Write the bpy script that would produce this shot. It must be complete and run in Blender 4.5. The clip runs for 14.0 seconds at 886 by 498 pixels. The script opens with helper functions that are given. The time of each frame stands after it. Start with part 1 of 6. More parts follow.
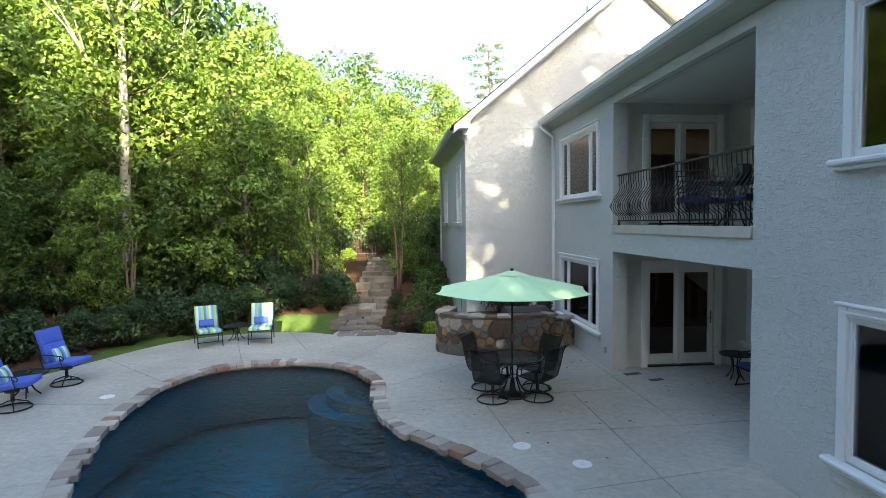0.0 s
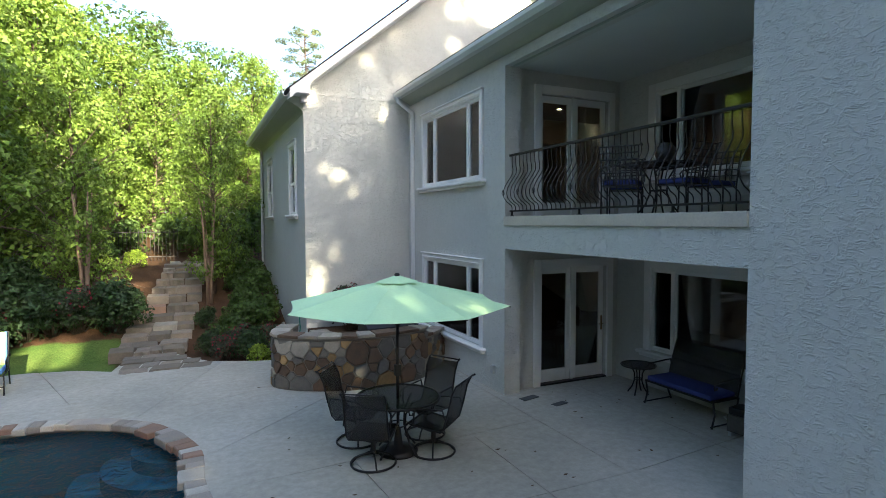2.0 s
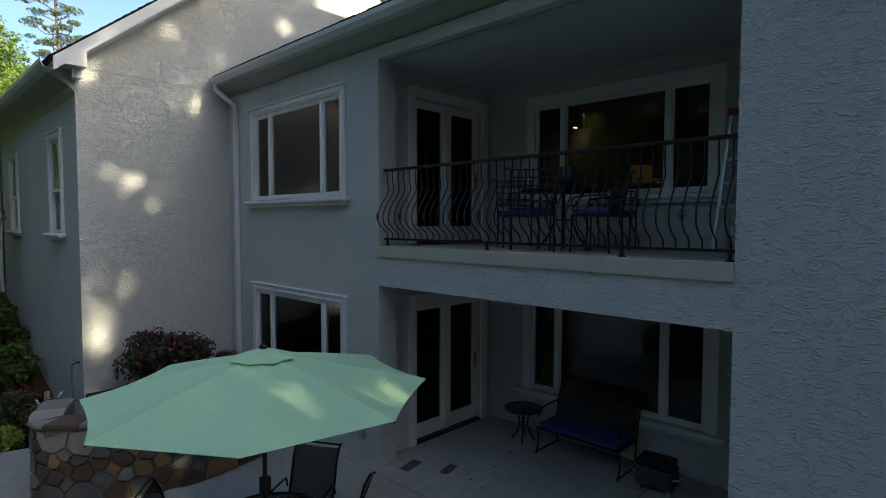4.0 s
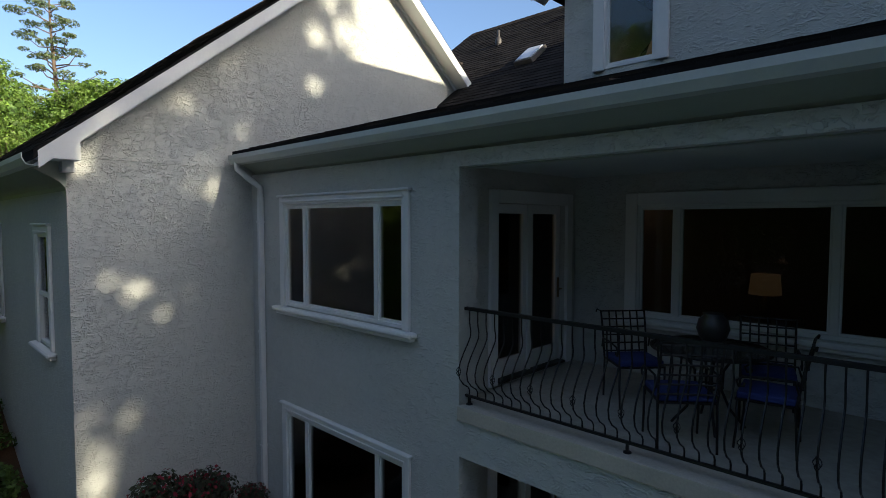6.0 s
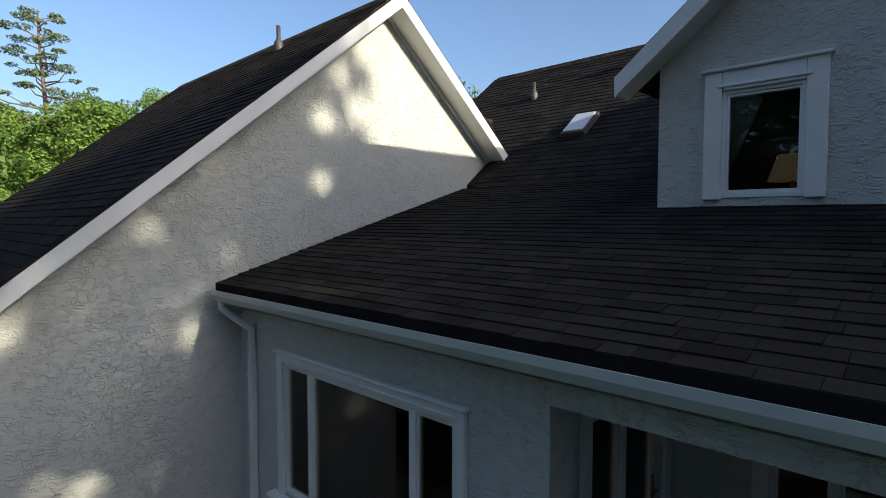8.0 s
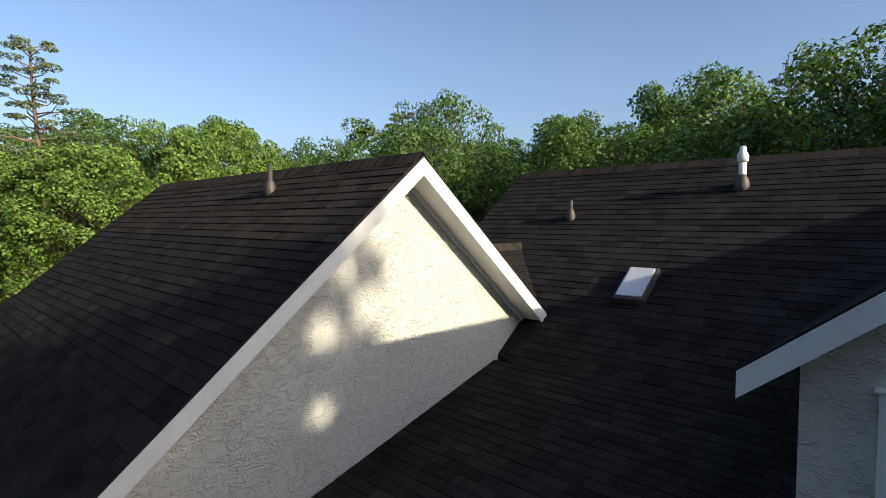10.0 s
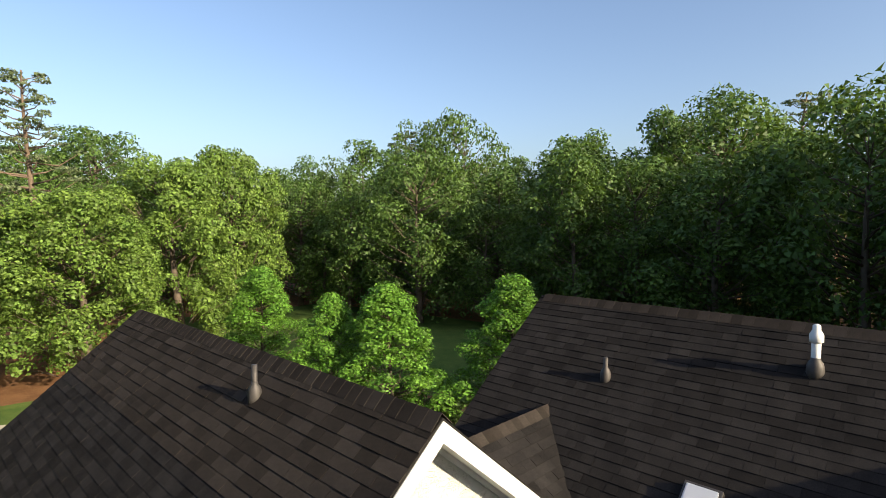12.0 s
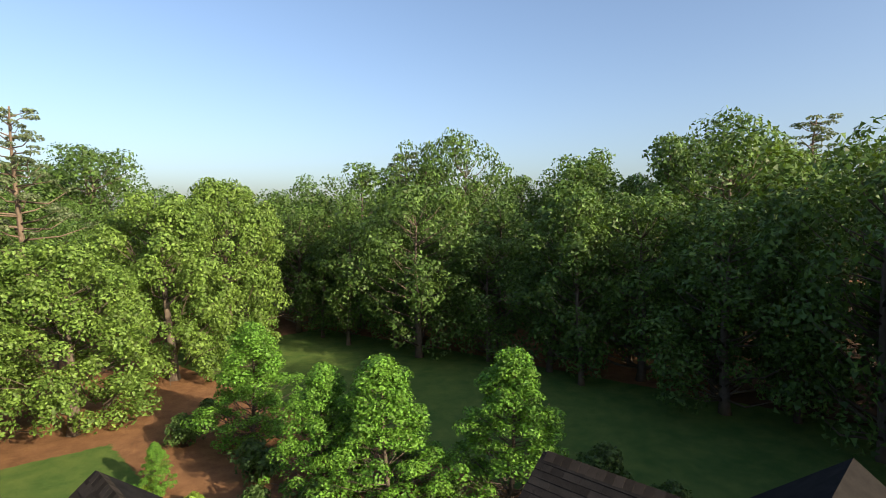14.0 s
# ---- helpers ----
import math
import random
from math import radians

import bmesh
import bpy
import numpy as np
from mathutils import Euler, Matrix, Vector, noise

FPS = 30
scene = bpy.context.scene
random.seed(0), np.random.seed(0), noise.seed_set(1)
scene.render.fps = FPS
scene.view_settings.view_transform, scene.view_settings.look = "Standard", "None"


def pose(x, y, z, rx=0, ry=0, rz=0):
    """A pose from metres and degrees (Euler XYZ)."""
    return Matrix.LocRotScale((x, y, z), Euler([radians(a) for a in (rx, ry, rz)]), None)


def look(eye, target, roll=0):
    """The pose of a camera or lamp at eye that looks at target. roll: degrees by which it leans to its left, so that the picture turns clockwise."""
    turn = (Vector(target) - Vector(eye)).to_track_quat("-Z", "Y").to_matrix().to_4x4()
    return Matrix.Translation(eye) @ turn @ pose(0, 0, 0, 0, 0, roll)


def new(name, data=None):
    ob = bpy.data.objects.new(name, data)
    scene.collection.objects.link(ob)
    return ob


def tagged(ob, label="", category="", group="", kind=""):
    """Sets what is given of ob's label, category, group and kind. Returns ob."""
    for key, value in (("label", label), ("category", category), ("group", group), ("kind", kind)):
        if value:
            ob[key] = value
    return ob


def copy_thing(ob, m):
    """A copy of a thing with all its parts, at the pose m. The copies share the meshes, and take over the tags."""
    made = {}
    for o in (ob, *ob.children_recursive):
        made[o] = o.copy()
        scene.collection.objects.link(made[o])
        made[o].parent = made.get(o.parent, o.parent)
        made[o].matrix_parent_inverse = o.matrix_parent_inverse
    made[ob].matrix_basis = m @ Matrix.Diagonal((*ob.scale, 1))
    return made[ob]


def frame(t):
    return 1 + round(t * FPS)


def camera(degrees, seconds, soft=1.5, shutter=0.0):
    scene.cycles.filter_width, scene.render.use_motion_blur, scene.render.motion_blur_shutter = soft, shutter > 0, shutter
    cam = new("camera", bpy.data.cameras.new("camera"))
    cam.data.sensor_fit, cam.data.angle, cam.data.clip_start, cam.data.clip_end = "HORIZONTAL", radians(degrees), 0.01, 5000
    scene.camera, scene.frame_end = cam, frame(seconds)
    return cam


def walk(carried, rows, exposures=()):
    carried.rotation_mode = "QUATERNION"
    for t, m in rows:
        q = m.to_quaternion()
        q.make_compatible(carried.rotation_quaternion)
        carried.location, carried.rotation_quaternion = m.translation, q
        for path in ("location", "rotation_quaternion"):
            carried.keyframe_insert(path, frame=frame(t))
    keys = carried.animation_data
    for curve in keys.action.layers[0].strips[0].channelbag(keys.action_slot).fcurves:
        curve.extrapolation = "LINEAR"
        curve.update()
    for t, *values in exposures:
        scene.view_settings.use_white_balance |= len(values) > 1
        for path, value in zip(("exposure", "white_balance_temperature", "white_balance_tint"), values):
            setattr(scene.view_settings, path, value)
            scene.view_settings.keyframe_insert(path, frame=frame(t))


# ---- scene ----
cam = camera(78.2, 14.0, 0.8)
METRES, EYE, TILT, LEAN, TURN = 19.5, 3.09, 0.0, 0.0, -5.1
ROWS = [
    (0.0, 0.0, 0.0, 0.0, -0.03, -2.78, 0.62),
    (0.5, -0.0095, 0.0375, -0.0019, -3.46, -2.78, 0.54),
    (1.0, -0.0175, 0.0764, -0.0038, -6.9, -2.81, 0.5),
    (1.5, -0.0229, 0.1163, -0.0061, -11.22, -2.81, 0.37),
    (2.0, -0.0274, 0.152, -0.0099, -19.67, -2.75, 0.16),
    (2.5, -0.0318, 0.1824, -0.0131, -30.57, -2.7, -0.07),
    (2.7, -0.0327, 0.1937, -0.0126, -34.66, -2.72, -0.1),
    (3.2, -0.0324, 0.2195, -0.0085, -40.2, -2.76, -0.12),
    (5.0, -0.0302, 0.3117, 0.0504, -41.14, -2.83, -0.13),
    (5.5, -0.023, 0.3373, 0.0712, -41.18, -2.87, -0.09),
    (6.0, -0.016, 0.3619, 0.0929, -41.19, -2.88, -0.05),
    (6.5, -0.0075, 0.3856, 0.114, -41.2, -2.86, -0.06),
    (7.0, 0.0036, 0.4098, 0.1334, -41.32, -2.89, -0.04),
    (7.5, 0.0168, 0.434, 0.156, -41.25, -2.87, -0.06),
    (8.0, 0.0311, 0.4579, 0.1839, -41.14, -2.91, -0.05),
    (8.5, 0.0434, 0.4793, 0.2162, -41.06, -2.93, -0.02),
    (9.0, 0.0559, 0.4998, 0.2495, -40.97, -2.93, -0.03),
    (11.5, 0.1081, 0.5868, 0.4099, -40.67, -2.96, -0.05),
    (12.0, 0.1185, 0.6003, 0.4424, -40.59, -2.96, -0.03),
    (12.5, 0.1301, 0.612, 0.4772, -40.48, -2.97, -0.01),
    (13.0, 0.1426, 0.623, 0.512, -40.43, -3.0, 0.03),
    (13.5, 0.1555, 0.6318, 0.546, -40.35, -3.05, 0.05),
    (14.0, 0.1684, 0.6402, 0.5791, -40.26, -3.13, 0.06),
]
EXPOSURES = [(0.0, 2.72, 6150, 8), (1.5, 2.62, 6150, 8), (2.0, 2.5, 6100, 8), (2.5, 2.1, 6050, 9), (5.0, 0.95, 5750, 8), (6.5, 0.85, 5700, 9), (8.0, 0.65, 5650, 9), (9.0, 0.4, 5650, 10), (11.5, 0.85, 6200, 12), (14.0, 0.85, 6200, 12)]
walk(cam, [(t, pose(0, 0, EYE, TILT, LEAN, TURN) @ pose(METRES * x, METRES * y, METRES * z, 90 + pitch, roll, yaw)) for t, x, y, z, yaw, pitch, roll in ROWS], EXPOSURES)

# ---- world and sun ----
SUN_AZ, SUN_EL = radians(-84.0), radians(21.7)
world = bpy.data.worlds.new("world")
scene.world = world
world.use_nodes = True
sky = world.node_tree.nodes.new("ShaderNodeTexSky")
sky.sky_type, sky.sun_disc = "NISHITA", False
sky.sun_elevation, sky.sun_rotation = SUN_EL, math.pi / 2 - SUN_AZ
sky.dust_density, sky.air_density = 3.0, 0.9
world.node_tree.links.new(sky.outputs[0], world.node_tree.nodes["Background"].inputs[0])
world.node_tree.nodes["Background"].inputs[1].default_value = 0.13
sun = new("sun", bpy.data.lights.new("sun", "SUN"))
sun.data.energy, sun.data.angle, sun.data.color = 5.0, radians(0.55), (1.0, 0.84, 0.56)
sun.matrix_world = look((0, 0, 0), (-math.cos(SUN_EL) * math.cos(SUN_AZ), -math.cos(SUN_EL) * math.sin(SUN_AZ), -math.sin(SUN_EL)))


# ---- materials ----
def mat(name, base, second=None, rough=0.7, metal=0.0, size=1.0, fine=0.0, bump=0.0, bump_size=0.02, spread=0.5, per_object=0.0, per_island=0.0, spec=0.5):
    """A surface: two colours mixed by noise of the given size in metres, finer grain, a bump, and a spread between pieces."""
    m = bpy.data.materials.new(name)
    m.use_nodes = True
    nodes, links = m.node_tree.nodes, m.node_tree.links
    b = nodes["Principled BSDF"]
    b.inputs["Roughness"].default_value, b.inputs["Metallic"].default_value = rough, metal
    b.inputs["Specular IOR Level"].default_value = spec
    at = nodes.new("ShaderNodeTexCoord").outputs["Object"]

    def noise_at(scale, detail=5.0, harsh=0.6):
        n = nodes.new("ShaderNodeTexNoise")
        n.inputs["Scale"].default_value, n.inputs["Detail"].default_value, n.inputs["Roughness"].default_value = scale, detail, harsh
        links.new(at, n.inputs["Vector"])
        return n.outputs["Fac"]

    def ramp(value, lo, hi):
        r = nodes.new("ShaderNodeMapRange")
        r.inputs[1].default_value, r.inputs[2].default_value = lo, hi
        links.new(value, r.inputs[0])
        return r.outputs[0]

    def mix(fac, a, c, kind="MIX"):
        x = nodes.new("ShaderNodeMix")
        x.data_type, x.blend_type = "RGBA", kind
        for value, slot in ((fac, 0), (a, 6), (c, 7)):
            if hasattr(value, "links"):
                links.new(value, x.inputs[slot])
            else:
                x.inputs[slot].default_value = value if slot == 0 else (*value, 1)
        return x.outputs[2]

    second = second or tuple(c * 0.8 for c in base)
    colour = mix(ramp(noise_at(1 / size), 0.5 - spread / 2, 0.5 + spread / 2), base, second)
    if fine:
        g = mix(ramp(noise_at(18 / size, 8.0, 0.7), 0.3, 0.7), tuple(1 - fine for _ in range(3)), tuple(1 + fine * 0.6 for _ in range(3)))
        colour = mix(1.0, colour, g, "MULTIPLY")
    if per_object or per_island:
        src = nodes.new("ShaderNodeObjectInfo").outputs["Random"] if per_object else nodes.new("ShaderNodeNewGeometry").outputs["Random Per Island"]
        k = per_object or per_island
        g = mix(src, (1 - k, 1 - k * 1.05, 1 - k * 1.15), (1 + k, 1 + k * 0.95, 1 + k * 0.8))
        colour = mix(1.0, colour, g, "MULTIPLY")
    links.new(colour, b.inputs["Base Color"])
    if bump:
        p = nodes.new("ShaderNodeBump")
        p.inputs["Strength"].default_value, p.inputs["Distance"].default_value = 0.8, bump
        links.new(noise_at(1 / bump_size, 6.0), p.inputs["Height"])
        links.new(p.outputs[0], b.inputs["Normal"])
    return m


def stucco_mat(name, base, second):
    """Skip-trowelled stucco: flat coats with curled ridges."""
    m = mat(name, base, second, rough=0.9, size=1.4, fine=0.05, spread=0.6, spec=0.2)
    nodes, links = m.node_tree.nodes, m.node_tree.links
    at = nodes.new("ShaderNodeTexCoord").outputs["Object"]
    warp = nodes.new("ShaderNodeTexNoise")
    warp.inputs["Scale"].default_value, warp.inputs["Detail"].default_value = 6.0, 3.0
    links.new(at, warp.inputs["Vector"])
    add = nodes.new("ShaderNodeVectorMath")
    add.operation = "MULTIPLY_ADD"
    add.inputs[1].default_value = (0.3, 0.3, 0.12)
    links.new(warp.outputs["Color"], add.inputs[0])
    stretch = nodes.new("ShaderNodeVectorMath")
    stretch.operation = "MULTIPLY"
    stretch.inputs[1].default_value = (1.0, 1.0, 1.9)
    links.new(at, stretch.inputs[0])
    links.new(stretch.outputs[0], add.inputs[2])
    ridge = nodes.new("ShaderNodeTexNoise")
    ridge.inputs["Scale"].default_value, ridge.inputs["Detail"].default_value, ridge.inputs["Roughness"].default_value, ridge.inputs["Distortion"].default_value = 10.0, 2.5, 0.5, 0.5
    links.new(add.outputs[0], ridge.inputs["Vector"])
    centred = nodes.new("ShaderNodeMath")
    centred.operation = "SUBTRACT"
    centred.inputs[1].default_value = 0.5
    links.new(ridge.outputs["Fac"], centred.inputs[0])
    side = nodes.new("ShaderNodeMath")
    side.operation = "ABSOLUTE"
    links.new(centred.outputs[0], side.inputs[0])
    fold = nodes.new("ShaderNodeMapRange")
    fold.interpolation_type = "SMOOTHSTEP"
    fold.inputs[1].default_value, fold.inputs[2].default_value, fold.inputs[3].default_value, fold.inputs[4].default_value = 0.0, 0.10, 1.0, 0.0
    links.new(side.outputs[0], fold.inputs[0])
    patch = nodes.new("ShaderNodeTexNoise")
    patch.inputs["Scale"].default_value, patch.inputs["Detail"].default_value = 11.0, 3.0
    links.new(at, patch.inputs["Vector"])
    where = nodes.new("ShaderNodeMapRange")
    where.inputs[1].default_value, where.inputs[2].default_value, where.inputs[3].default_value = 0.40, 0.60, 0.1
    links.new(patch.outputs["Fac"], where.inputs[0])
    lip = nodes.new("ShaderNodeMath")
    lip.operation = "MULTIPLY"
    links.new(fold.outputs[0], lip.inputs[0])
    links.new(where.outputs[0], lip.inputs[1])
    grain = nodes.new("ShaderNodeTexNoise")
    grain.inputs["Scale"].default_value, grain.inputs["Detail"].default_value = 55.0, 4.0
    links.new(at, grain.inputs["Vector"])
    total = nodes.new("ShaderNodeMath")
    total.operation = "MULTIPLY_ADD"
    total.inputs[1].default_value = 0.25
    links.new(grain.outputs["Fac"], total.inputs[0])
    links.new(lip.outputs[0], total.inputs[2])
    p = nodes.new("ShaderNodeBump")
    p.inputs["Strength"].default_value, p.inputs["Distance"].default_value = 0.9, 0.012
    links.new(total.outputs[0], p.inputs["Height"])
    links.new(p.outputs[0], nodes["Principled BSDF"].inputs["Normal"])
    return m


def leaf_mat(name, dark, light, thin=0.28):
    m = mat(name, dark, light, rough=0.55, size=1.1, per_island=0.5, spread=0.45, spec=0.35)
    nodes, links = m.node_tree.nodes, m.node_tree.links
    b = nodes["Principled BSDF"]
    through_leaf = nodes.new("ShaderNodeBsdfTranslucent")
    source = b.inputs["Base Color"].links[0].from_socket
    warm = nodes.new("ShaderNodeMix")
    warm.data_type, warm.blend_type = "RGBA", "MULTIPLY"
    warm.inputs[0].default_value = 1.0
    warm.inputs[7].default_value = (1.5, 1.35, 0.5, 1)
    links.new(source, warm.inputs[6])
    links.new(warm.outputs[2], through_leaf.inputs[0])
    both = nodes.new("ShaderNodeMixShader")
    both.inputs[0].default_value = thin
    links.new(b.outputs[0], both.inputs[1])
    links.new(through_leaf.outputs[0], both.inputs[2])
    links.new(both.outputs[0], nodes["Material Output"].inputs[0])
    return m


def clear_mat(name, tint, gloss=0.0, ior=1.5, ripple=0.0):
    """Panes and water: seen through, with a mirror gloss that grows at a flat angle."""
    m = bpy.data.materials.new(name)
    m.use_nodes = True
    nodes, links = m.node_tree.nodes, m.node_tree.links
    nodes.remove(nodes["Principled BSDF"])
    clear, shine, both, fres = (nodes.new("ShaderNode" + k) for k in ("BsdfTransparent", "BsdfGlossy", "MixShader", "Fresnel"))
    clear.inputs[0].default_value = (*tint, 1)
    shine.inputs["Roughness"].default_value = gloss
    fres.inputs[0].default_value = ior
    links.new(fres.outputs[0], both.inputs[0])
    links.new(clear.outputs[0], both.inputs[1])
    links.new(shine.outputs[0], both.inputs[2])
    links.new(both.outputs[0], nodes["Material Output"].inputs[0])
    if ripple:
        at = nodes.new("ShaderNodeTexCoord").outputs["Object"]
        n = nodes.new("ShaderNodeTexNoise")
        n.inputs["Scale"].default_value, n.inputs["Detail"].default_value, n.inputs["Distortion"].default_value = 5.5, 3.0, 1.0
        links.new(at, n.inputs["Vector"])
        p = nodes.new("ShaderNodeBump")
        p.inputs["Strength"].default_value, p.inputs["Distance"].default_value = 1.0, ripple
        links.new(n.outputs["Fac"], p.inputs["Height"])
        links.new(p.outputs[0], shine.inputs["Normal"])
        links.new(p.outputs[0], fres.inputs["Normal"])
    return m


def glow_mat(name, colour, strength):
    m = bpy.data.materials.new(name)
    m.use_nodes = True
    b = m.node_tree.nodes["Principled BSDF"]
    b.inputs["Base Color"].default_value = (*colour, 1)
    b.inputs["Emission Color"].default_value = (*colour, 1)
    b.inputs["Emission Strength"].default_value = strength
    return m


STUCCO = stucco_mat("stucco", (0.585, 0.59, 0.55), (0.515, 0.52, 0.485))
TRIM = mat("white_paint", (0.78, 0.78, 0.76), (0.70, 0.70, 0.68), rough=0.45, size=0.8, fine=0.03)
# Cornice tone: darker and greener than the white trim.
CORNICE_GREEN = mat("grey_green_trim", (0.35, 0.385, 0.325), (0.31, 0.345, 0.29), rough=0.5, size=0.8, fine=0.04)
GUTTER_PAINT = mat("gutter_paint", (0.58, 0.61, 0.57), (0.50, 0.53, 0.49), rough=0.45, size=0.6, fine=0.05)
CAPSTONE = mat("cast_stone", (0.55, 0.50, 0.41), (0.44, 0.40, 0.33), rough=0.85, size=0.5, fine=0.12, bump=0.003, bump_size=0.03)
SHINGLE = mat("shingle", (0.016, 0.015, 0.0155), (0.031, 0.0285, 0.028), rough=0.95, size=0.35, fine=0.3, bump=0.004, bump_size=0.01, per_island=0.26, spec=0.04)
CONCRETE = mat("concrete", (0.475, 0.445, 0.375), (0.345, 0.325, 0.27), rough=0.85, size=1.9, fine=0.2, bump=0.002, bump_size=0.02, spread=0.4)
PLASTER_POOL = mat("pool_plaster", (0.050, 0.29, 0.40), (0.040, 0.24, 0.34), rough=0.8, size=1.0)
# Basin plaster again, darkened to offset the skylight on the step tops.
DIMMED_STEP_PLASTER = mat("dimmed_step_plaster", (0.030, 0.165, 0.225), (0.022, 0.13, 0.185), rough=0.8, size=0.6)
WATER = clear_mat("water", (0.52, 0.80, 0.84), 0.0, 1.40, 0.12)
GLASS = clear_mat("glass", (0.82, 0.85, 0.84), 0.0, 1.5)
FLAG = mat("flagstone", (0.36, 0.30, 0.24), (0.26, 0.24, 0.22), rough=0.8, size=0.25, fine=0.2, bump=0.006, bump_size=0.05, per_object=0.3)
SOIL = mat("mulch", (0.10, 0.055, 0.03), (0.06, 0.035, 0.02), rough=0.95, size=0.4, fine=0.35, bump=0.02, bump_size=0.04, spec=0.1)
BARK = mat("bark", (0.16, 0.125, 0.095), (0.09, 0.07, 0.055), rough=0.95, size=0.3, fine=0.3, bump=0.02, bump_size=0.06, spec=0.1)
PALE_BARK = mat("pale_bark", (0.48, 0.44, 0.37), (0.30, 0.27, 0.22), rough=0.9, size=0.35, fine=0.25, bump=0.01, bump_size=0.08, spec=0.1)
IRON = mat("black_iron", (0.018, 0.018, 0.02), (0.03, 0.028, 0.026), rough=0.45, metal=0.6, size=0.3)
PINE_BARK = mat("pine_bark", (0.19, 0.14, 0.10), (0.12, 0.09, 0.065), rough=0.95, size=0.3, fine=0.3, bump=0.02, bump_size=0.06, spec=0.1)
LEAF_HERO = leaf_mat("leaf_hero", (0.09, 0.165, 0.03), (0.16, 0.25, 0.046))
LEAF_OAK = leaf_mat("leaf_oak", (0.05, 0.105, 0.022), (0.10, 0.17, 0.034))
LEAF_GREENS = leaf_mat("leaf_greens", (0.05, 0.10, 0.025), (0.09, 0.15, 0.035))
LEAF_PEAR = leaf_mat("leaf_pear", (0.085, 0.21, 0.024), (0.15, 0.30, 0.036))
LEAF_WOOD = leaf_mat("leaf_wood", (0.085, 0.155, 0.026), (0.165, 0.25, 0.042))
LEAF_PINE = leaf_mat("leaf_pine", (0.075, 0.11, 0.05), (0.13, 0.165, 0.08), 0.25)
LEAF_SHRUB = leaf_mat("leaf_shrub", (0.025, 0.055, 0.02), (0.05, 0.09, 0.03), 0.3)
ROOM = mat("room_plaster", (0.20, 0.15, 0.11), (0.16, 0.12, 0.09), rough=0.9)


# ---- building blocks ----
def link_mesh(name, mesh, material, parent=None, label=""):
    if material is not None and not mesh.materials:
        mesh.materials.append(material)
    ob = new(name, mesh)
    if parent is not None:
        ob.parent = parent
    if label:
        ob["label"] = label
    return ob


def part(name, bm, material, parent=None, label="", smooth=False):
    """Links a bmesh as one mesh object, under a thing or a part."""
    mesh = bpy.data.meshes.new(name)
    bmesh.ops.recalc_face_normals(bm, faces=bm.faces)
    if smooth:
        for f in bm.faces:
            f.smooth = True
    bm.to_mesh(mesh)
    bm.free()
    return link_mesh(name, mesh, material, parent, label)


def thing(name, label, category, m=None, group="", kind=""):
    ob = new(name)
    if m is not None:
        ob.matrix_basis = m
    return tagged(ob, label, category, group, kind)


def setting(name, bm, material, label="", category="", smooth=False):
    return tagged(part(name, bm, material, None, "", smooth), label, category, "", "structure")


def quad(bm, *points):
    return bm.faces.new([bm.verts.new(p) for p in points])


def box(bm, x0, x1, y0, y1, z0, z1):
    v = [bm.verts.new((x, y, z)) for z in (z0, z1) for y in (y0, y1) for x in (x0, x1)]
    for a, b, c, d in ((0, 2, 3, 1), (4, 5, 7, 6), (0, 1, 5, 4), (2, 6, 7, 3), (1, 3, 7, 5), (0, 4, 6, 2)):
        bm.faces.new((v[a], v[b], v[c], v[d]))
    return bm


def soft_box(x0, x1, y0, y1, z0, z1, r=0.01, seg=2):
    bm = box(bmesh.new(), x0, x1, y0, y1, z0, z1)
    bmesh.ops.bevel(bm, geom=bm.edges[:], offset=r, segments=seg, affect="EDGES", profile=0.7)
    return bm


def tube(bm, points, radius, sides=8, closed=False, caps=True):
    """A round bar along points; radius is one number or one for each point."""
    pts = [Vector(p) for p in points]
    n = len(pts)
    radii = radius if isinstance(radius, (list, tuple)) else [radius] * n
    rings, up = [], None
    for i, p in enumerate(pts):
        a = pts[(i - 1) % n] if closed or i else p
        c = pts[(i + 1) % n] if closed or i < n - 1 else p
        d = (c - a).normalized()
        if up is None:
            up = d.orthogonal().normalized()
        up = (up - d * up.dot(d)).normalized()
        side = d.cross(up)
        rings.append([bm.verts.new(p + (up * math.cos(k) + side * math.sin(k)) * radii[i]) for k in (2 * math.pi * j / sides for j in range(sides))])
    for i in range(n if closed else n - 1):
        a, c = rings[i], rings[(i + 1) % n]
        for j in range(sides):
            bm.faces.new((a[j], a[(j + 1) % sides], c[(j + 1) % sides], c[j]))
    if caps and not closed:
        bm.faces.new(rings[0][::-1])
        bm.faces.new(rings[-1])
    return bm


def lathe(bm, profile, sides=16, centre=(0, 0)):
    rings = []
    for r, z in profile:
        rings.append([bm.verts.new((centre[0] + r * math.cos(a), centre[1] + r * math.sin(a), z)) for a in (2 * math.pi * j / sides for j in range(sides))])
    for a, c in zip(rings, rings[1:]):
        for j in range(sides):
            bm.faces.new((a[j], a[(j + 1) % sides], c[(j + 1) % sides], c[j]))
    bm.faces.new(rings[0][::-1])
    bm.faces.new(rings[-1])
    return bm


def prism(bm, outline, z0, z1):
    """An upright block over an outline of (x, y)."""
    lo, hi = [bm.verts.new((x, y, z0)) for x, y in outline], [bm.verts.new((x, y, z1)) for x, y in outline]
    n = len(outline)
    for i in range(n):
        bm.faces.new((lo[i], lo[(i + 1) % n], hi[(i + 1) % n], hi[i]))
    bm.faces.new(lo[::-1])
    bm.faces.new(hi)
    return bm


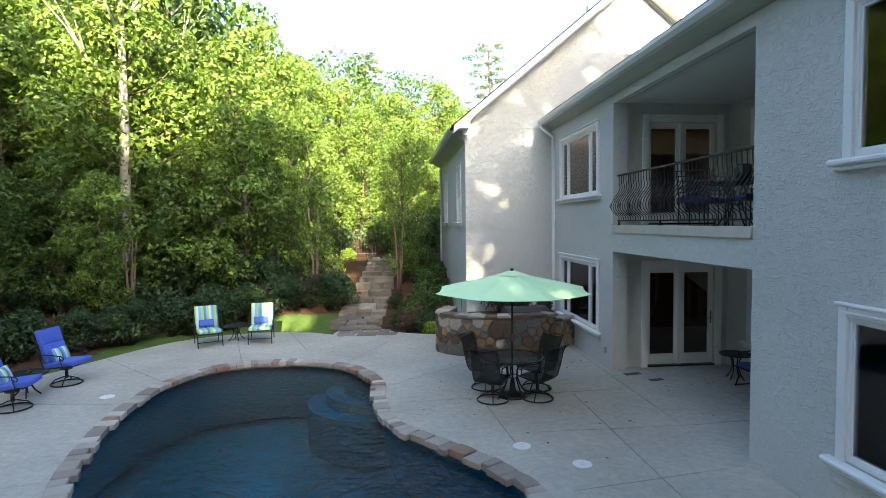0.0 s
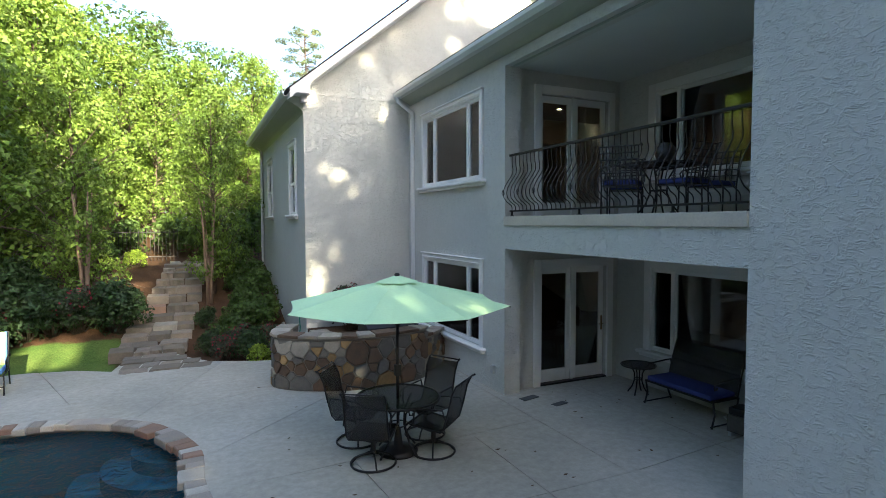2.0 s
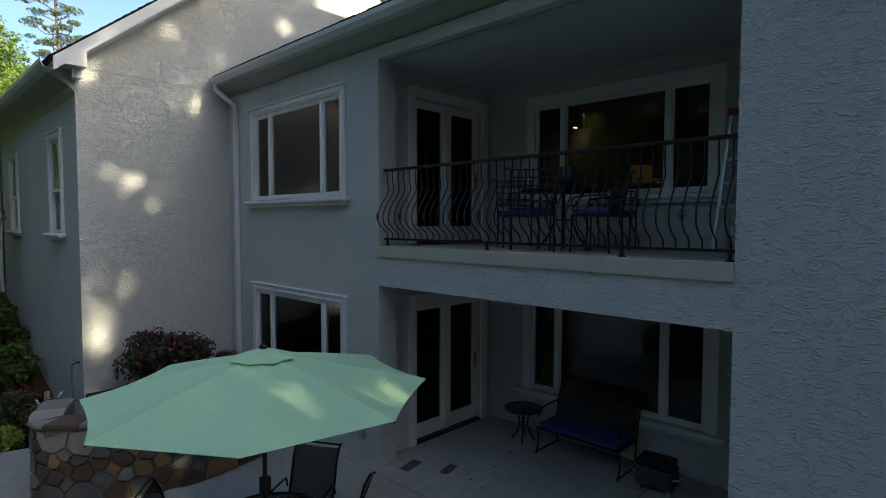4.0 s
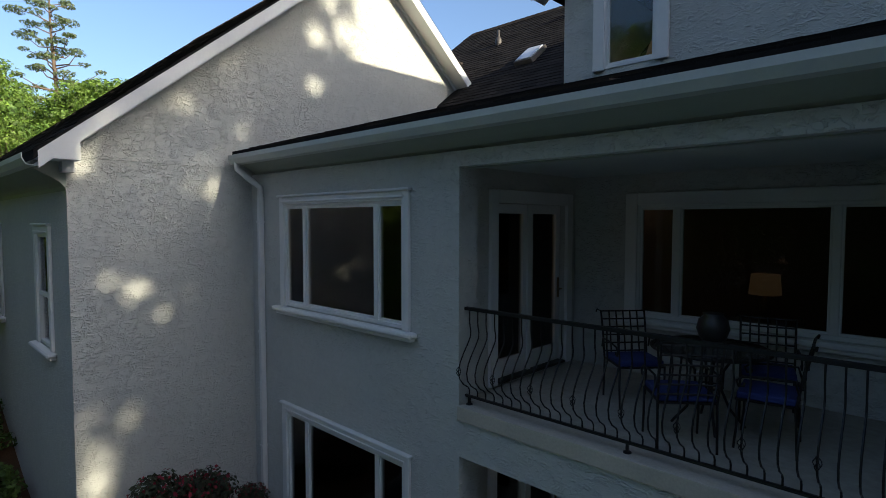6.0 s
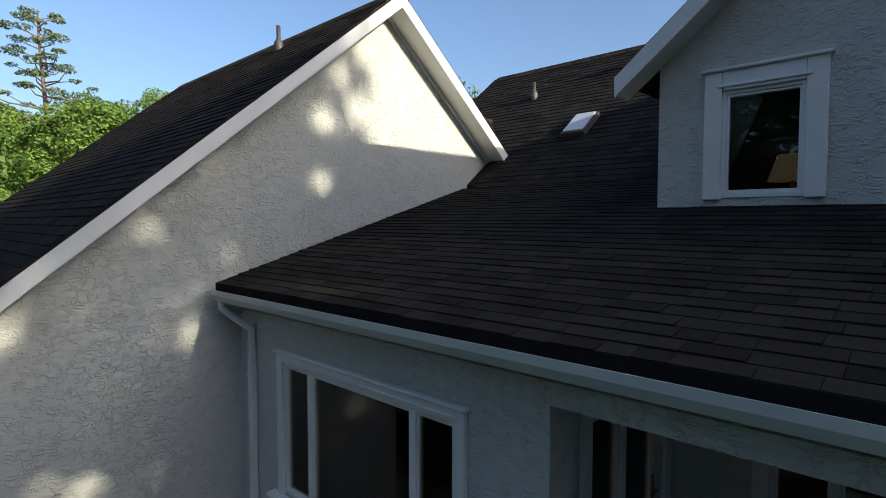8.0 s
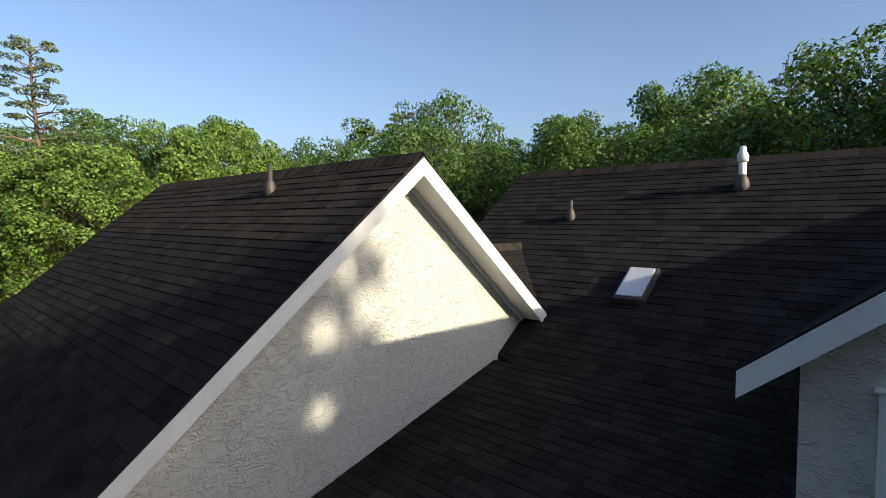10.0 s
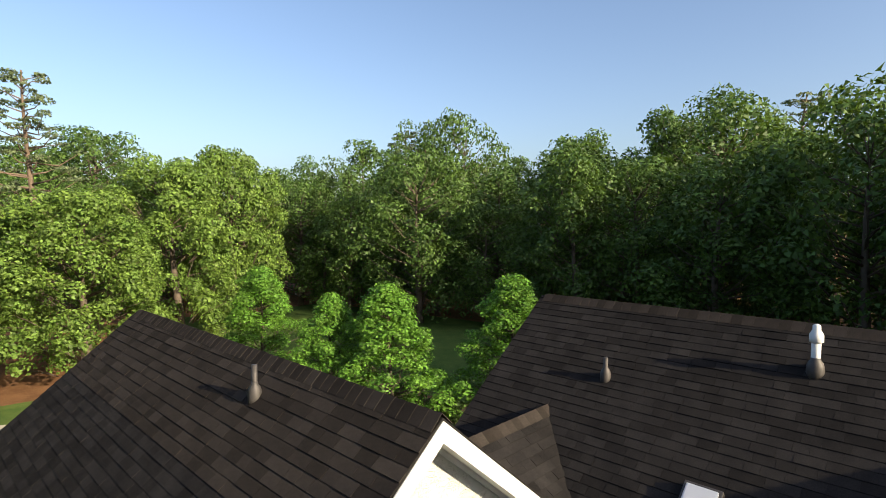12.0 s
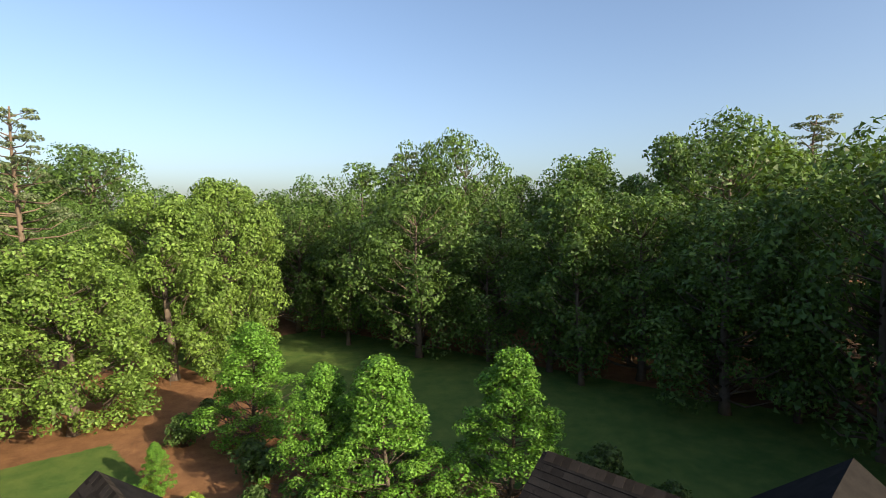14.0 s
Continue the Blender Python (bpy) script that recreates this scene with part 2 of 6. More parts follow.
def sweep(bm, section, start, end, place):
    """A moulding: section of (u, v) run from start to end; place(s, u, v) gives the point."""
    rows = [[bm.verts.new(place(s, u, v)) for u, v in section] for s in (start, end)]
    n = len(section)
    for i in range(n):
        bm.faces.new((rows[0][i], rows[0][(i + 1) % n], rows[1][(i + 1) % n], rows[1][i]))
    bm.faces.new(rows[0][::-1])
    bm.faces.new(rows[1])
    return bm


def wall_sheet(bm, a0, a1, z0, z1, holes, depth, place):
    """A wall with openings through it. place(a, z, d): a along, z up, d into the wall; holes are (a0, a1, z0, z1)."""
    xs = sorted({a0, a1, *(h[0] for h in holes), *(h[1] for h in holes)})
    zs = sorted({z0, z1, *(h[2] for h in holes), *(h[3] for h in holes)})
    cache = {}

    def v(a, z, d):
        key = (round(a, 4), round(z, 4), d)
        if key not in cache:
            cache[key] = bm.verts.new(place(a, z, d))
        return cache[key]

    def solid(a, z):
        return a0 < a < a1 and z0 < z < z1 and not any(h[0] < a < h[1] and h[2] < z < h[3] for h in holes)

    for i in range(len(xs) - 1):
        for k in range(len(zs) - 1):
            if not solid((xs[i] + xs[i + 1]) / 2, (zs[k] + zs[k + 1]) / 2):
                continue
            for d in (0, depth):
                bm.faces.new((v(xs[i], zs[k], d), v(xs[i + 1], zs[k], d), v(xs[i + 1], zs[k + 1], d), v(xs[i], zs[k + 1], d)))
            for (p, q), (da, dz) in ((((xs[i], zs[k]), (xs[i], zs[k + 1])), (-0.01, 0)), (((xs[i + 1], zs[k]), (xs[i + 1], zs[k + 1])), (0.01, 0)),
                                     (((xs[i], zs[k]), (xs[i + 1], zs[k])), (0, -0.01)), (((xs[i], zs[k + 1]), (xs[i + 1], zs[k + 1])), (0, 0.01))):
                if not solid((p[0] + q[0]) / 2 + da, (p[1] + q[1]) / 2 + dz):
                    bm.faces.new((v(*p, 0), v(*q, 0), v(*q, depth), v(*p, depth)))
    return bm


# ---- ground ----
POOL = [(-4.0, 6.4), (-4.42, 7.75), (-4.68, 9.3), (-4.62, 10.8), (-4.1, 11.95), (-3.1, 12.5), (-1.9, 12.42), (-0.85, 11.75), (-0.27, 10.6), (-0.2, 9.4),
        (0.05, 8.3), (0.75, 7.45), (1.4, 6.6), (1.72, 5.6), (1.6, 4.2), (0.6, 3.1), (-1.2, 2.9), (-2.9, 3.9)]


def closed_curve(points, steps):
    out, n = [], len(points)
    for i in range(n):
        p = [Vector(points[(i + k) % n]) for k in (-1, 0, 1, 2)]
        for s in range(steps):
            t = s / steps
            out.append(0.5 * (2 * p[1] + (p[2] - p[0]) * t + (2 * p[0] - 5 * p[1] + 4 * p[2] - p[3]) * t * t + (3 * p[1] - p[0] - 3 * p[2] + p[3]) * t ** 3))
    return [(v.x, v.y) for v in out]


POOL_EDGE = closed_curve(POOL, 7)


def offset(loop, d):
    out, n = [], len(loop)
    for i in range(n):
        a, c = Vector(loop[(i - 1) % n]), Vector(loop[(i + 1) % n])
        t = (c - a).normalized()
        out.append((loop[i][0] - t.y * d, loop[i][1] + t.x * d))
    return out


def inside(x, y, loop):
    hit = False
    n = len(loop)
    for i in range(n):
        (x0, y0), (x1, y1) = loop[i], loop[i - 1]
        if (y0 > y) != (y1 > y) and x < (x1 - x0) * (y - y0) / (y1 - y0) + x0:
            hit = not hit
    return hit


def smooth_step(a, b, x):
    t = min(1.0, max(0.0, (x - a) / (b - a)))
    return t * t * (3 - 2 * t)


def ground_height(x, y):
    """The slope past the wing up to the front garden, and the wood's bank."""
    rise = 1.55 * smooth_step(16.6, 23.4, y) * (1 - 0.6 * smooth_step(-3, -9, x)) + 1.75 * smooth_step(23, 38, y)
    front = rise + (3.3 - rise) * smooth_step(11.8, 14.5, x)
    bank = 0.7 * smooth_step(-9, -22, x) * smooth_step(4, 14, y)
    roll = 0.25 * math.sin(x * 0.21 + 1.3) * math.cos(y * 0.17) * smooth_step(19, 30, abs(y - 6) + max(0, abs(x) - 12))
    far = 1.0 * smooth_step(60, 200, math.hypot(x, y))
    z = max(front, bank) + roll + far
    if -9.5 < x < 5 and y < 17.3:
        z = min(z, 0.0) - 0.14
    if 4 < x < 19.6 and -6.2 < y < 17.2:
        z = -0.3
    if -5.3 < x < 2.4 and 2.3 < y < 13.1:
        z = -2.6
    return z


def graded(lo, hi, core0, core1, step):
    """Even steps in the core, growing steps outside."""
    out = list(np.arange(core0, core1 + 1e-6, step))
    s, x = step, core1
    while x < hi:
        s *= 1.35
        x += s
        out.append(x)
    s, x = step, core0
    while x > lo:
        s *= 1.35
        x -= s
        out.insert(0, x)
    return [float(v) for v in out]


def blended_ground():
    """Soil, lawn and pine straw in one surface, by two fields stored on the mesh, with ragged edges."""
    m = mat("garden_ground", (0.10, 0.055, 0.03), (0.06, 0.035, 0.02), rough=0.95, size=0.4, fine=0.35, bump=0.025, bump_size=0.035, spec=0.1)
    nodes, links = m.node_tree.nodes, m.node_tree.links
    b = nodes["Principled BSDF"]
    at = nodes.new("ShaderNodeTexCoord").outputs["Object"]

    def noise_at(scale, detail=6.0):
        n = nodes.new("ShaderNodeTexNoise")
        n.inputs["Scale"].default_value, n.inputs["Detail"].default_value, n.inputs["Roughness"].default_value = scale, detail, 0.65
        links.new(at, n.inputs["Vector"])
        return n.outputs["Fac"]

    def two_tone(dark, light, scale):
        n = nodes.new("ShaderNodeMapRange")
        n.inputs[1].default_value, n.inputs[2].default_value = 0.32, 0.68
        links.new(noise_at(scale), n.inputs[0])
        x = nodes.new("ShaderNodeMix")
        x.data_type = "RGBA"
        x.inputs[6].default_value, x.inputs[7].default_value = (*dark, 1), (*light, 1)
        links.new(n.outputs[0], x.inputs[0])
        return x.outputs[2]

    def grained(colour, scale, low, high):
        n = nodes.new("ShaderNodeMapRange")
        n.inputs[1].default_value, n.inputs[2].default_value, n.inputs[3].default_value, n.inputs[4].default_value = 0.3, 0.7, low, high
        links.new(noise_at(scale, 8.0), n.inputs[0])
        x = nodes.new("ShaderNodeMix")
        x.data_type, x.blend_type = "RGBA", "MULTIPLY"
        x.inputs[0].default_value = 1.0
        links.new(colour, x.inputs[6])
        links.new(n.outputs[0], x.inputs[7])
        return x.outputs[2]

    colour = b.inputs["Base Color"].links[0].from_socket
    for field, tones in (("straw", grained(two_tone((0.17, 0.085, 0.042), (0.27, 0.14, 0.068), 1.3), 24, 0.55, 1.3)), ("lawn", grained(two_tone((0.06, 0.115, 0.025), (0.12, 0.165, 0.04), 0.8), 30, 0.6, 1.3))):
        edge = nodes.new("ShaderNodeMath")
        edge.operation = "MULTIPLY_ADD"
        edge.inputs[1].default_value = 0.45
        source = nodes.new("ShaderNodeAttribute")
        source.attribute_name = field
        links.new(noise_at(2.2), edge.inputs[0])
        links.new(source.outputs["Fac"], edge.inputs[2])
        cut = nodes.new("ShaderNodeMapRange")
        cut.inputs[1].default_value, cut.inputs[2].default_value = 0.68, 0.77
        links.new(edge.outputs[0], cut.inputs[0])
        x = nodes.new("ShaderNodeMix")
        x.data_type = "RGBA"
        links.new(cut.outputs[0], x.inputs[0])
        links.new(colour, x.inputs[6])
        links.new(tones, x.inputs[7])
        colour = x.outputs[2]
    links.new(colour, b.inputs["Base Color"])
    return m


def build_ground():
    xs, ys = graded(-900, 900, -14, 40, 0.5), graded(-900, 900, -8, 62, 0.5)
    verts = [(x, y, ground_height(x, y)) for y in ys for x in xs]
    n = len(xs)
    faces = [(j * n + i, j * n + i + 1, (j + 1) * n + i + 1, (j + 1) * n + i) for j in range(len(ys) - 1) for i in range(n - 1)]
    mesh = bpy.data.meshes.new("ground")
    mesh.from_pydata(verts, [], faces)
    mesh.materials.append(blended_ground())
    mesh.polygons.foreach_set("use_smooth", [True] * len(faces))
    lawn, straw = mesh.attributes.new("lawn", "FLOAT", "POINT"), mesh.attributes.new("straw", "FLOAT", "POINT")
    for k, (x, y, _) in enumerate(verts):
        front = min(x - 21.5 + 0.1 * (y - 30), y - 14, 60 - y, 40 - 0.12 * (y - 20) - x)
        side = min(x - 3, 11.6 - x, y - 33, 42.6 - y)
        rim = 6.1 + 2.35 * smooth_step(13, 17, y) - math.hypot(x + 2.9, y - 9.5)
        pool = min(rim, -1.75 - x, x + 10, 18 - y)
        lawn.data[k].value = min(1.0, max(0.0, 0.5 + max(front, side, pool) / 1.4))
        straw.data[k].value = min(1.0, max(0.0, 0.5 + min(x - 2.5, y - 24) / 1.4))
    return tagged(link_mesh("ground", mesh, None), "dark wooded garden soil and mown lawn rising past the house", "ground", "", "structure")


build_ground()

# ---- pool deck ----
DECK = [(-9.2, -6.0), (4.44, -6.0), (4.44, 14.9), (2.1, 15.0), (1.2, 14.9), (0.6, 15.1), (0.0, 15.4), (-0.5, 16.1), (-0.8, 16.9), (-1.7, 17.1), (-1.6, 16.2), (-1.75, 15.3), (-2.4, 15.68),
        (-3.23, 15.86), (-4.0, 15.85), (-4.75, 15.65), (-5.4, 15.3), (-5.95, 14.8), (-6.4, 14.05), (-6.75, 13.3), (-7.3, 12.0), (-7.9, 10.8), (-8.5, 9.4), (-9.0, 7.5)]
JOINTS = [((-2.1, 13.3), (-3.05, 15.9)), ((-3.5, 12.6), (-4.5, 15.8)), ((-0.9, 12.6), (0.3, 15.3)), ((-4.7, 11.2), (-6.9, 13.4)), ((-5.0, 9.8), (-8.3, 10.2)), ((-4.8, 8.2), (-9.0, 7.8)),
          ((0.2, 10.6), (2.1, 12.3)), ((0.3, 9.3), (4.4, 9.6)), ((1.5, 9.1), (1.66, 7.2)), ((3.16, 6.0), (3.16, 9.3)), ((2.1, 7.72), (4.4, 7.72)), ((2.3, 6.0), (4.4, 6.35)),
          ((-0.4, 12.4), (1.3, 13.1)), ((4.28, 7.8), (4.28, 10.5)), ((-4.5, 6.8), (-9.1, 5.6)), ((0.25, 13.4), (1.3, 12.6))]


def fill_outline(outer, hole=None):
    """Triangles between an outline and a hole in it."""
    from mathutils.geometry import delaunay_2d_cdt
    pts = [Vector(p) for p in outer]
    edges = [(i, (i + 1) % len(outer)) for i in range(len(outer))]
    if hole:
        k = len(pts)
        pts += [Vector(p) for p in hole]
        edges += [(k + i, k + (i + 1) % len(hole)) for i in range(len(hole))]
    vs, _, fs, *_ = delaunay_2d_cdt(pts, edges, [], 0, 1e-5)
    keep = []
    for f in fs:
        c = sum((vs[i] for i in f), Vector((0, 0))) / len(f)
        if inside(c.x, c.y, outer) and not (hole and inside(c.x, c.y, hole)):
            keep.append(f)
    return vs, keep


def grooved_slab(outer, hole, z, thick, joints):
    bm = bmesh.new()
    vs, fs = fill_outline(outer, hole)
    made = [bm.verts.new((v.x, v.y, z)) for v in vs]
    for f in fs:
        bm.faces.new([made[i] for i in f])
    for a, c in joints:
        a, c = Vector((*a, z)), Vector((*c, z))
        d = (c - a).normalized()
        n = Vector((-d.y, d.x, 0))
        for s in (-0.007, 0.0, 0.007):
            bmesh.ops.bisect_plane(bm, geom=bm.verts[:] + bm.edges[:] + bm.faces[:], plane_co=a + n * s, plane_no=n, dist=1e-5)
        for v in bm.verts:
            along = (v.co - a).dot(d)
            if abs((v.co - a).dot(n)) < 1e-3 and 0 <= along <= (c - a).length and abs(v.co.z - z) < 1e-6:
                v.co.z -= 0.04
    rim = [e for e in bm.edges if e.is_boundary]
    low = bmesh.ops.extrude_edge_only(bm, edges=rim)["geom"]
    for v in low:
        if isinstance(v, bmesh.types.BMVert):
            v.co.z = z - thick
    return bm


setting("pool_deck", grooved_slab(DECK, offset(POOL_EDGE, -0.06), 0.0, 0.14, JOINTS), CONCRETE, "pale broom-finished concrete pool deck with cut joints", "patio")
setting("patio_floor", grooved_slab([(4.44, 6.2), (7.05, 6.2), (7.05, 10.97), (4.44, 10.97)], None, 0.0, 0.14, [((4.44, 7.72), (7.05, 7.95)), ((5.9, 7.8), (5.9, 10.9))]), CONCRETE,
        "shaded concrete floor of the covered patio", "floor")


def build_pool():
    pool = thing("swimming_pool", "kidney-shaped swimming pool with dark blue plaster and flagstone rim", "pool")
    bm = bmesh.new()
    loops = []
    for d, z in ((-0.05, -0.02), (-0.05, -0.30), (0.02, -1.0), (0.35, -1.45), (0.9, -1.6)):
        loops.append([bm.verts.new((x, y, z)) for x, y in offset(POOL_EDGE, d)])
    n = len(POOL_EDGE)
    for a, c in zip(loops, loops[1:]):
        for i in range(n):
            bm.faces.new((a[i], a[(i + 1) % n], c[(i + 1) % n], c[i]))
    bm.faces.new(loops[-1])
    part("basin", bm, PLASTER_POOL, pool, smooth=True)
    for k, (r, z) in enumerate(((0.65, -0.26), (1.02, -0.44), (1.40, -0.64))):
        bm = bmesh.new()
        cx, cy = -0.45, 11.55
        pts = [(cx + r * math.cos(a), cy + r * math.sin(a)) for a in (math.radians(q) for q in range(160, 306, 5))]
        pts = [(cx + 0.4, cy + 0.4)] + pts
        prism(bm, pts, -1.5, z)
        bmesh.ops.bevel(bm, geom=[e for e in bm.edges if all(v.co.z > -1.0 for v in e.verts)], offset=0.04, segments=3, affect="EDGES")
        part("step", bm, DIMMED_STEP_PLASTER, pool)
    bm = bmesh.new()
    vs, fs = fill_outline(offset(POOL_EDGE, -0.04))
    made = [bm.verts.new((v.x, v.y, -0.13)) for v in vs]
    for f in fs:
        bm.faces.new([made[i] for i in f])
    for f in bm.faces:
        f.normal_update()
        if f.normal.z < 0:
            f.normal_flip()
    sheet = bpy.data.meshes.new("water_surface")
    bm.to_mesh(sheet)
    bm.free()
    w = link_mesh("water_surface", sheet, WATER, pool, "clear rippled water")
    w.visible_shadow = False
    rng = random.Random(4)
    inner, outer = offset(POOL_EDGE, 0.03), offset(POOL_EDGE, -0.23)
    i = 0
    while i < n:
        k = rng.choice((1, 1, 1, 2, 2))
        a, c = i, min(i + k, n)
        bm = bmesh.new()
        top = 0.035 + rng.uniform(-0.006, 0.010)
        reach = rng.uniform(-0.2, 0.25)
        pts = []
        for j in range(a, c + 1):
            pts.append(Vector(inner[j % n]))
        for j in range(c, a - 1, -1):
            p, q = Vector(outer[j % n]), Vector(inner[j % n])
            pts.append(p + (p - q) * reach)
        mid = sum(pts, Vector((0, 0))) / len(pts)
        pts = [mid + (p - mid) * 0.965 for p in pts]
        prism(bm, [tuple(p) for p in pts], -0.05, top)
        up = [e for e in bm.edges if all(v.co.z > 0 for v in e.verts)]
        bmesh.ops.bevel(bm, geom=up, offset=0.012, segments=1, affect="EDGES")
        part("coping_stone", bm, rng.choice((FLAG, FLAG, FLAG, FLAG_PALE, FLAG_PALE, FLAG_RED)), pool)
        i = c
    return pool


FLAG_RED = mat("flagstone_red", (0.34, 0.20, 0.13), (0.24, 0.16, 0.12), rough=0.8, size=0.2, fine=0.2, bump=0.006, bump_size=0.05, per_object=0.25)
FLAG_PALE = mat("flagstone_pale", (0.46, 0.42, 0.36), (0.36, 0.33, 0.28), rough=0.8, size=0.2, fine=0.2, bump=0.006, bump_size=0.05, per_object=0.2)
build_pool()

# ---- house walls ----
FX, WY, BACK = 4.45, 15.15, 7.03
BAY0, BAY1, DOOR_Y = 6.42, 10.78, 10.95
WIN_Y = ((11.60, 14.16), (2.38, 4.94))
UP_Z, LOW_Z = (3.685, 5.15), (0.68, 2.13)
west_holes = [(a, c, *z) for a, c in WIN_Y for z in (UP_Z, LOW_Z)] + [(BAY0, BAY1, -0.1, 2.46), (BAY0, BAY1, 2.846, 5.46)]
setting("wall_west", wall_sheet(bmesh.new(), -6.0, WY, -0.1, 5.62, west_holes, 0.30, lambda a, z, d: (FX + d, a, z)), STUCCO, "pale grey trowelled stucco wall with two storeys of openings", "wall")
setting("wall_bay_side", wall_sheet(bmesh.new(), FX + 0.302, BACK, -0.1, 5.6, [(5.26, 6.76, 0.0, 2.10), (5.26, 6.76, 3.0, 5.12)], 0.2, lambda a, z, d: (a, DOOR_Y + d, z)), STUCCO,
        "stucco side wall of the recessed patio and balcony", "wall")
setting("wall_bay_side_south", wall_sheet(bmesh.new(), FX + 0.302, BACK, -0.1, 5.6, [], 0.2, lambda a, z, d: (a, 6.2 - d, z)), STUCCO, "plain stucco side wall of the recess", "wall")
LB, UB = (7.42, 10.10, 0.66, 2.10), (7.42, 10.06, 3.70, 5.12)
setting("wall_bay_back", wall_sheet(bmesh.new(), 6.0, 11.15, -0.1, 5.6, [LB, UB], 0.2, lambda a, z, d: (BACK + d, a, z)), STUCCO, "stucco back wall of the recess with wide windows", "wall")
setting("balcony_floor", box(bmesh.new(), FX + 0.302, BACK, 6.2, DOOR_Y, 2.72, 2.97), CONCRETE, "pale concrete balcony floor", "floor")
setting("balcony_edge", soft_box(FX - 0.03, FX + 0.32, BAY0 + 0.002, BAY1 - 0.002, 2.848, 3.0, 0.012), CAPSTONE, "cream cast stone edge along the balcony", "ledge")
setting("ceiling", box(bmesh.new(), FX + 0.302, BACK, 6.2, DOOR_Y, 5.50, 5.6), mat("porch_ceiling", (0.60, 0.62, 0.60), (0.54, 0.56, 0.55), rough=0.7, size=1.5), "painted balcony ceiling", "ceiling")

# wing: gable wall, west wall and far wall
RX, RZ, SL = 6.75, 9.97, 0.83


def wing_z(x):
    return RZ - SL * abs(x - RX)


bm = bmesh.new()
pts = [(2.0, 0.0), (2.0, wing_z(2.0) - 0.12), (RX, RZ - 0.2), (9.6, wing_z(9.6) - 0.12), (9.6, 5.0), (4.45, 5.0), (4.45, 0.0)]
front = [bm.verts.new((x, WY, z)) for x, z in pts]
rear = [bm.verts.new((x, WY + 0.3, z)) for x, z in pts]
bm.faces.new(front)
bm.faces.new(rear[::-1])
for i in range(len(pts)):
    bm.faces.new((front[i], rear[i], rear[(i + 1) % len(pts)], front[(i + 1) % len(pts)]))
setting("wall_gable", bm, STUCCO, "tall stucco gable wall dappled with evening sun", "wall")
setting("wall_gable_band", soft_box(2.0, 4.42, WY - 0.012, WY + 0.01, 5.70, 5.76, 0.005), STUCCO, "thin raised stucco band on the gable", "trim")
WING_WIN = ((16.15, 16.95), (20.25, 21.05))
setting("wall_wing", wall_sheet(bmesh.new(), WY + 0.301, 22.75, -0.3, 5.62, [(a, c, 3.12, 4.72) for a, c in WING_WIN], 0.3, lambda a, z, d: (2.0 + d, a, z)), STUCCO, "long stucco side wall of the wing", "wall")
bm = bmesh.new()
pts = [(2.0, 0.0), (2.0, wing_z(2.0) - 0.12), (RX, RZ - 0.2), (11.4, wing_z(11.4) - 0.2), (11.4, 0.0)]
front = [bm.verts.new((x, 22.45, z)) for x, z in pts]
rear = [bm.verts.new((x, 22.75, z)) for x, z in pts]
bm.faces.new(front)
bm.faces.new(rear[::-1])
for i in range(len(pts)):
    bm.faces.new((front[i], rear[i], rear[(i + 1) % len(pts)], front[(i + 1) % len(pts)]))
setting("wall_wing_far", bm, STUCCO, "stucco end wall of the wing", "wall")
setting("wall_wing_east", box(bmesh.new(), 11.4, 11.7, 17.3, 22.75, 0, 5.7), STUCCO, "stucco wall on the garden side of the wing", "wall")
setting("wall_east", box(bmesh.new(), 19.4, 19.7, -6, 17.3, 0, 5.0), STUCCO, "stucco front wall of the house", "wall")
bm = bmesh.new()
pts = [(11.4, 0), (9.2, 7.6), (12.41, 10.0), (19.6, 4.9), (19.6, 0)]
front = [bm.verts.new((x, 17.0, z)) for x, z in pts]
rear = [bm.verts.new((x, 17.3, z)) for x, z in pts]
bm.faces.new(front)
bm.faces.new(rear[::-1])
for i in range(len(pts)):
    bm.faces.new((front[i], rear[i], rear[(i + 1) % len(pts)], front[(i + 1) % len(pts)]))
setting("wall_north", bm, STUCCO, "stucco north gable wall of the main house", "wall")
setting("wall_south", box(bmesh.new(), FX, 19.7, -6.3, -6.0, -0.1, 5.7), STUCCO, "stucco end wall of the house", "wall")

# ---- roofs ----
KX, KZ, MS = 8.5, 7.24, 0.77
MRX, MRZ = 12.41, 10.25
EX, EZ = 4.14, 5.95


def slab_roof(name, corners, thick, label, parent=None):
    """A roof plane: four corners, eave first; thickness is taken below."""
    bm = bmesh.new()
    top = [bm.verts.new(p) for p in corners]
    low = [bm.verts.new((x, y, z - thick)) for x, y, z in corners]
    n = len(corners)
    bm.faces.new(top)
    bm.faces.new(low[::-1])
    for i in range(n):
        bm.faces.new((top[i], low[i], low[(i + 1) % n], top[(i + 1) % n]))
    return setting(name, bm, SHINGLE, label, "roof")


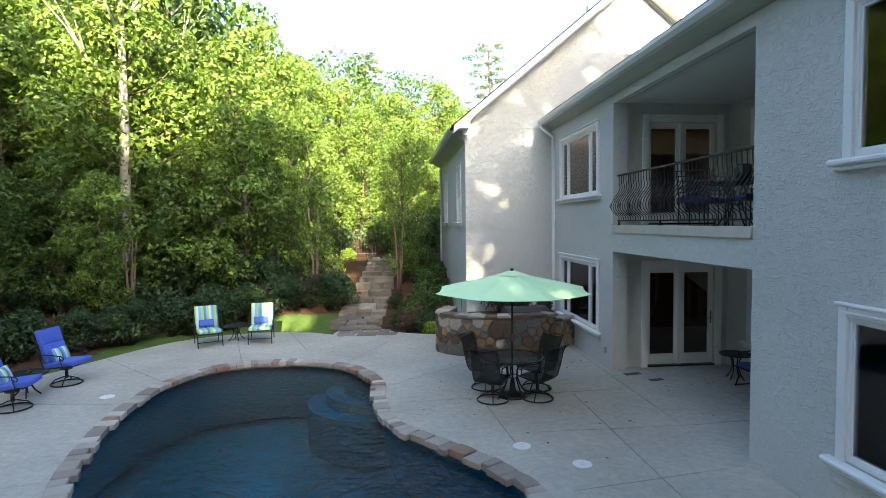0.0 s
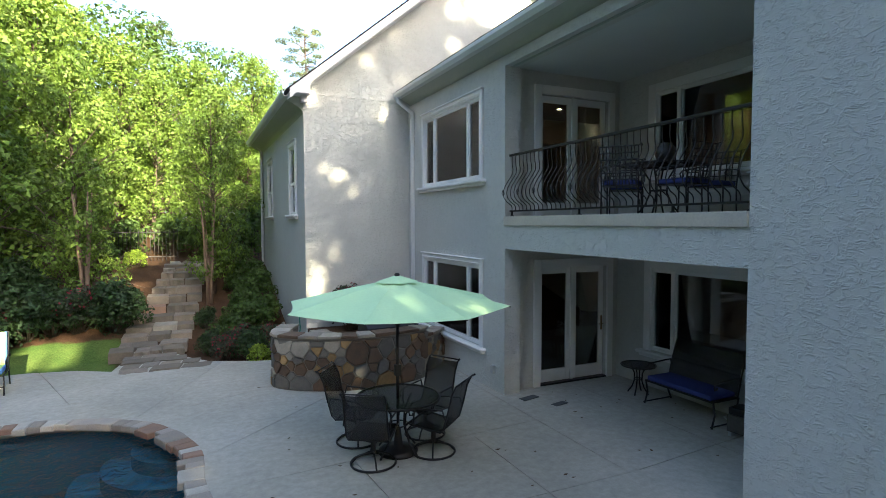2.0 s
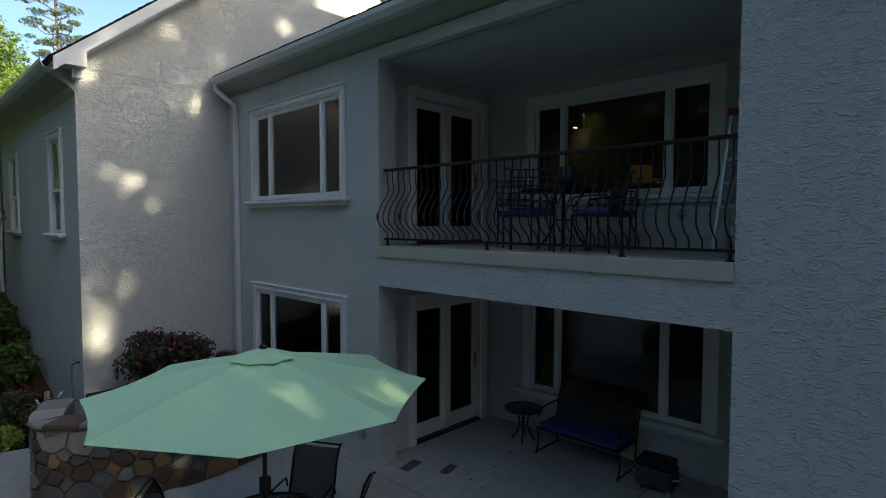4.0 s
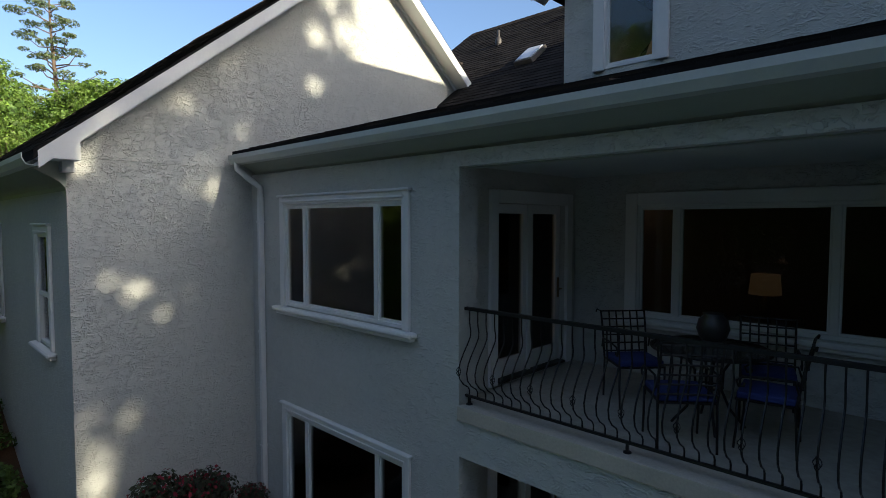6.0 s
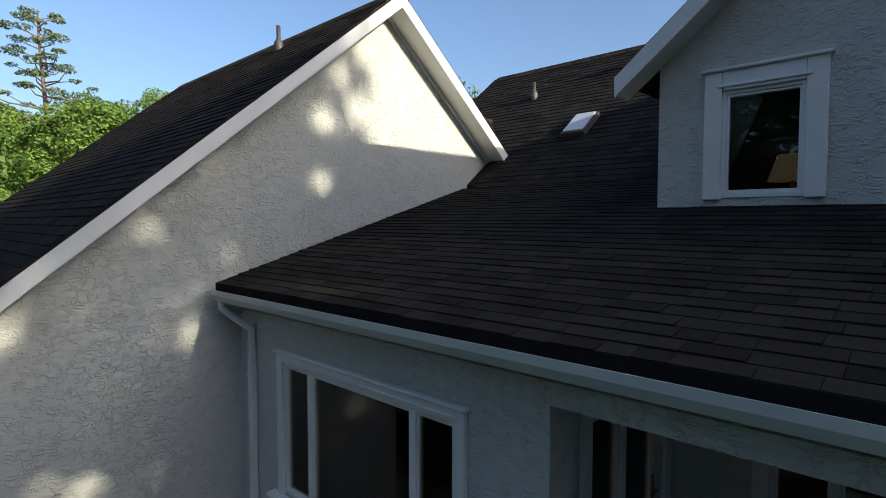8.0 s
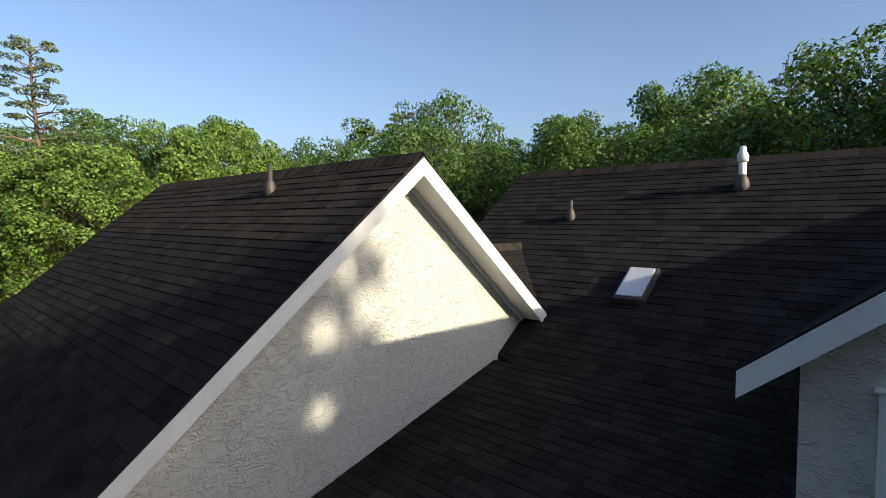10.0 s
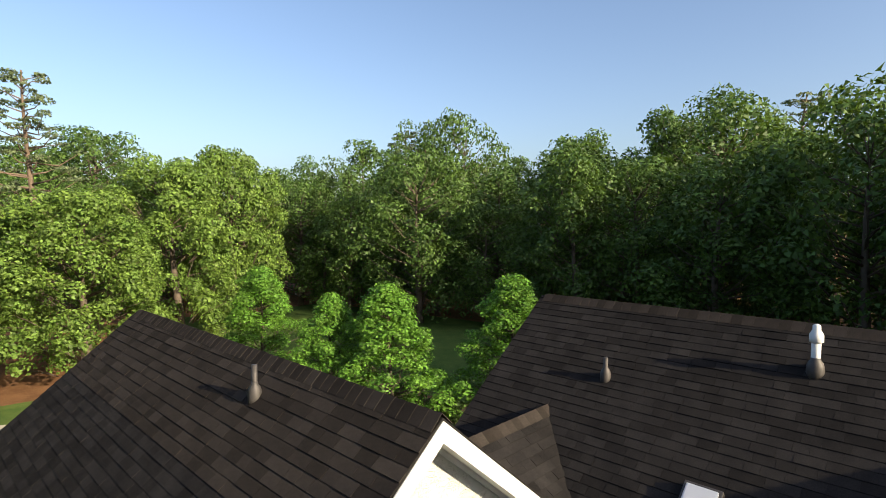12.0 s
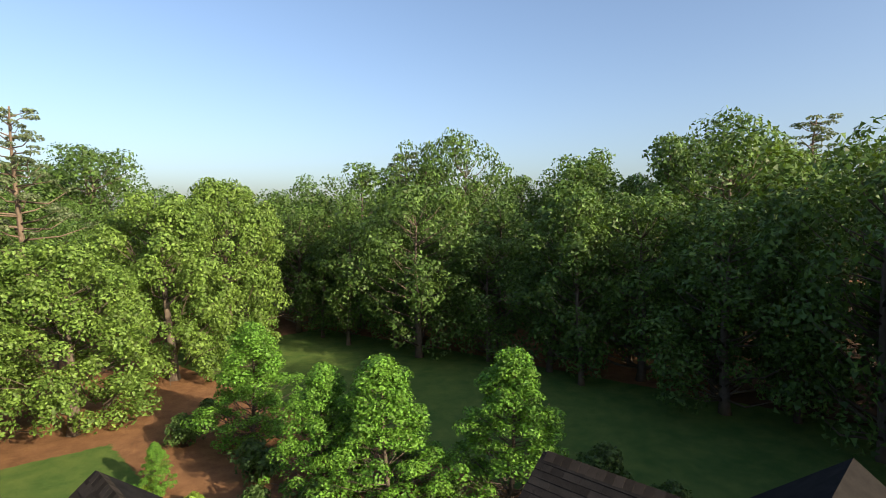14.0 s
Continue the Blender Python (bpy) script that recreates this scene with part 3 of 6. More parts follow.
def shingles(bm, rng, origin, along, up, length, rise, keep=lambda u, v: True):
    """Courses of tabs on a plane: along the eave, up the slope; each tab's lower edge stands proud."""
    origin, along, up = Vector(origin), Vector(along).normalized(), Vector(up).normalized()
    out = along.cross(up)
    if out.z < 0:
        out = -out
    step, row, v = 0.143, 0, 0.0
    while v < rise:
        u = -rng.random() * 0.3
        while u < length:
            w = rng.uniform(0.16, 0.42)
            a, c = max(u, 0), min(u + w, length)
            if c - a > 0.03 and keep((a + c) / 2, v + step / 2):
                top = min(v + step + 0.012, rise)
                lift = rng.uniform(0.009, 0.017)
                p = [origin + along * s + up * r + out * h for s, r, h in ((a + 0.002, v, lift), (c - 0.002, v, lift), (c - 0.002, top, 0.003), (a + 0.002, top, 0.003), (a + 0.002, v, 0), (c - 0.002, v, 0))]
                q = [bm.verts.new(x) for x in p]
                bm.faces.new((q[0], q[1], q[2], q[3]))
                bm.faces.new((q[4], q[5], q[1], q[0]))
                bm.faces.new((q[4], q[0], q[3]))
                bm.faces.new((q[5], q[2], q[1]))
            u += w
        v += step
        row += 1


def shingle_part(name, parent, *args, **kw):
    bm = bmesh.new()
    shingles(bm, random.Random(len(name) * 7 + 3), *args, **kw)
    ob = part(name, bm, SHINGLE, parent)
    ob["kind"] = "stuff"
    return ob


low_roof = slab_roof("roof_low", [(EX, -6.3, EZ), (EX, WY - 0.002, EZ), (KX, WY - 0.002, KZ), (KX, -6.3, KZ)], 0.1, "dark brown shingled roof over the balcony")
LOW_UP = Vector((KX - EX, 0, KZ - EZ))
shingle_part("shingles", low_roof, (EX, 5.0, EZ), (0, 1, 0), LOW_UP, WY - 5.01, LOW_UP.length, lambda u, v: u < 4.0 or v > 13 * 0.143)
main_roof = slab_roof("roof_main_west", [(KX, -6.3, KZ), (KX, 14.8, KZ), (9.25, 17.55, KZ + MS * (9.25 - KX)), (MRX, 17.55, MRZ), (MRX, -6.3, MRZ)], 0.12, "dark brown shingled main roof")
MAIN_UP = Vector((MRX - KX, 0, MRZ - KZ))
shingle_part("shingles", main_roof, (KX, 7.0, KZ), (0, 1, 0), MAIN_UP, 10.55, MAIN_UP.length, lambda u, v: v > 0.95 or u < 7.9)
slab_roof("roof_main_east", [(MRX, -6.3, MRZ), (MRX, 17.55, MRZ), (20.1, 17.55, 4.6), (20.1, -6.3, 4.6)], 0.12, "shingled front roof of the house")
wing_roof = slab_roof("roof_wing_west", [(1.62, 14.78, wing_z(1.62)), (1.62, 23.1, wing_z(1.62)), (RX, 23.1, RZ), (RX, 14.78, RZ)], 0.1, "dark shingled roof of the wing")
WING_UP = Vector((RX - 1.62, 0, RZ - wing_z(1.62)))
shingle_part("shingles", wing_roof, (1.62, 14.78, wing_z(1.62)), (0, 1, 0), WING_UP, 8.32, 36 * 0.143)
slab_roof("roof_wing_east", [(RX, 14.78, RZ), (RX, 17.3, RZ), (9.35, 17.3, wing_z(9.35)), (9.28, 14.78, wing_z(9.28))], 0.1, "shingled slope of the wing behind the gable")
slab_roof("roof_wing_east_far", [(RX, 17.301, RZ), (RX, 23.1, RZ), (11.9, 23.1, wing_z(11.9)), (11.9, 17.6, wing_z(11.9)), (9.351, 17.301, wing_z(9.351))], 0.1, "shingled far slope of the wing")
A, B, C, D = (8.1, 16.18, 8.8), (10.54, 16.18, 8.8), (9.22, 14.8, 7.79), (9.3, 17.56, 7.86)
bm = bmesh.new()
va, vb, vc, vd = (bm.verts.new(p) for p in (A, B, C, D))
bm.faces.new((va, vc, vb))
bm.faces.new((va, vb, vd))
cricket = setting("roof_cricket", bm, SHINGLE, "small shingled saddle between wing and main roof", "roof")

# cross gable over the balcony
GX, GY0, GY1, GRY, GRZ = 7.05, 6.24, 11.165, 8.7, 10.4
GS = 0.80


def cross_z(y):
    return GRZ - GS * abs(y - GRY)


GWIN = (9.86, 10.56, 6.90, 7.92)
bm = bmesh.new()
wall_sheet(bm, GY0, GY1, 6.2, cross_z(GY1) - 0.12, [GWIN], 0.25, lambda a, z, d: (GX + d, a, z))
tip = [bm.verts.new((GX + d, y, z)) for d in (0, 0.25) for y, z in ((GY0, cross_z(GY0) - 0.12), (GY1, cross_z(GY1) - 0.12), (GRY, GRZ - 0.12))]
bm.faces.new(tip[:3])
bm.faces.new(tip[3:])
setting("wall_cross_gable", bm, STUCCO, "stucco gable of the upper cross roof with one window", "wall")
setting("wall_cross_gable_side", wall_sheet(bmesh.new(), GX + 0.251, 10.2, 6.3, cross_z(GY1) - 0.05, [], 0.25, lambda a, z, d: (a, GY1 - d, z)), STUCCO, "stucco cheek wall of the cross gable", "wall")
slab_roof("roof_cross_north", [(6.72, 11.47, cross_z(11.47)), (12.4, 11.47, cross_z(11.47)), (12.4, GRY, GRZ), (6.72, GRY, GRZ)], 0.09, "dark shingled slope of the cross gable")
slab_roof("roof_cross_south", [(6.72, 5.93, cross_z(5.93)), (12.4, 5.93, cross_z(5.93)), (12.4, GRY, GRZ), (6.72, GRY, GRZ)], 0.09, "dark shingled far slope of the cross gable")


def rake(name, a, c, drop, deep, axis):
    """A barge board under a roof edge from a to c: drop high, deep thick along axis."""
    bm = bmesh.new()
    a, c = Vector(a), Vector(c)
    off = Vector((deep, 0, 0)) if axis == "x" else Vector((0, deep, 0))
    v = [bm.verts.new(p) for p in (a, c, c - Vector((0, 0, drop)), a - Vector((0, 0, drop)))]
    w = [bm.verts.new(x.co + off) for x in v]
    bm.faces.new(v)
    bm.faces.new(w[::-1])
    for i in range(4):
        bm.faces.new((v[i], w[i], w[(i + 1) % 4], v[(i + 1) % 4]))
    return setting(name, bm, TRIM, "white painted barge board along the gable", "trim")


for x0, x1 in ((1.66, RX), (RX, 9.26)):
    rake("trim_rake", (x0, 14.77, wing_z(x0) - 0.03), (x1, 14.77, wing_z(x1) - 0.03), 0.20, 0.03, "y")
    rake("trim_rake_soffit", (x0, 14.802, wing_z(x0) - 0.17), (x1, 14.802, wing_z(x1) - 0.17), 0.03, 0.346, "y")
    rake("trim_rake_frieze", (max(x0, 2.0), WY - 0.03, wing_z(max(x0, 2.0)) - 0.202), (x1, WY - 0.03, wing_z(x1) - 0.202), 0.07, 0.028, "y")
for y0, y1 in ((11.49, GRY), (GRY, 5.93)):
    rake("trim_rake", (6.70, y0, cross_z(y0) - 0.02), (6.70, y1, cross_z(y1) - 0.02), 0.20, 0.03, "x")
    rake("trim_rake_soffit", (6.732, y0, cross_z(y0) - 0.17), (6.732, y1, cross_z(y1) - 0.17), 0.03, 0.31, "x")

bm = bmesh.new()
outline = ((1.66, 5.635), (2.08, 5.635), (2.08, wing_z(2.08) - 0.235), (1.66, wing_z(1.66) - 0.06))
front = [bm.verts.new((x, 14.767, z)) for x, z in outline]
rear = [bm.verts.new((x, 15.147, z)) for x, z in outline]
bm.faces.new(front)
bm.faces.new(rear[::-1])
for i in range(4):
    bm.faces.new((front[i], rear[i], rear[(i + 1) % 4], front[(i + 1) % 4]))
bmesh.ops.recalc_face_normals(bm, faces=bm.faces)
setting("trim_return", bm, TRIM, "white boxed return at the foot of the barge board", "trim")
setting("trim_return_block", soft_box(1.93, 2.06, 14.98, 15.147, 5.50, 5.632, 0.006), TRIM, "small white block under the boxed return", "trim")

# ---- eaves ----
GUTTER = [(-0.13, 0.02), (-0.13, -0.04), (-0.09, -0.11), (0.0, -0.12), (0.0, -0.115), (-0.085, -0.1), (-0.12, -0.035), (-0.12, 0.02)]
COVE = [(0.0, -0.12), (0.02, -0.14), (0.04, -0.155), (0.10, -0.19), (0.20, -0.24), (0.28, -0.29), (0.33, -0.345), (0.35, -0.40), (0.37, -0.41), (0.37, -0.50), (0.42, -0.50), (0.42, -0.02), (0.0, -0.02)]
setting("gutter_main", sweep(bmesh.new(), GUTTER, -6.3, WY - 0.05, lambda s, u, v: (EX + u + 0.04, s, EZ + v - 0.08)), GUTTER_PAINT, "white painted eaves gutter above the balcony", "gutter")
setting("trim_cornice", sweep(bmesh.new(), COVE, -6.3, WY - 0.002, lambda s, u, v: (EX + 0.055 + u, s, EZ + v)), CORNICE_GREEN, "grey-green coved cornice below the gutter", "trim")
wz = wing_z(1.62)
setting("gutter_wing", sweep(bmesh.new(), GUTTER, 14.82, 23.1, lambda s, u, v: (1.64 + u, s, wz + v - 0.05)), GUTTER_PAINT, "white gutter along the wing", "gutter")
setting("trim_cornice_wing", sweep(bmesh.new(), COVE, 15.155, 23.0, lambda s, u, v: (1.65 + u, s, wz + v - 0.03)), CORNICE_GREEN, "grey-green coved cornice along the wing", "trim")

# ---- rooms behind the windows ----
setting("floor_upper", box(bmesh.new(), FX + 0.31, 12.0, 11.16, WY, 2.5, 2.95), ROOM, "dim upper floor", "floor")
setting("floor_upper_back", box(bmesh.new(), BACK + 0.21, 12.0, -6, 11.159, 2.5, 2.95), ROOM, "dim upper floor of the living room", "floor")
setting("floor_upper_south", box(bmesh.new(), FX + 0.31, BACK + 0.209, -6, 5.99, 2.5, 2.95), ROOM, "dim upper floor of the south room", "floor")
setting("floor_lower", box(bmesh.new(), FX + 0.31, 12.0, -6, WY, -0.13, -0.02), ROOM, "dim lower floor", "floor")
setting("ceiling_upper", box(bmesh.new(), FX + 0.31, 12.0, -6, WY, 5.63, 5.7), ROOM, "dim ceiling of the upper rooms", "ceiling")
setting("wall_inner", box(bmesh.new(), 12.0, 12.15, -6, WY, -0.1, 5.7), ROOM, "inner wall of the rooms", "wall")
setting("wall_inner_wing", box(bmesh.new(), 3.9, 4.0, WY + 0.31, 22.4, 0, 5.7), ROOM, "inner wall of the wing", "wall")
setting("wall_attic_inner", box(bmesh.new(), 9.3, 9.4, 7.3, 10.1, 6.73, 8.9), ROOM, "inner wall of the attic room", "wall")
setting("floor_attic", box(bmesh.new(), GX + 0.26, 9.3, 7.0, 10.4, 6.3, 6.72), ROOM, "attic room floor", "floor")


# ---- windows and doors ----
def west(a, z, d):
    return (FX - d, a, z)


def block(place, a0, a1, z0, z1, d0, d1, r=0.006):
    bm = bmesh.new()
    v = [bm.verts.new(place(a, z, d)) for d in (d0, d1) for z in (z0, z1) for a in (a0, a1)]
    for q in ((0, 2, 3, 1), (4, 5, 7, 6), (0, 1, 5, 4), (2, 6, 7, 3), (1, 3, 7, 5), (0, 4, 6, 2)):
        bm.faces.new([v[i] for i in q])
    bmesh.ops.recalc_face_normals(bm, faces=bm.faces)
    if r:
        bmesh.ops.bevel(bm, geom=bm.edges[:], offset=r, segments=1, affect="EDGES")
    return bm


def pane(place, a0, a1, z0, z1, d, parent):
    p = part("pane", block(place, a0, a1, z0, z1, d - 0.004, d + 0.004, 0), GLASS, parent)
    p.visible_shadow = False
    return p


def window(name, place, a0, a1, z0, z1, bars, label, casing=0.10, head=0.095, sill=True, cornice=True, level=None):
    """A window in its opening: casing, sill, outer frame, mullions at bars, and a pane for each light."""
    w = thing(name, label, "window", kind="structure")
    part("casing", block(place, a0 - casing, a0 + 0.01, z0 - 0.014, z1 + head, 0.002, 0.045), TRIM, w)
    part("casing", block(place, a1 - 0.01, a1 + casing, z0 - 0.014, z1 + head, 0.002, 0.045), TRIM, w)
    part("casing_head", block(place, a0 + 0.011, a1 - 0.011, z1 - 0.01, z1 + head, 0.002, 0.043), TRIM, w)
    if cornice:
        part("cornice", block(place, a0 - casing - 0.03, a1 + casing + 0.03, z1 + head + 0.001, z1 + head + 0.035, 0.002, 0.075, 0.01), TRIM, w)
        part("cornice_bead", block(place, a0 - 0.03, a1 + 0.03, z1 + 0.02, z1 + 0.045, 0.0431, 0.062, 0.005), TRIM, w)
    if sill:
        part("sill", block(place, a0 - casing - 0.115, a1 + casing + 0.115, z0 - 0.08, z0 - 0.0145, 0.002, 0.13, 0.02), TRIM, w)
        part("sill_apron", block(place, a0 - casing - 0.07, a1 + casing + 0.07, z0 - 0.125, z0 - 0.0805, 0.002, 0.085, 0.012), TRIM, w)
    f, d0, d1 = 0.045, -0.07, 0.012
    for q in ((a0, a0 + f, z0, z1), (a1 - f, a1, z0, z1), (a0 + f, a1 - f, z0, z0 + f), (a0 + f, a1 - f, z1 - f, z1)):
        part("frame", block(place, *q, d0, d1, 0.004), TRIM, w)
    edges = [a0 + f, *bars, a1 - f]
    for b in bars:
        part("mullion", block(place, b - 0.04, b + 0.04, z0 + f, z1 - f, d0, d1 + 0.006, 0.006), TRIM, w)
    for i, (p, q) in enumerate(zip(edges, edges[1:])):
        p, q = p + (0.04 if i else 0), q - (0.04 if q != edges[-1] else 0)
        if level:
            part("meeting_rail", block(place, p, q, level - 0.03, level + 0.03, d0, d1, 0.004), TRIM, w)
            pane(place, p, q, z0 + f, level - 0.03, -0.04, w)
            pane(place, p, q, level + 0.03, z1 - f, -0.02, w)
        else:
            for s in ((p, p + 0.022, z0 + f, z1 - f), (q - 0.022, q, z0 + f, z1 - f), (p + 0.022, q - 0.022, z0 + f, z0 + f + 0.03), (p + 0.022, q - 0.022, z1 - f - 0.025, z1 - f)):
                part("sash", block(place, *s, -0.05, -0.002, 0.003), TRIM, w)
            pane(place, p, q, z0 + f, z1 - f, -0.02, w)
    return w


window("window_1", west, *WIN_Y[0], *UP_Z, (12.10, 13.645), "wide white three-light window on the upper floor")
window("window_2", west, *WIN_Y[0], *LOW_Z, (12.10, 13.645), "wide white three-light window above the patio")
window("window_3", west, *WIN_Y[1], *UP_Z, (2.86, 4.42), "wide white three-light upper window beside the balcony")
window("window_4", west, *WIN_Y[1], *LOW_Z, (2.86, 4.42), "wide white three-light lower window beside the patio")


def bay_back(a, z, d):
    return (BACK - d, a, z)


window("window_5", bay_back, LB[0], LB[1], LB[2], LB[3], (7.98, 9.62), "three-light window at the back of the patio", casing=0.14, head=0.14, cornice=False)
window("window_6", bay_back, UB[0], UB[1], UB[2], UB[3], (7.98, 9.56), "three-light window at the back of the balcony", casing=0.14, head=0.14, cornice=False)
for i, (a, c) in enumerate(WING_WIN):
    window("window_%d" % (7 + i), lambda a, z, d: (2.0 - d, a, z), a, c, 3.12, 4.72, (), "narrow white sash window in the wing wall", casing=0.1, head=0.12, level=3.85)
window("window_9", lambda a, z, d: (GX - d, a, z), *GWIN, (), "single white window in the cross gable with a lamp behind", casing=0.15, head=0.17, sill=False)

BRASS = mat("aged_brass", (0.30, 0.22, 0.12), (0.2, 0.15, 0.09), rough=0.35, metal=0.9)


def french_doors(name, x0, x1, z0, z1, label):
    def place(a, z, d):
        return (a, DOOR_Y - d, z)
    w = thing(name, label, "door", kind="structure")
    part("casing", block(place, x0 - 0.13, x0 + 0.005, z0, z1 + 0.15, 0.002, 0.05), TRIM, w)
    part("casing", block(place, x1 - 0.005, x1 + 0.13, z0, z1 + 0.15, 0.002, 0.05), TRIM, w)
    part("casing_head", block(place, x0 + 0.006, x1 - 0.006, z1 - 0.005, z1 + 0.15, 0.002, 0.048), TRIM, w)
    part("threshold", block(place, x0 + 0.006, x1 - 0.006, z0, z0 + 0.03, -0.16, 0.04), IRON, w)
    mid = (x0 + x1) / 2
    for k, (a, c) in enumerate(((x0 + 0.006, mid - 0.012), (mid + 0.012, x1 - 0.006))):
        leaf = part("door_leaf", block(place, a, a + 0.1, z0 + 0.031, z1 - 0.006, -0.12, -0.07, 0.004), TRIM, w)
        for q in ((c - 0.1, c, z0 + 0.031, z1 - 0.006), (a + 0.1, c - 0.1, z0 + 0.031, z0 + 0.25), (a + 0.1, c - 0.1, z1 - 0.12, z1 - 0.006)):
            part("rail", block(place, *q, -0.12, -0.07, 0.004), TRIM, leaf)
        pane(place, a + 0.1, c - 0.1, z0 + 0.25, z1 - 0.12, -0.095, leaf)
        if k:
            bm = soft_box(c - 0.065, c - 0.035, DOOR_Y + 0.05, DOOR_Y + 0.069, z0 + 0.88, z0 + 1.15, 0.006)
            tube(bm, [(c - 0.05, DOOR_Y + 0.05, z0 + 1.0), (c - 0.05, DOOR_Y + 0.01, z0 + 1.0), (c - 0.15, DOOR_Y + 0.01, z0 + 1.0)], 0.01, 8)
            part("door_handle", bm, BRASS, leaf, "aged brass lever handle")
    part("astragal", block(place, mid - 0.035, mid + 0.035, z0 + 0.031, z1 - 0.006, -0.069, -0.04, 0.005), TRIM, w)
    return w


french_doors("door_1", 5.26, 6.76, 0.0, 2.10, "white french doors with dark glass onto the patio")
french_doors("door_2", 5.26, 6.76, 3.0, 5.12, "white french doors with dark glass onto the balcony")


def downspout(x, y, z0, z1, dx, dy, label):
    t = thing("downspout", label, "downspout")
    bm = bmesh.new()
    tube(bm, [(x + dx, y + dy, z1), (x + dx, y + dy, z1 - 0.09), (x + dx * 0.55, y + dy * 0.55, z1 - 0.22), (x, y, z1 - 0.36), (x, y, z1 - 0.6)], 0.045, 8)
    part("elbow", bm, TRIM, t, smooth=True)
    part("pipe", soft_box(x - 0.04, x + 0.04, y - 0.035, y + 0.035, z0, z1 - 0.5, 0.012), TRIM, t)
    for z in (z0 + 0.8, (z0 + z1) / 2, z1 - 0.9):
        part("strap", soft_box(x - 0.05, x + 0.05, y - 0.041, y + 0.041, z, z + 0.03, 0.004), TRIM, t)
    return t


downspout(4.40, 14.80, 0.62, 5.78, -0.28, 0.16, "white painted downspout in the corner of the walls")
downspout(1.95, 22.6, 1.3, 5.75, -0.3, 0.0, "white painted downspout at the far end of the wing")

# ---- roof fittings ----
LEAD = mat("weathered_metal", (0.10, 0.09, 0.085), (0.06, 0.055, 0.05), rough=0.6, metal=0.5, size=0.1)


def roof_pipe(x, y, z, tall, r, paint, label, cap=False):
    t = thing("roof_vent", label, "roof vent", pose(x, y, z))
    part("flashing", lathe(bmesh.new(), [(r + 0.05, -0.12), (r + 0.05, 0.03), (r + 0.045, 0.09), (r + 0.03, 0.14), (r + 0.006, 0.17), (r + 0.002, 0.2)], 14), LEAD, t, smooth=True)
    part("pipe", lathe(bmesh.new(), [(r, -0.1), (r, tall), (r * 0.8, tall)], 14), paint, t, smooth=True)
    if cap:
        part("cap", lathe(bmesh.new(), [(r * 1.05, tall - 0.13), (r * 1.5, tall - 0.11), (r * 1.5, tall - 0.02), (r * 0.9, tall + 0.04), (r * 0.85, tall + 0.1), (r * 0.3, tall + 0.12)], 16), paint, t, smooth=True)
    return t


roof_pipe(6.33, 17.48, wing_z(6.33), 0.40, 0.035, LEAD, "dark metal pipe vent on the wing roof")
roof_pipe(11.12, 15.5, KZ + MS * (11.12 - KX), 0.34, 0.035, LEAD, "dark metal pipe vent on the main roof")
roof_pipe(11.75, 12.88, KZ + MS * (11.75 - KX), 0.52, 0.055, TRIM, "white flue pipe with a cowl on the main roof", True)
sk = thing("skylight", "small domed skylight with a dark frame on the roof", "skylight", pose(9.86, 13.66, KZ + MS * (9.86 - KX), 0, -math.degrees(math.atan(MS)), 0))
part("curb", soft_box(-0.33, 0.33, -0.22, 0.22, -0.05, 0.10, 0.01), LEAD, sk)
part("glazing", soft_box(-0.29, 0.29, -0.185, 0.185, 0.101, 0.125, 0.02), mat("milky_acrylic", (0.55, 0.57, 0.62), (0.5, 0.52, 0.56), rough=0.15), sk, "milky acrylic pane")

# ---- balcony railing ----
def build_railing():
    r = thing("balcony_railing", "black wrought iron railing with bellied balusters", "railing")
    x = FX + 0.10
    part("top_rail", soft_box(x - 0.025, x + 0.025, BAY0 + 0.005, BAY1 - 0.005, 3.985, 4.02, 0.008), IRON, r)
    part("bottom_rail", soft_box(x - 0.014, x + 0.014, BAY0 + 0.005, BAY1 - 0.005, 3.075, 3.10, 0.005), IRON, r)
    curve = [(0.0, 3.10), (0.0, 3.15), (-0.02, 3.185), (-0.10, 3.235), (-0.155, 3.30), (-0.17, 3.38), (-0.145, 3.47), (-0.09, 3.56), (-0.03, 3.64), (0.012, 3.71), (0.018, 3.77), (0.004, 3.83), (0.0, 3.87), (0.0, 3.985)]
    meshes = []
    for knot in (False, True):
        bm = bmesh.new()
        tube(bm, [(dx, 0, z) for dx, z in curve], 0.0075, 5)
        if knot:
            for k in range(4):
                a = k * math.pi / 2
                tube(bm, [(-0.17 + 0.026 * math.sin(math.pi * s / 6) * math.cos(a + s * 0.5), 0.026 * math.sin(math.pi * s / 6) * math.sin(a + s * 0.5), 3.33 + 0.1 * s / 6) for s in range(7)], 0.004, 4)
        bmesh.ops.recalc_face_normals(bm, faces=bm.faces)
        m = bpy.data.meshes.new("baluster")
        bm.to_mesh(m)
        bm.free()
        m.materials.append(IRON)
        meshes.append(m)
    n = 40
    for i in range(n):
        b = link_mesh("baluster", meshes[i % 4 == 3], None, r)
        b.location = (x, BAY0 + 0.06 + (BAY1 - BAY0 - 0.12) * i / (n - 1), 0)
    for y in (BAY1 - 0.06, 9.0, 7.4, BAY0 + 0.06):
        bm = soft_box(x - 0.012, x + 0.012, y - 0.012, y + 0.012, 3.004, 3.08, 0.003)
        part("foot", lathe(bm, [(0.035, 3.0), (0.035, 3.01), (0.02, 3.018)], 10, (x, y)), IRON, r)


build_railing()

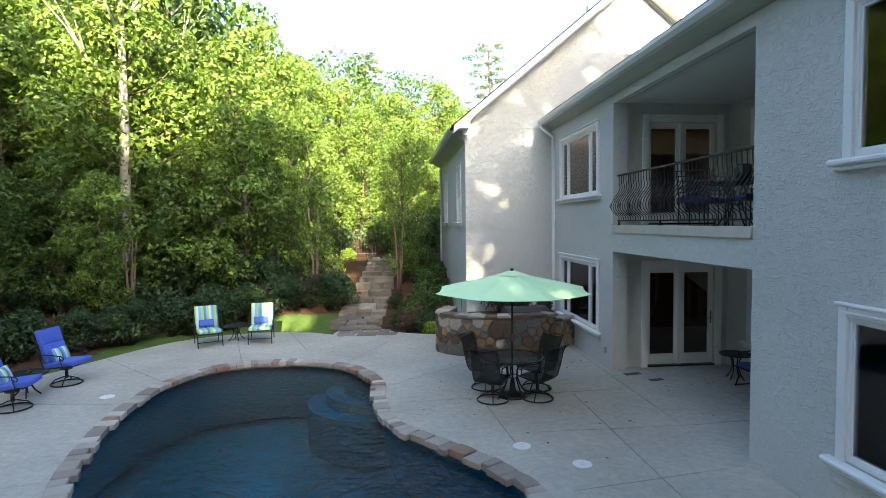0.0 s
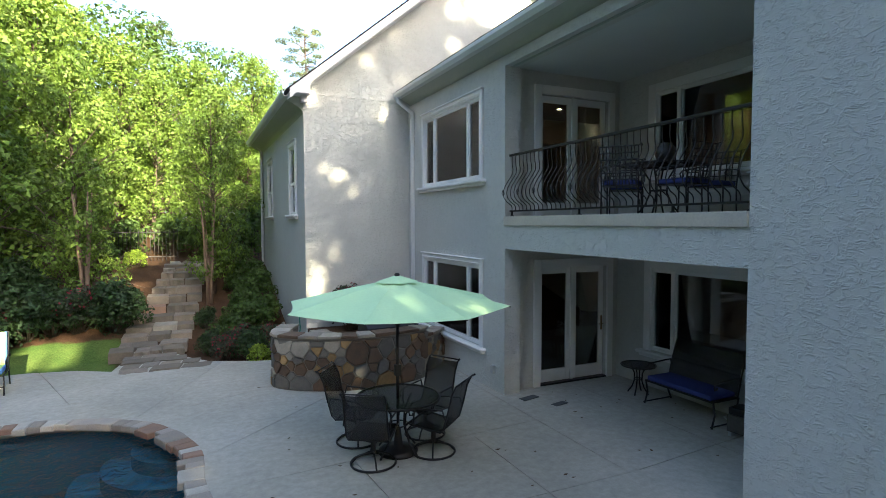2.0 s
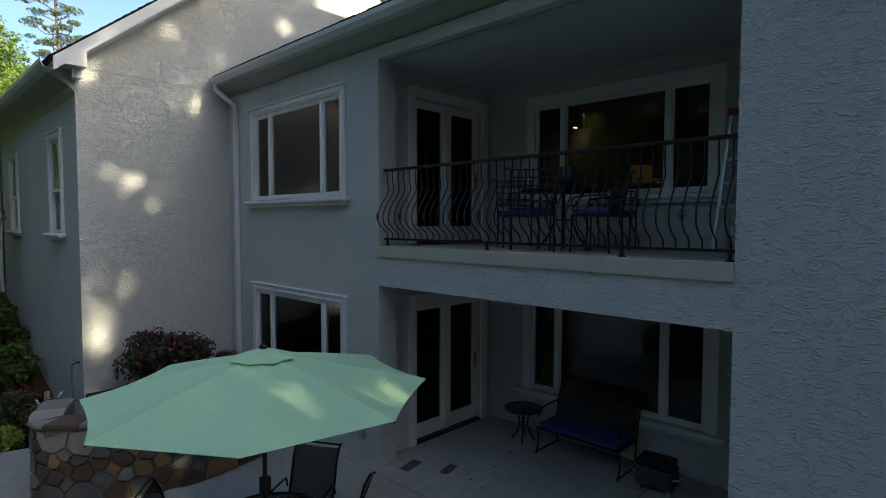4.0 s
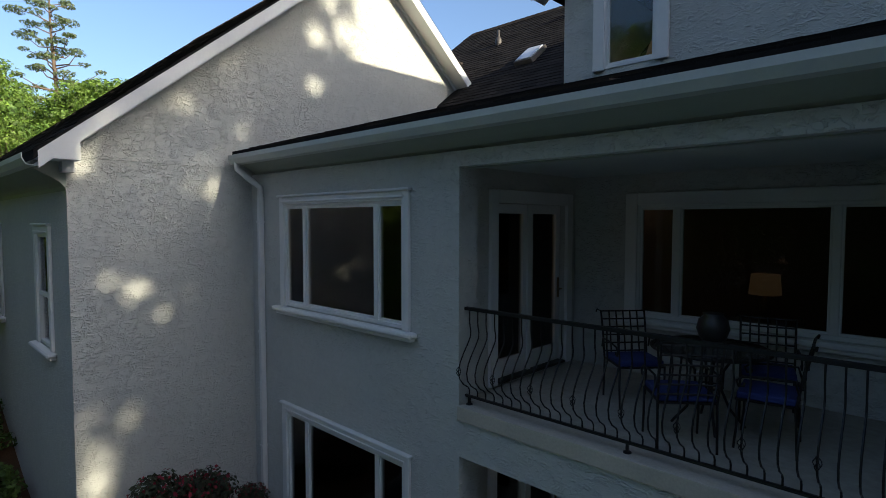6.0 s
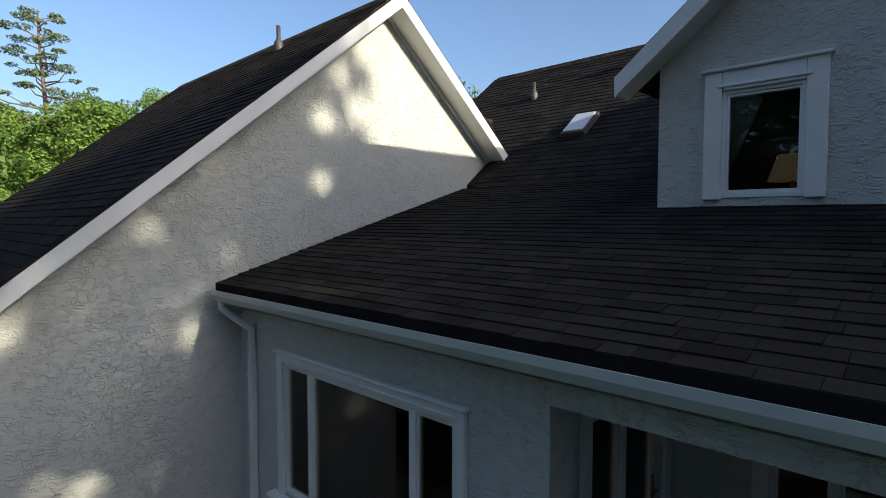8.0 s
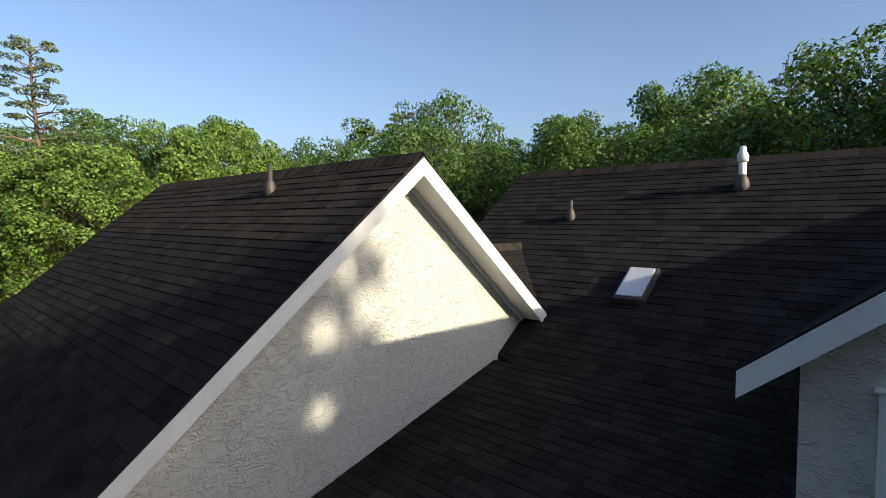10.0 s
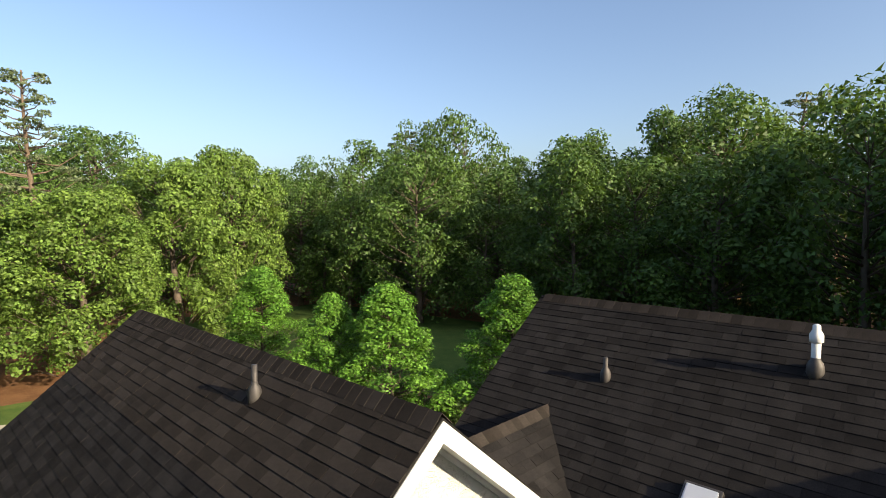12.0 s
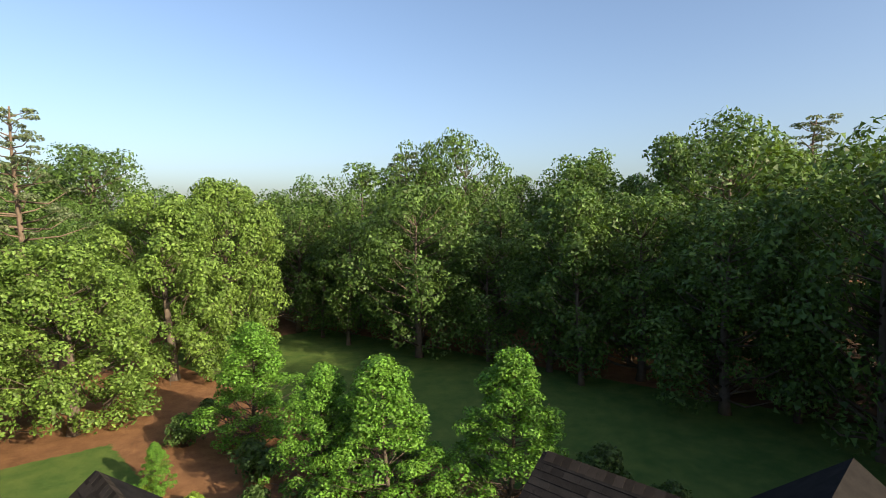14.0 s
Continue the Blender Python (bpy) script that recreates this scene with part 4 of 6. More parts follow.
# ---- furniture ----
MESH_SLING = mat("black_sling", (0.02, 0.021, 0.023), (0.03, 0.03, 0.032), rough=0.7, size=0.05, fine=0.3)
sling_nodes, sling_links = MESH_SLING.node_tree.nodes, MESH_SLING.node_tree.links
weave, holes = sling_nodes.new("ShaderNodeMixShader"), sling_nodes.new("ShaderNodeBsdfTransparent")
weave.inputs[0].default_value = 0.62
sling_links.new(holes.outputs[0], weave.inputs[1])
sling_links.new(sling_nodes["Principled BSDF"].outputs[0], weave.inputs[2])
sling_links.new(weave.outputs[0], sling_nodes["Material Output"].inputs[0])
BLUE = mat("blue_canvas", (0.07, 0.13, 0.52), (0.06, 0.11, 0.45), rough=0.85, size=0.3, fine=0.12, bump=0.003, bump_size=0.01)
NAVY = mat("navy_canvas", (0.035, 0.05, 0.20), (0.03, 0.04, 0.16), rough=0.85, size=0.3, fine=0.12, bump=0.003, bump_size=0.01)
MINT = mat("mint_canvas", (0.55, 0.80, 0.46), (0.51, 0.76, 0.43), rough=0.8, size=0.6, fine=0.05, bump=0.002, bump_size=0.01)


def striped_mat(name, colours, width, axis):
    """Woven stripes across one axis of the cushion."""
    m = mat(name, colours[0], rough=0.85, bump=0.002, bump_size=0.01)
    nodes, links = m.node_tree.nodes, m.node_tree.links
    split = nodes.new("ShaderNodeSeparateXYZ")
    links.new(nodes.new("ShaderNodeTexCoord").outputs["Object"], split.inputs[0])
    wrap = nodes.new("ShaderNodeMath")
    wrap.operation = "WRAP"
    wrap.inputs[1].default_value, wrap.inputs[2].default_value = width * len(colours), 0.0
    links.new(split.outputs[axis], wrap.inputs[0])
    scale = nodes.new("ShaderNodeMath")
    scale.operation = "DIVIDE"
    scale.inputs[1].default_value = width * len(colours)
    links.new(wrap.outputs[0], scale.inputs[0])
    ramp = nodes.new("ShaderNodeValToRGB")
    ramp.color_ramp.interpolation = "CONSTANT"
    for i, c in enumerate(colours):
        e = ramp.color_ramp.elements[i] if i < 2 else ramp.color_ramp.elements.new(i / len(colours))
        e.position, e.color = i / len(colours), (*c, 1)
    links.new(scale.outputs[0], ramp.inputs[0])
    links.new(ramp.outputs[0], nodes["Principled BSDF"].inputs["Base Color"])
    return m


STRIPE = striped_mat("striped_canvas", [(0.09, 0.22, 0.52), (0.36, 0.55, 0.18), (0.20, 0.42, 0.62), (0.60, 0.68, 0.58), (0.36, 0.55, 0.18)], 0.062, 0)
STRIPE_SMALL = striped_mat("striped_pillow", [(0.09, 0.16, 0.5), (0.40, 0.58, 0.25), (0.65, 0.7, 0.6), (0.15, 0.4, 0.45)], 0.05, 0)


def cushion(w, d, t, bulge=0.02):
    """A soft pad lying flat, w by d by t, with puffed faces."""
    bm = soft_box(-w / 2, w / 2, -d / 2, d / 2, 0, t, min(0.03, t * 0.4), 3)
    bmesh.ops.subdivide_edges(bm, edges=[e for e in bm.edges if e.calc_length() > 0.15], cuts=4, use_grid_fill=True)
    for v in bm.verts:
        k = max(0, 1 - (2 * v.co.x / w) ** 2) * max(0, 1 - (2 * v.co.y / d) ** 2)
        v.co.z += bulge * k * (1 if v.co.z > t / 2 else -1)
    return bm


def posed(ob, m):
    ob.matrix_basis = m
    return ob


def scroll(x, y0, z0, y1, z1):
    """An arm: up from the seat, forward and curled down at its tip."""
    return [(x, y0, z0), (x, y0 + 0.03, z0 + 0.1), (x, (y0 + y1) / 2, z1 + 0.02), (x, y1, z1), (x, y1 + 0.045, z1 - 0.04), (x, y1 + 0.03, z1 - 0.085), (x, y1 - 0.01, z1 - 0.08), (x, y1 - 0.015, z1 - 0.05)]


def swivel_chair(m, padded=False):
    """Facing +y: ring base, swivel post, sling or padded seat with a high back."""
    t = thing("swivel_chair", "blue cushioned swivel lounge chair on a black ring base" if padded else "black iron swivel patio chair with a mesh sling", "chair", m, "blue lounge chairs" if padded else "chairs round the patio table")
    ring = [(0.27 * math.cos(a), 0.27 * math.sin(a), 0.02) for a in (math.tau * i / 28 for i in range(28))]
    part("base_ring", tube(bmesh.new(), ring, 0.014, 6, closed=True), IRON, t, smooth=True)
    for k in range(4):
        a = math.tau * k / 4 + 0.4
        part("base_spoke", tube(bmesh.new(), [(0.27 * math.cos(a), 0.27 * math.sin(a), 0.025), (0.2 * math.cos(a), 0.2 * math.sin(a), 0.10), (0.06 * math.cos(a), 0.06 * math.sin(a), 0.15), (0, 0, 0.155)], 0.011, 6), IRON, t, smooth=True)
    part("post", lathe(bmesh.new(), [(0.03, 0.13), (0.03, 0.28), (0.11, 0.30), (0.11, 0.32)], 12), IRON, t)
    s = 1.12 if padded else 1.0
    side = [(0, 0.26, 0.40), (0, 0.22, 0.42), (0, 0.0, 0.385), (0, -0.2, 0.37), (0, -0.25, 0.42), (0, -0.31, 0.62), (0, -0.36, 0.84), (0, -0.42, 0.96), (0, -0.47, 0.985)]
    for x in (-0.25 * s, 0.25 * s):
        part("side_frame", tube(bmesh.new(), [(x, y, z) for _, y, z in side], 0.012, 6), IRON, t, smooth=True)
        part("arm", tube(bmesh.new(), scroll(x * 1.1, -0.28, 0.55, 0.16, 0.62), 0.011, 6), IRON, t, smooth=True)
        part("arm_post", tube(bmesh.new(), [(x, 0.16, 0.40), (x * 1.1, 0.14, 0.5), (x * 1.1, 0.12, 0.62)], 0.01, 6), IRON, t, smooth=True)
    for y, z in ((0.26, 0.40), (-0.2, 0.36), (-0.45, 0.98)):
        part("cross_bar", tube(bmesh.new(), [(-0.25 * s, y, z), (0.25 * s, y, z)], 0.01, 6), IRON, t, smooth=True)
    for k in (-1, 1):
        part("spring", tube(bmesh.new(), [(0.05 * k, 0.0, 0.32), (0.12 * k, 0.12, 0.34), (0.2 * k, 0.2, 0.395)], 0.01, 6), IRON, t, smooth=True)
    if padded:
        seat = part("seat_cushion", cushion(0.54, 0.62, 0.09), BLUE, t)
        posed(seat, pose(0, 0.05, 0.40, 5, 0, 0))
        back = part("back_cushion", cushion(0.54, 0.36, 0.09), BLUE, t)
        posed(back, pose(0, -0.21, 0.65, 107, 0, 0) @ pose(0, 0, -0.02))
        upper = part("back_cushion", cushion(0.54, 0.30, 0.09), BLUE, t)
        posed(upper, pose(0, -0.31, 0.96, 107, 0, 0) @ pose(0, 0, -0.02))
        pil = part("pillow", cushion(0.42, 0.26, 0.09, 0.035), STRIPE_SMALL, t, "striped blue and green pillow")
        posed(pil, pose(0.03, -0.06, 0.62, 112, 0, 4))
    else:
        bm = bmesh.new()
        rows = [[bm.verts.new((x, y, z - 0.01 * (1 - (x / 0.25) ** 2))) for x in (-0.24, -0.12, 0, 0.12, 0.24)] for _, y, z in side[:-1]]
        for a, c in zip(rows, rows[1:]):
            for i in range(4):
                bm.faces.new((a[i], a[i + 1], c[i + 1], c[i]))
        sling = part("sling", bm, MESH_SLING, t, "black mesh sling", smooth=True)
        sling.modifiers.new("thick", "SOLIDIFY").thickness = 0.006
    return t


def patio_table(m, r, h, label, group=""):
    t = thing("patio_table", label, "table", m, group)
    part("tabletop", lathe(bmesh.new(), [(r - 0.03, h - 0.03), (r, h - 0.02), (r, h - 0.005), (r - 0.015, h), (0.0, h)][:4], 36), MESH_SLING, t, smooth=False)
    part("rim", tube(bmesh.new(), [(r * math.cos(a), r * math.sin(a), h - 0.012) for a in (math.tau * i / 40 for i in range(40))], 0.014, 6, closed=True), IRON, t, smooth=True)
    for k in range(4):
        a = math.tau * k / 4 + 0.5
        c, s = math.cos(a), math.sin(a)
        pts = [(q * c * r, q * s * r, z * h) for q, z in ((0.62, 0.0), (0.58, 0.04), (0.36, 0.22), (0.22, 0.45), (0.24, 0.7), (0.42, 0.9), (0.5, 0.96))]
        part("leg", tube(bmesh.new(), pts, 0.013, 6), IRON, t, smooth=True)
    part("leg_ring", tube(bmesh.new(), [(0.24 * r * math.cos(a), 0.24 * r * math.sin(a), 0.5 * h) for a in (math.tau * i / 20 for i in range(20))], 0.009, 5, closed=True), IRON, t, smooth=True)
    return t


TX, TY = 2.05, 9.4
patio_table(pose(TX, TY, 0), 0.53, 0.72, "round black mesh-top patio table under the umbrella")
for x, y, turn in ((1.66, 9.20, 20), (2.45, 9.20, -12), (1.67, 9.93, 12), (2.58, 9.78, 0)):
    aim = math.degrees(math.atan2(-(TX - x), TY + 0.1 - y)) + turn
    swivel_chair(pose(x, y, 0, 0, 0, aim))


def umbrella():
    t = thing("patio_umbrella", "mint green octagonal market umbrella standing open through the table", "umbrella", pose(TX, TY, 0))
    part("base", lathe(bmesh.new(), [(0.25, 0.0), (0.25, 0.03), (0.2, 0.06), (0.06, 0.09), (0.035, 0.3), (0.03, 0.32)], 20), IRON, t, smooth=True)
    part("pole", tube(bmesh.new(), [(0, 0, 0.05), (0, 0, 2.24)], 0.019, 10), IRON, t, smooth=True)
    part("crank_box", soft_box(-0.04, 0.04, -0.035, 0.035, 0.98, 1.12, 0.012), IRON, t)
    r, zr, zt = 1.41, 1.89, 2.20
    turn = 0.2
    canopy = bmesh.new()
    rows = []
    for q in (0.14, 0.4, 0.7, 0.9, 1.0):
        ring = []
        for k in range(8):
            for s in range(4):
                a0, a1 = turn + math.tau * k / 8, turn + math.tau * (k + 1) / 8
                p = Vector((math.cos(a0), math.sin(a0), 0)).lerp(Vector((math.cos(a1), math.sin(a1), 0)), s / 4) * r * q
                dip = 4 * (s / 4) * (1 - s / 4)
                ring.append(canopy.verts.new((p.x * (1 - 0.03 * dip * q), p.y * (1 - 0.03 * dip * q), zt + (zr - zt) * q ** 1.12 - 0.045 * dip * q * (1 - q * 0.6))))
        rows.append(ring)
    for a, c in zip(rows, rows[1:]):
        for i in range(32):
            canopy.faces.new((a[i], a[(i + 1) % 32], c[(i + 1) % 32], c[i]))
    cloth = part("canopy", canopy, MINT, t, "mint green canvas canopy")
    cloth.modifiers.new("thick", "SOLIDIFY").thickness = 0.004
    vent = bmesh.new()
    top = [vent.verts.new((0.05 * math.cos(math.tau * i / 16), 0.05 * math.sin(math.tau * i / 16), zt + 0.035)) for i in range(16)]
    low = [vent.verts.new(((0.25 + 0.025 * (i % 2)) * math.cos(turn + math.tau * i / 16), (0.25 + 0.025 * (i % 2)) * math.sin(turn + math.tau * i / 16), zt - 0.035)) for i in range(16)]
    for i in range(16):
        vent.faces.new((top[i], top[(i + 1) % 16], low[(i + 1) % 16], low[i]))
    vent.faces.new(top)
    part("vent", vent, MINT, cloth)
    part("finial", lathe(bmesh.new(), [(0.03, zt + 0.03), (0.035, zt + 0.055), (0.02, zt + 0.075)], 12), IRON, t, smooth=True)
    for k in range(8):
        a = turn + math.tau * k / 8
        c, s = math.cos(a), math.sin(a)
        rib = part("rib", tube(bmesh.new(), [(0.03 * c, 0.03 * s, zt - 0.03), (r * 0.5 * c, r * 0.5 * s, zt - 0.045 + (zr - zt) * 0.46), (r * c, r * s, zr - 0.012)], 0.007, 5), IRON, t)
        part("strut", tube(bmesh.new(), [(0.03 * c, 0.03 * s, 1.66), (r * 0.5 * c, r * 0.5 * s, zt - 0.05 + (zr - zt) * 0.46)], 0.006, 5), IRON, rib)
    part("runner", lathe(bmesh.new(), [(0.035, 1.62), (0.04, 1.66), (0.035, 1.70)], 12), IRON, t)
    return t


umbrella()


def lounger(m, pillow):
    """Facing +y: iron frame with low arms, striped pads and a lumbar pillow."""
    t = thing("lounge_chair", "black iron lounge chair with blue and green striped cushions", "chair", m, "striped lounge chairs on the deck")
    for x in (-0.29, 0.29):
        part("side_frame", tube(bmesh.new(), [(x, 0.42, 0.34), (x, -0.22, 0.30), (x, -0.30, 0.36), (x, -0.46, 0.93), (x, -0.48, 0.95)], 0.013, 6), IRON, t, smooth=True)
        part("arm", tube(bmesh.new(), scroll(x * 1.06, -0.36, 0.52, 0.12, 0.55), 0.012, 6), IRON, t, smooth=True)
        part("arm_post", tube(bmesh.new(), [(x, 0.1, 0.33), (x * 1.06, 0.1, 0.45), (x * 1.06, 0.1, 0.55)], 0.01, 6), IRON, t, smooth=True)
        for y, dy in ((0.36, 0.05), (-0.30, -0.10)):
            part("leg", tube(bmesh.new(), [(x, y, 0.33), (x, y + dy * 0.4, 0.16), (x, y + dy, 0.0)], 0.012, 6), IRON, t, smooth=True)
    for y, z in ((0.42, 0.34), (-0.22, 0.30), (-0.47, 0.94), (0.38, 0.14)):
        part("cross_bar", tube(bmesh.new(), [(-0.29, y, z), (0.29, y, z)], 0.01, 6), IRON, t)
    posed(part("seat_cushion", cushion(0.56, 0.70, 0.08), STRIPE, t), pose(0, 0.10, 0.345, 4, 0, 0))
    posed(part("back_cushion", cushion(0.56, 0.62, 0.08), STRIPE, t), pose(0, -0.33, 0.66, 106, 0, 0) @ pose(0, 0, -0.04))
    posed(part("pillow", cushion(0.36, 0.18, 0.09, 0.03), BLUE, t, "small blue lumbar pillow"), pose(0.02, -0.15, 0.55, 106, 0, 0))
    return t


lounger(pose(-4.82, 14.45, 0, 0, 0, 180 + 25), 0)
lounger(pose(-3.55, 14.72, 0, 0, 0, 180 + 8), 0)
patio_table(pose(-4.25, 14.95, 0), 0.34, 0.42, "small round black iron side table between the loungers", "side tables")
swivel_chair(pose(-6.5, 9.75, 0, 0, 0, -78), True)
swivel_chair(pose(-6.45, 11.2, 0, 0, 0, -100), True)
patio_table(pose(-6.75, 10.5, 0), 0.34, 0.42, "small round black iron side table between the blue chairs", "side tables")


def lattice_chair(m):
    """Facing +y: wrought iron chair with a woven strap back and a blue seat pad."""
    t = thing("balcony_chair", "black wrought iron chair with a lattice back and blue pad", "chair", m, "chairs round the balcony table")
    for x in (-0.24, 0.24):
        part("back_post", tube(bmesh.new(), [(x, -0.22, 0.0), (x, -0.2, 0.42), (x * 1.02, -0.25, 0.7), (x * 1.04, -0.31, 0.93), (x * 1.2, -0.33, 0.95), (x * 1.25, -0.32, 0.92)], 0.011, 6), IRON, t, smooth=True)
        part("front_leg", tube(bmesh.new(), [(x, 0.24, 0.0), (x, 0.22, 0.2), (x, 0.22, 0.43)], 0.011, 6), IRON, t, smooth=True)
        part("arm", tube(bmesh.new(), scroll(x * 1.1, -0.22, 0.55, 0.18, 0.63), 0.01, 6), IRON, t, smooth=True)
    bm = soft_box(-0.24, 0.24, -0.22, 0.24, 0.415, 0.43, 0.005)
    part("seat_frame", bm, IRON, t)
    for i in range(6):
        z = 0.50 + i * 0.086
        part("back_strap", tube(bmesh.new(), [(-0.245, -0.21 - (z - 0.42) * 0.2, z), (0, -0.2 - (z - 0.42) * 0.2, z), (0.245, -0.21 - (z - 0.42) * 0.2, z)], 0.009, 5), IRON, t)
    for i in range(5):
        x = -0.16 + i * 0.08
        part("back_slat", tube(bmesh.new(), [(x, -0.2, 0.43), (x, -0.25, 0.7), (x, -0.305, 0.94)], 0.009, 5), IRON, t)
    posed(part("seat_pad", cushion(0.46, 0.44, 0.06), NAVY, t, "deep blue seat pad"), pose(0, 0.01, 0.432))
    return t


BX, BY, BZ = 5.75, 8.76, 2.97
patio_table(pose(BX, BY, BZ), 0.52, 0.75, "round dark iron table on the balcony", "")
for x, y, turn in ((5.92, 9.58, 138), (5.12, 8.80, -52), (5.62, 8.22, 8), (6.42, 8.42, 105)):
    lattice_chair(pose(x, y, BZ, 0, 0, turn))
POT = mat("dark_pottery", (0.03, 0.028, 0.03), (0.05, 0.045, 0.04), rough=0.4, size=0.1)
jar = thing("vase", "dark rounded pottery vase on the balcony table", "vase", pose(BX + 0.15, BY + 0.02, BZ + 0.75))
part("body", lathe(bmesh.new(), [(0.07, 0), (0.12, 0.06), (0.15, 0.15), (0.13, 0.24), (0.09, 0.28), (0.1, 0.30), (0.085, 0.30)], 20), POT, jar, smooth=True)

ALU = mat("aluminium", (0.55, 0.56, 0.57), (0.45, 0.46, 0.47), rough=0.4, metal=0.8, size=0.2)
RED = mat("red_plastic", (0.35, 0.03, 0.025), (0.28, 0.03, 0.025), rough=0.5)


def stepladder(m):
    """Facing +y: tapering rails with treads, red top and a rear frame."""
    t = thing("stepladder", "folding aluminium stepladder with a red top", "ladder", m)
    for s in (-1, 1):
        part("rail", tube(bmesh.new(), [(0.22 * s, 0.28, 0.0), (0.13 * s, 0.0, 1.58)], 0.022, 4), ALU, t)
        part("rear_rail", tube(bmesh.new(), [(0.22 * s, -0.30, 0.0), (0.12 * s, -0.04, 1.54)], 0.016, 4), ALU, t)
    for i in range(5):
        k = (i + 1) / 6
        w, y, z = 0.22 - 0.09 * k, 0.28 * (1 - k), 1.58 * k
        part("tread", soft_box(-w, w, y - 0.05, y + 0.04, z - 0.02, z + 0.01, 0.004), ALU, t)
    part("top_cap", soft_box(-0.16, 0.16, -0.08, 0.06, 1.56, 1.63, 0.012), RED, t, "red plastic top step")
    part("brace", tube(bmesh.new(), [(-0.19, 0.2, 0.35), (-0.19, -0.2, 0.36)], 0.008, 4), ALU, t)
    part("rear_bar", tube(bmesh.new(), [(-0.2, -0.26, 0.25), (0.2, -0.26, 0.25)], 0.01, 4), ALU, t)
    return t


stepladder(pose(6.55, 6.95, BZ, 0, 0, 92))


def glider_bench(m):
    """Facing +y: iron glider with a blue pad."""
    t = thing("glider_bench", "black iron patio bench with a dark blue seat pad", "bench", m)
    for x in (-0.62, 0.62):
        part("leg", tube(bmesh.new(), [(x, 0.28, 0.0), (x, 0.22, 0.18), (x, 0.26, 0.38)], 0.014, 6), IRON, t)
        part("leg", tube(bmesh.new(), [(x, -0.30, 0.0), (x, -0.22, 0.18), (x, -0.26, 0.38)], 0.014, 6), IRON, t)
        part("runner", tube(bmesh.new(), [(x, -0.3, 0.03), (x, 0.3, 0.03)], 0.012, 6), IRON, t)
        part("back_post", tube(bmesh.new(), [(x, -0.24, 0.38), (x, -0.32, 0.7), (x, -0.42, 0.98)], 0.013, 6), IRON, t)
        part("arm", tube(bmesh.new(), scroll(x, -0.3, 0.56, 0.2, 0.63), 0.012, 6), IRON, t)
    part("seat_frame", soft_box(-0.62, 0.62, -0.26, 0.28, 0.36, 0.385, 0.006), IRON, t)
    bm = bmesh.new()
    rows = [[bm.verts.new((x, y, z)) for x in (-0.6, -0.3, 0, 0.3, 0.6)] for y, z in ((-0.25, 0.40), (-0.32, 0.7), (-0.415, 0.97))]
    for a, c in zip(rows, rows[1:]):
        for i in range(4):
            bm.faces.new((a[i], a[i + 1], c[i + 1], c[i]))
    back = part("back_sling", bm, MESH_SLING, t)
    back.modifiers.new("thick", "SOLIDIFY").thickness = 0.01
    posed(part("seat_pad", cushion(1.18, 0.5, 0.07), NAVY, t, "dark blue seat pad"), pose(0, 0.02, 0.387))
    return t


glider_bench(pose(6.55, 8.85, 0, 0, 0, 90))
patio_table(pose(6.55, 9.9, 0), 0.28, 0.5, "small round black iron table beside the bench", "side tables")
cart = thing("tabletop_grill", "small dark metal grill with grey side handles on the patio floor", "grill", pose(6.45, 7.8, 0, 0, 0, 95))
part("body", soft_box(-0.22, 0.22, -0.16, 0.16, 0.06, 0.30, 0.03), LEAD, cart)
part("lid", soft_box(-0.21, 0.21, -0.15, 0.15, 0.301, 0.40, 0.045), IRON, cart)
for s in (-1, 1):
    part("handle", tube(bmesh.new(), [(0.22 * s, -0.12, 0.2), (0.29 * s, -0.1, 0.22), (0.29 * s, 0.1, 0.22), (0.22 * s, 0.12, 0.2)], 0.012, 6), ALU, cart)
    part("foot", soft_box(0.18 * s - 0.02, 0.18 * s + 0.02, -0.15, 0.15, 0, 0.059, 0.006), ALU, cart)

# lamps behind the glass
SHADE = glow_mat("lamp_shade", (0.30, 0.16, 0.06), 0.03)
SHADE_BRIGHT = glow_mat("lamp_shade_lit", (0.42, 0.26, 0.12), 0.05)
BULB = glow_mat("bulb", (1.0, 0.55, 0.22), 12)


def table_lamp(x, y, z, r, shade, label, top=0.62):
    t = thing("table_lamp", label, "lamp", pose(x, y, z))
    part("base", lathe(bmesh.new(), [(0.09, 0), (0.09, 0.02), (0.03, 0.05), (0.06, 0.15), (0.07, 0.22), (0.025, 0.32), (0.012, 0.36), (0.012, 0.5)], 16), BRASS, t, smooth=True)
    bm = bmesh.new()
    rows = [[bm.verts.new((q * math.cos(math.tau * i / 24), q * math.sin(math.tau * i / 24), h)) for i in range(24)] for q, h in ((r, 0.36), (r * (1 + top) / 2, 0.49), (r * top, 0.62))]
    for a, c in zip(rows, rows[1:]):
        for i in range(24):
            bm.faces.new((a[i], a[(i + 1) % 24], c[(i + 1) % 24], c[i]))
    sh = part("shade", bm, shade, t, "lit cream fabric shade", smooth=True)
    sh.modifiers.new("thick", "SOLIDIFY").thickness = 0.004
    return t


WOOD = mat("dark_wood", (0.10, 0.05, 0.025), (0.07, 0.035, 0.02), rough=0.4, size=0.3, fine=0.2)


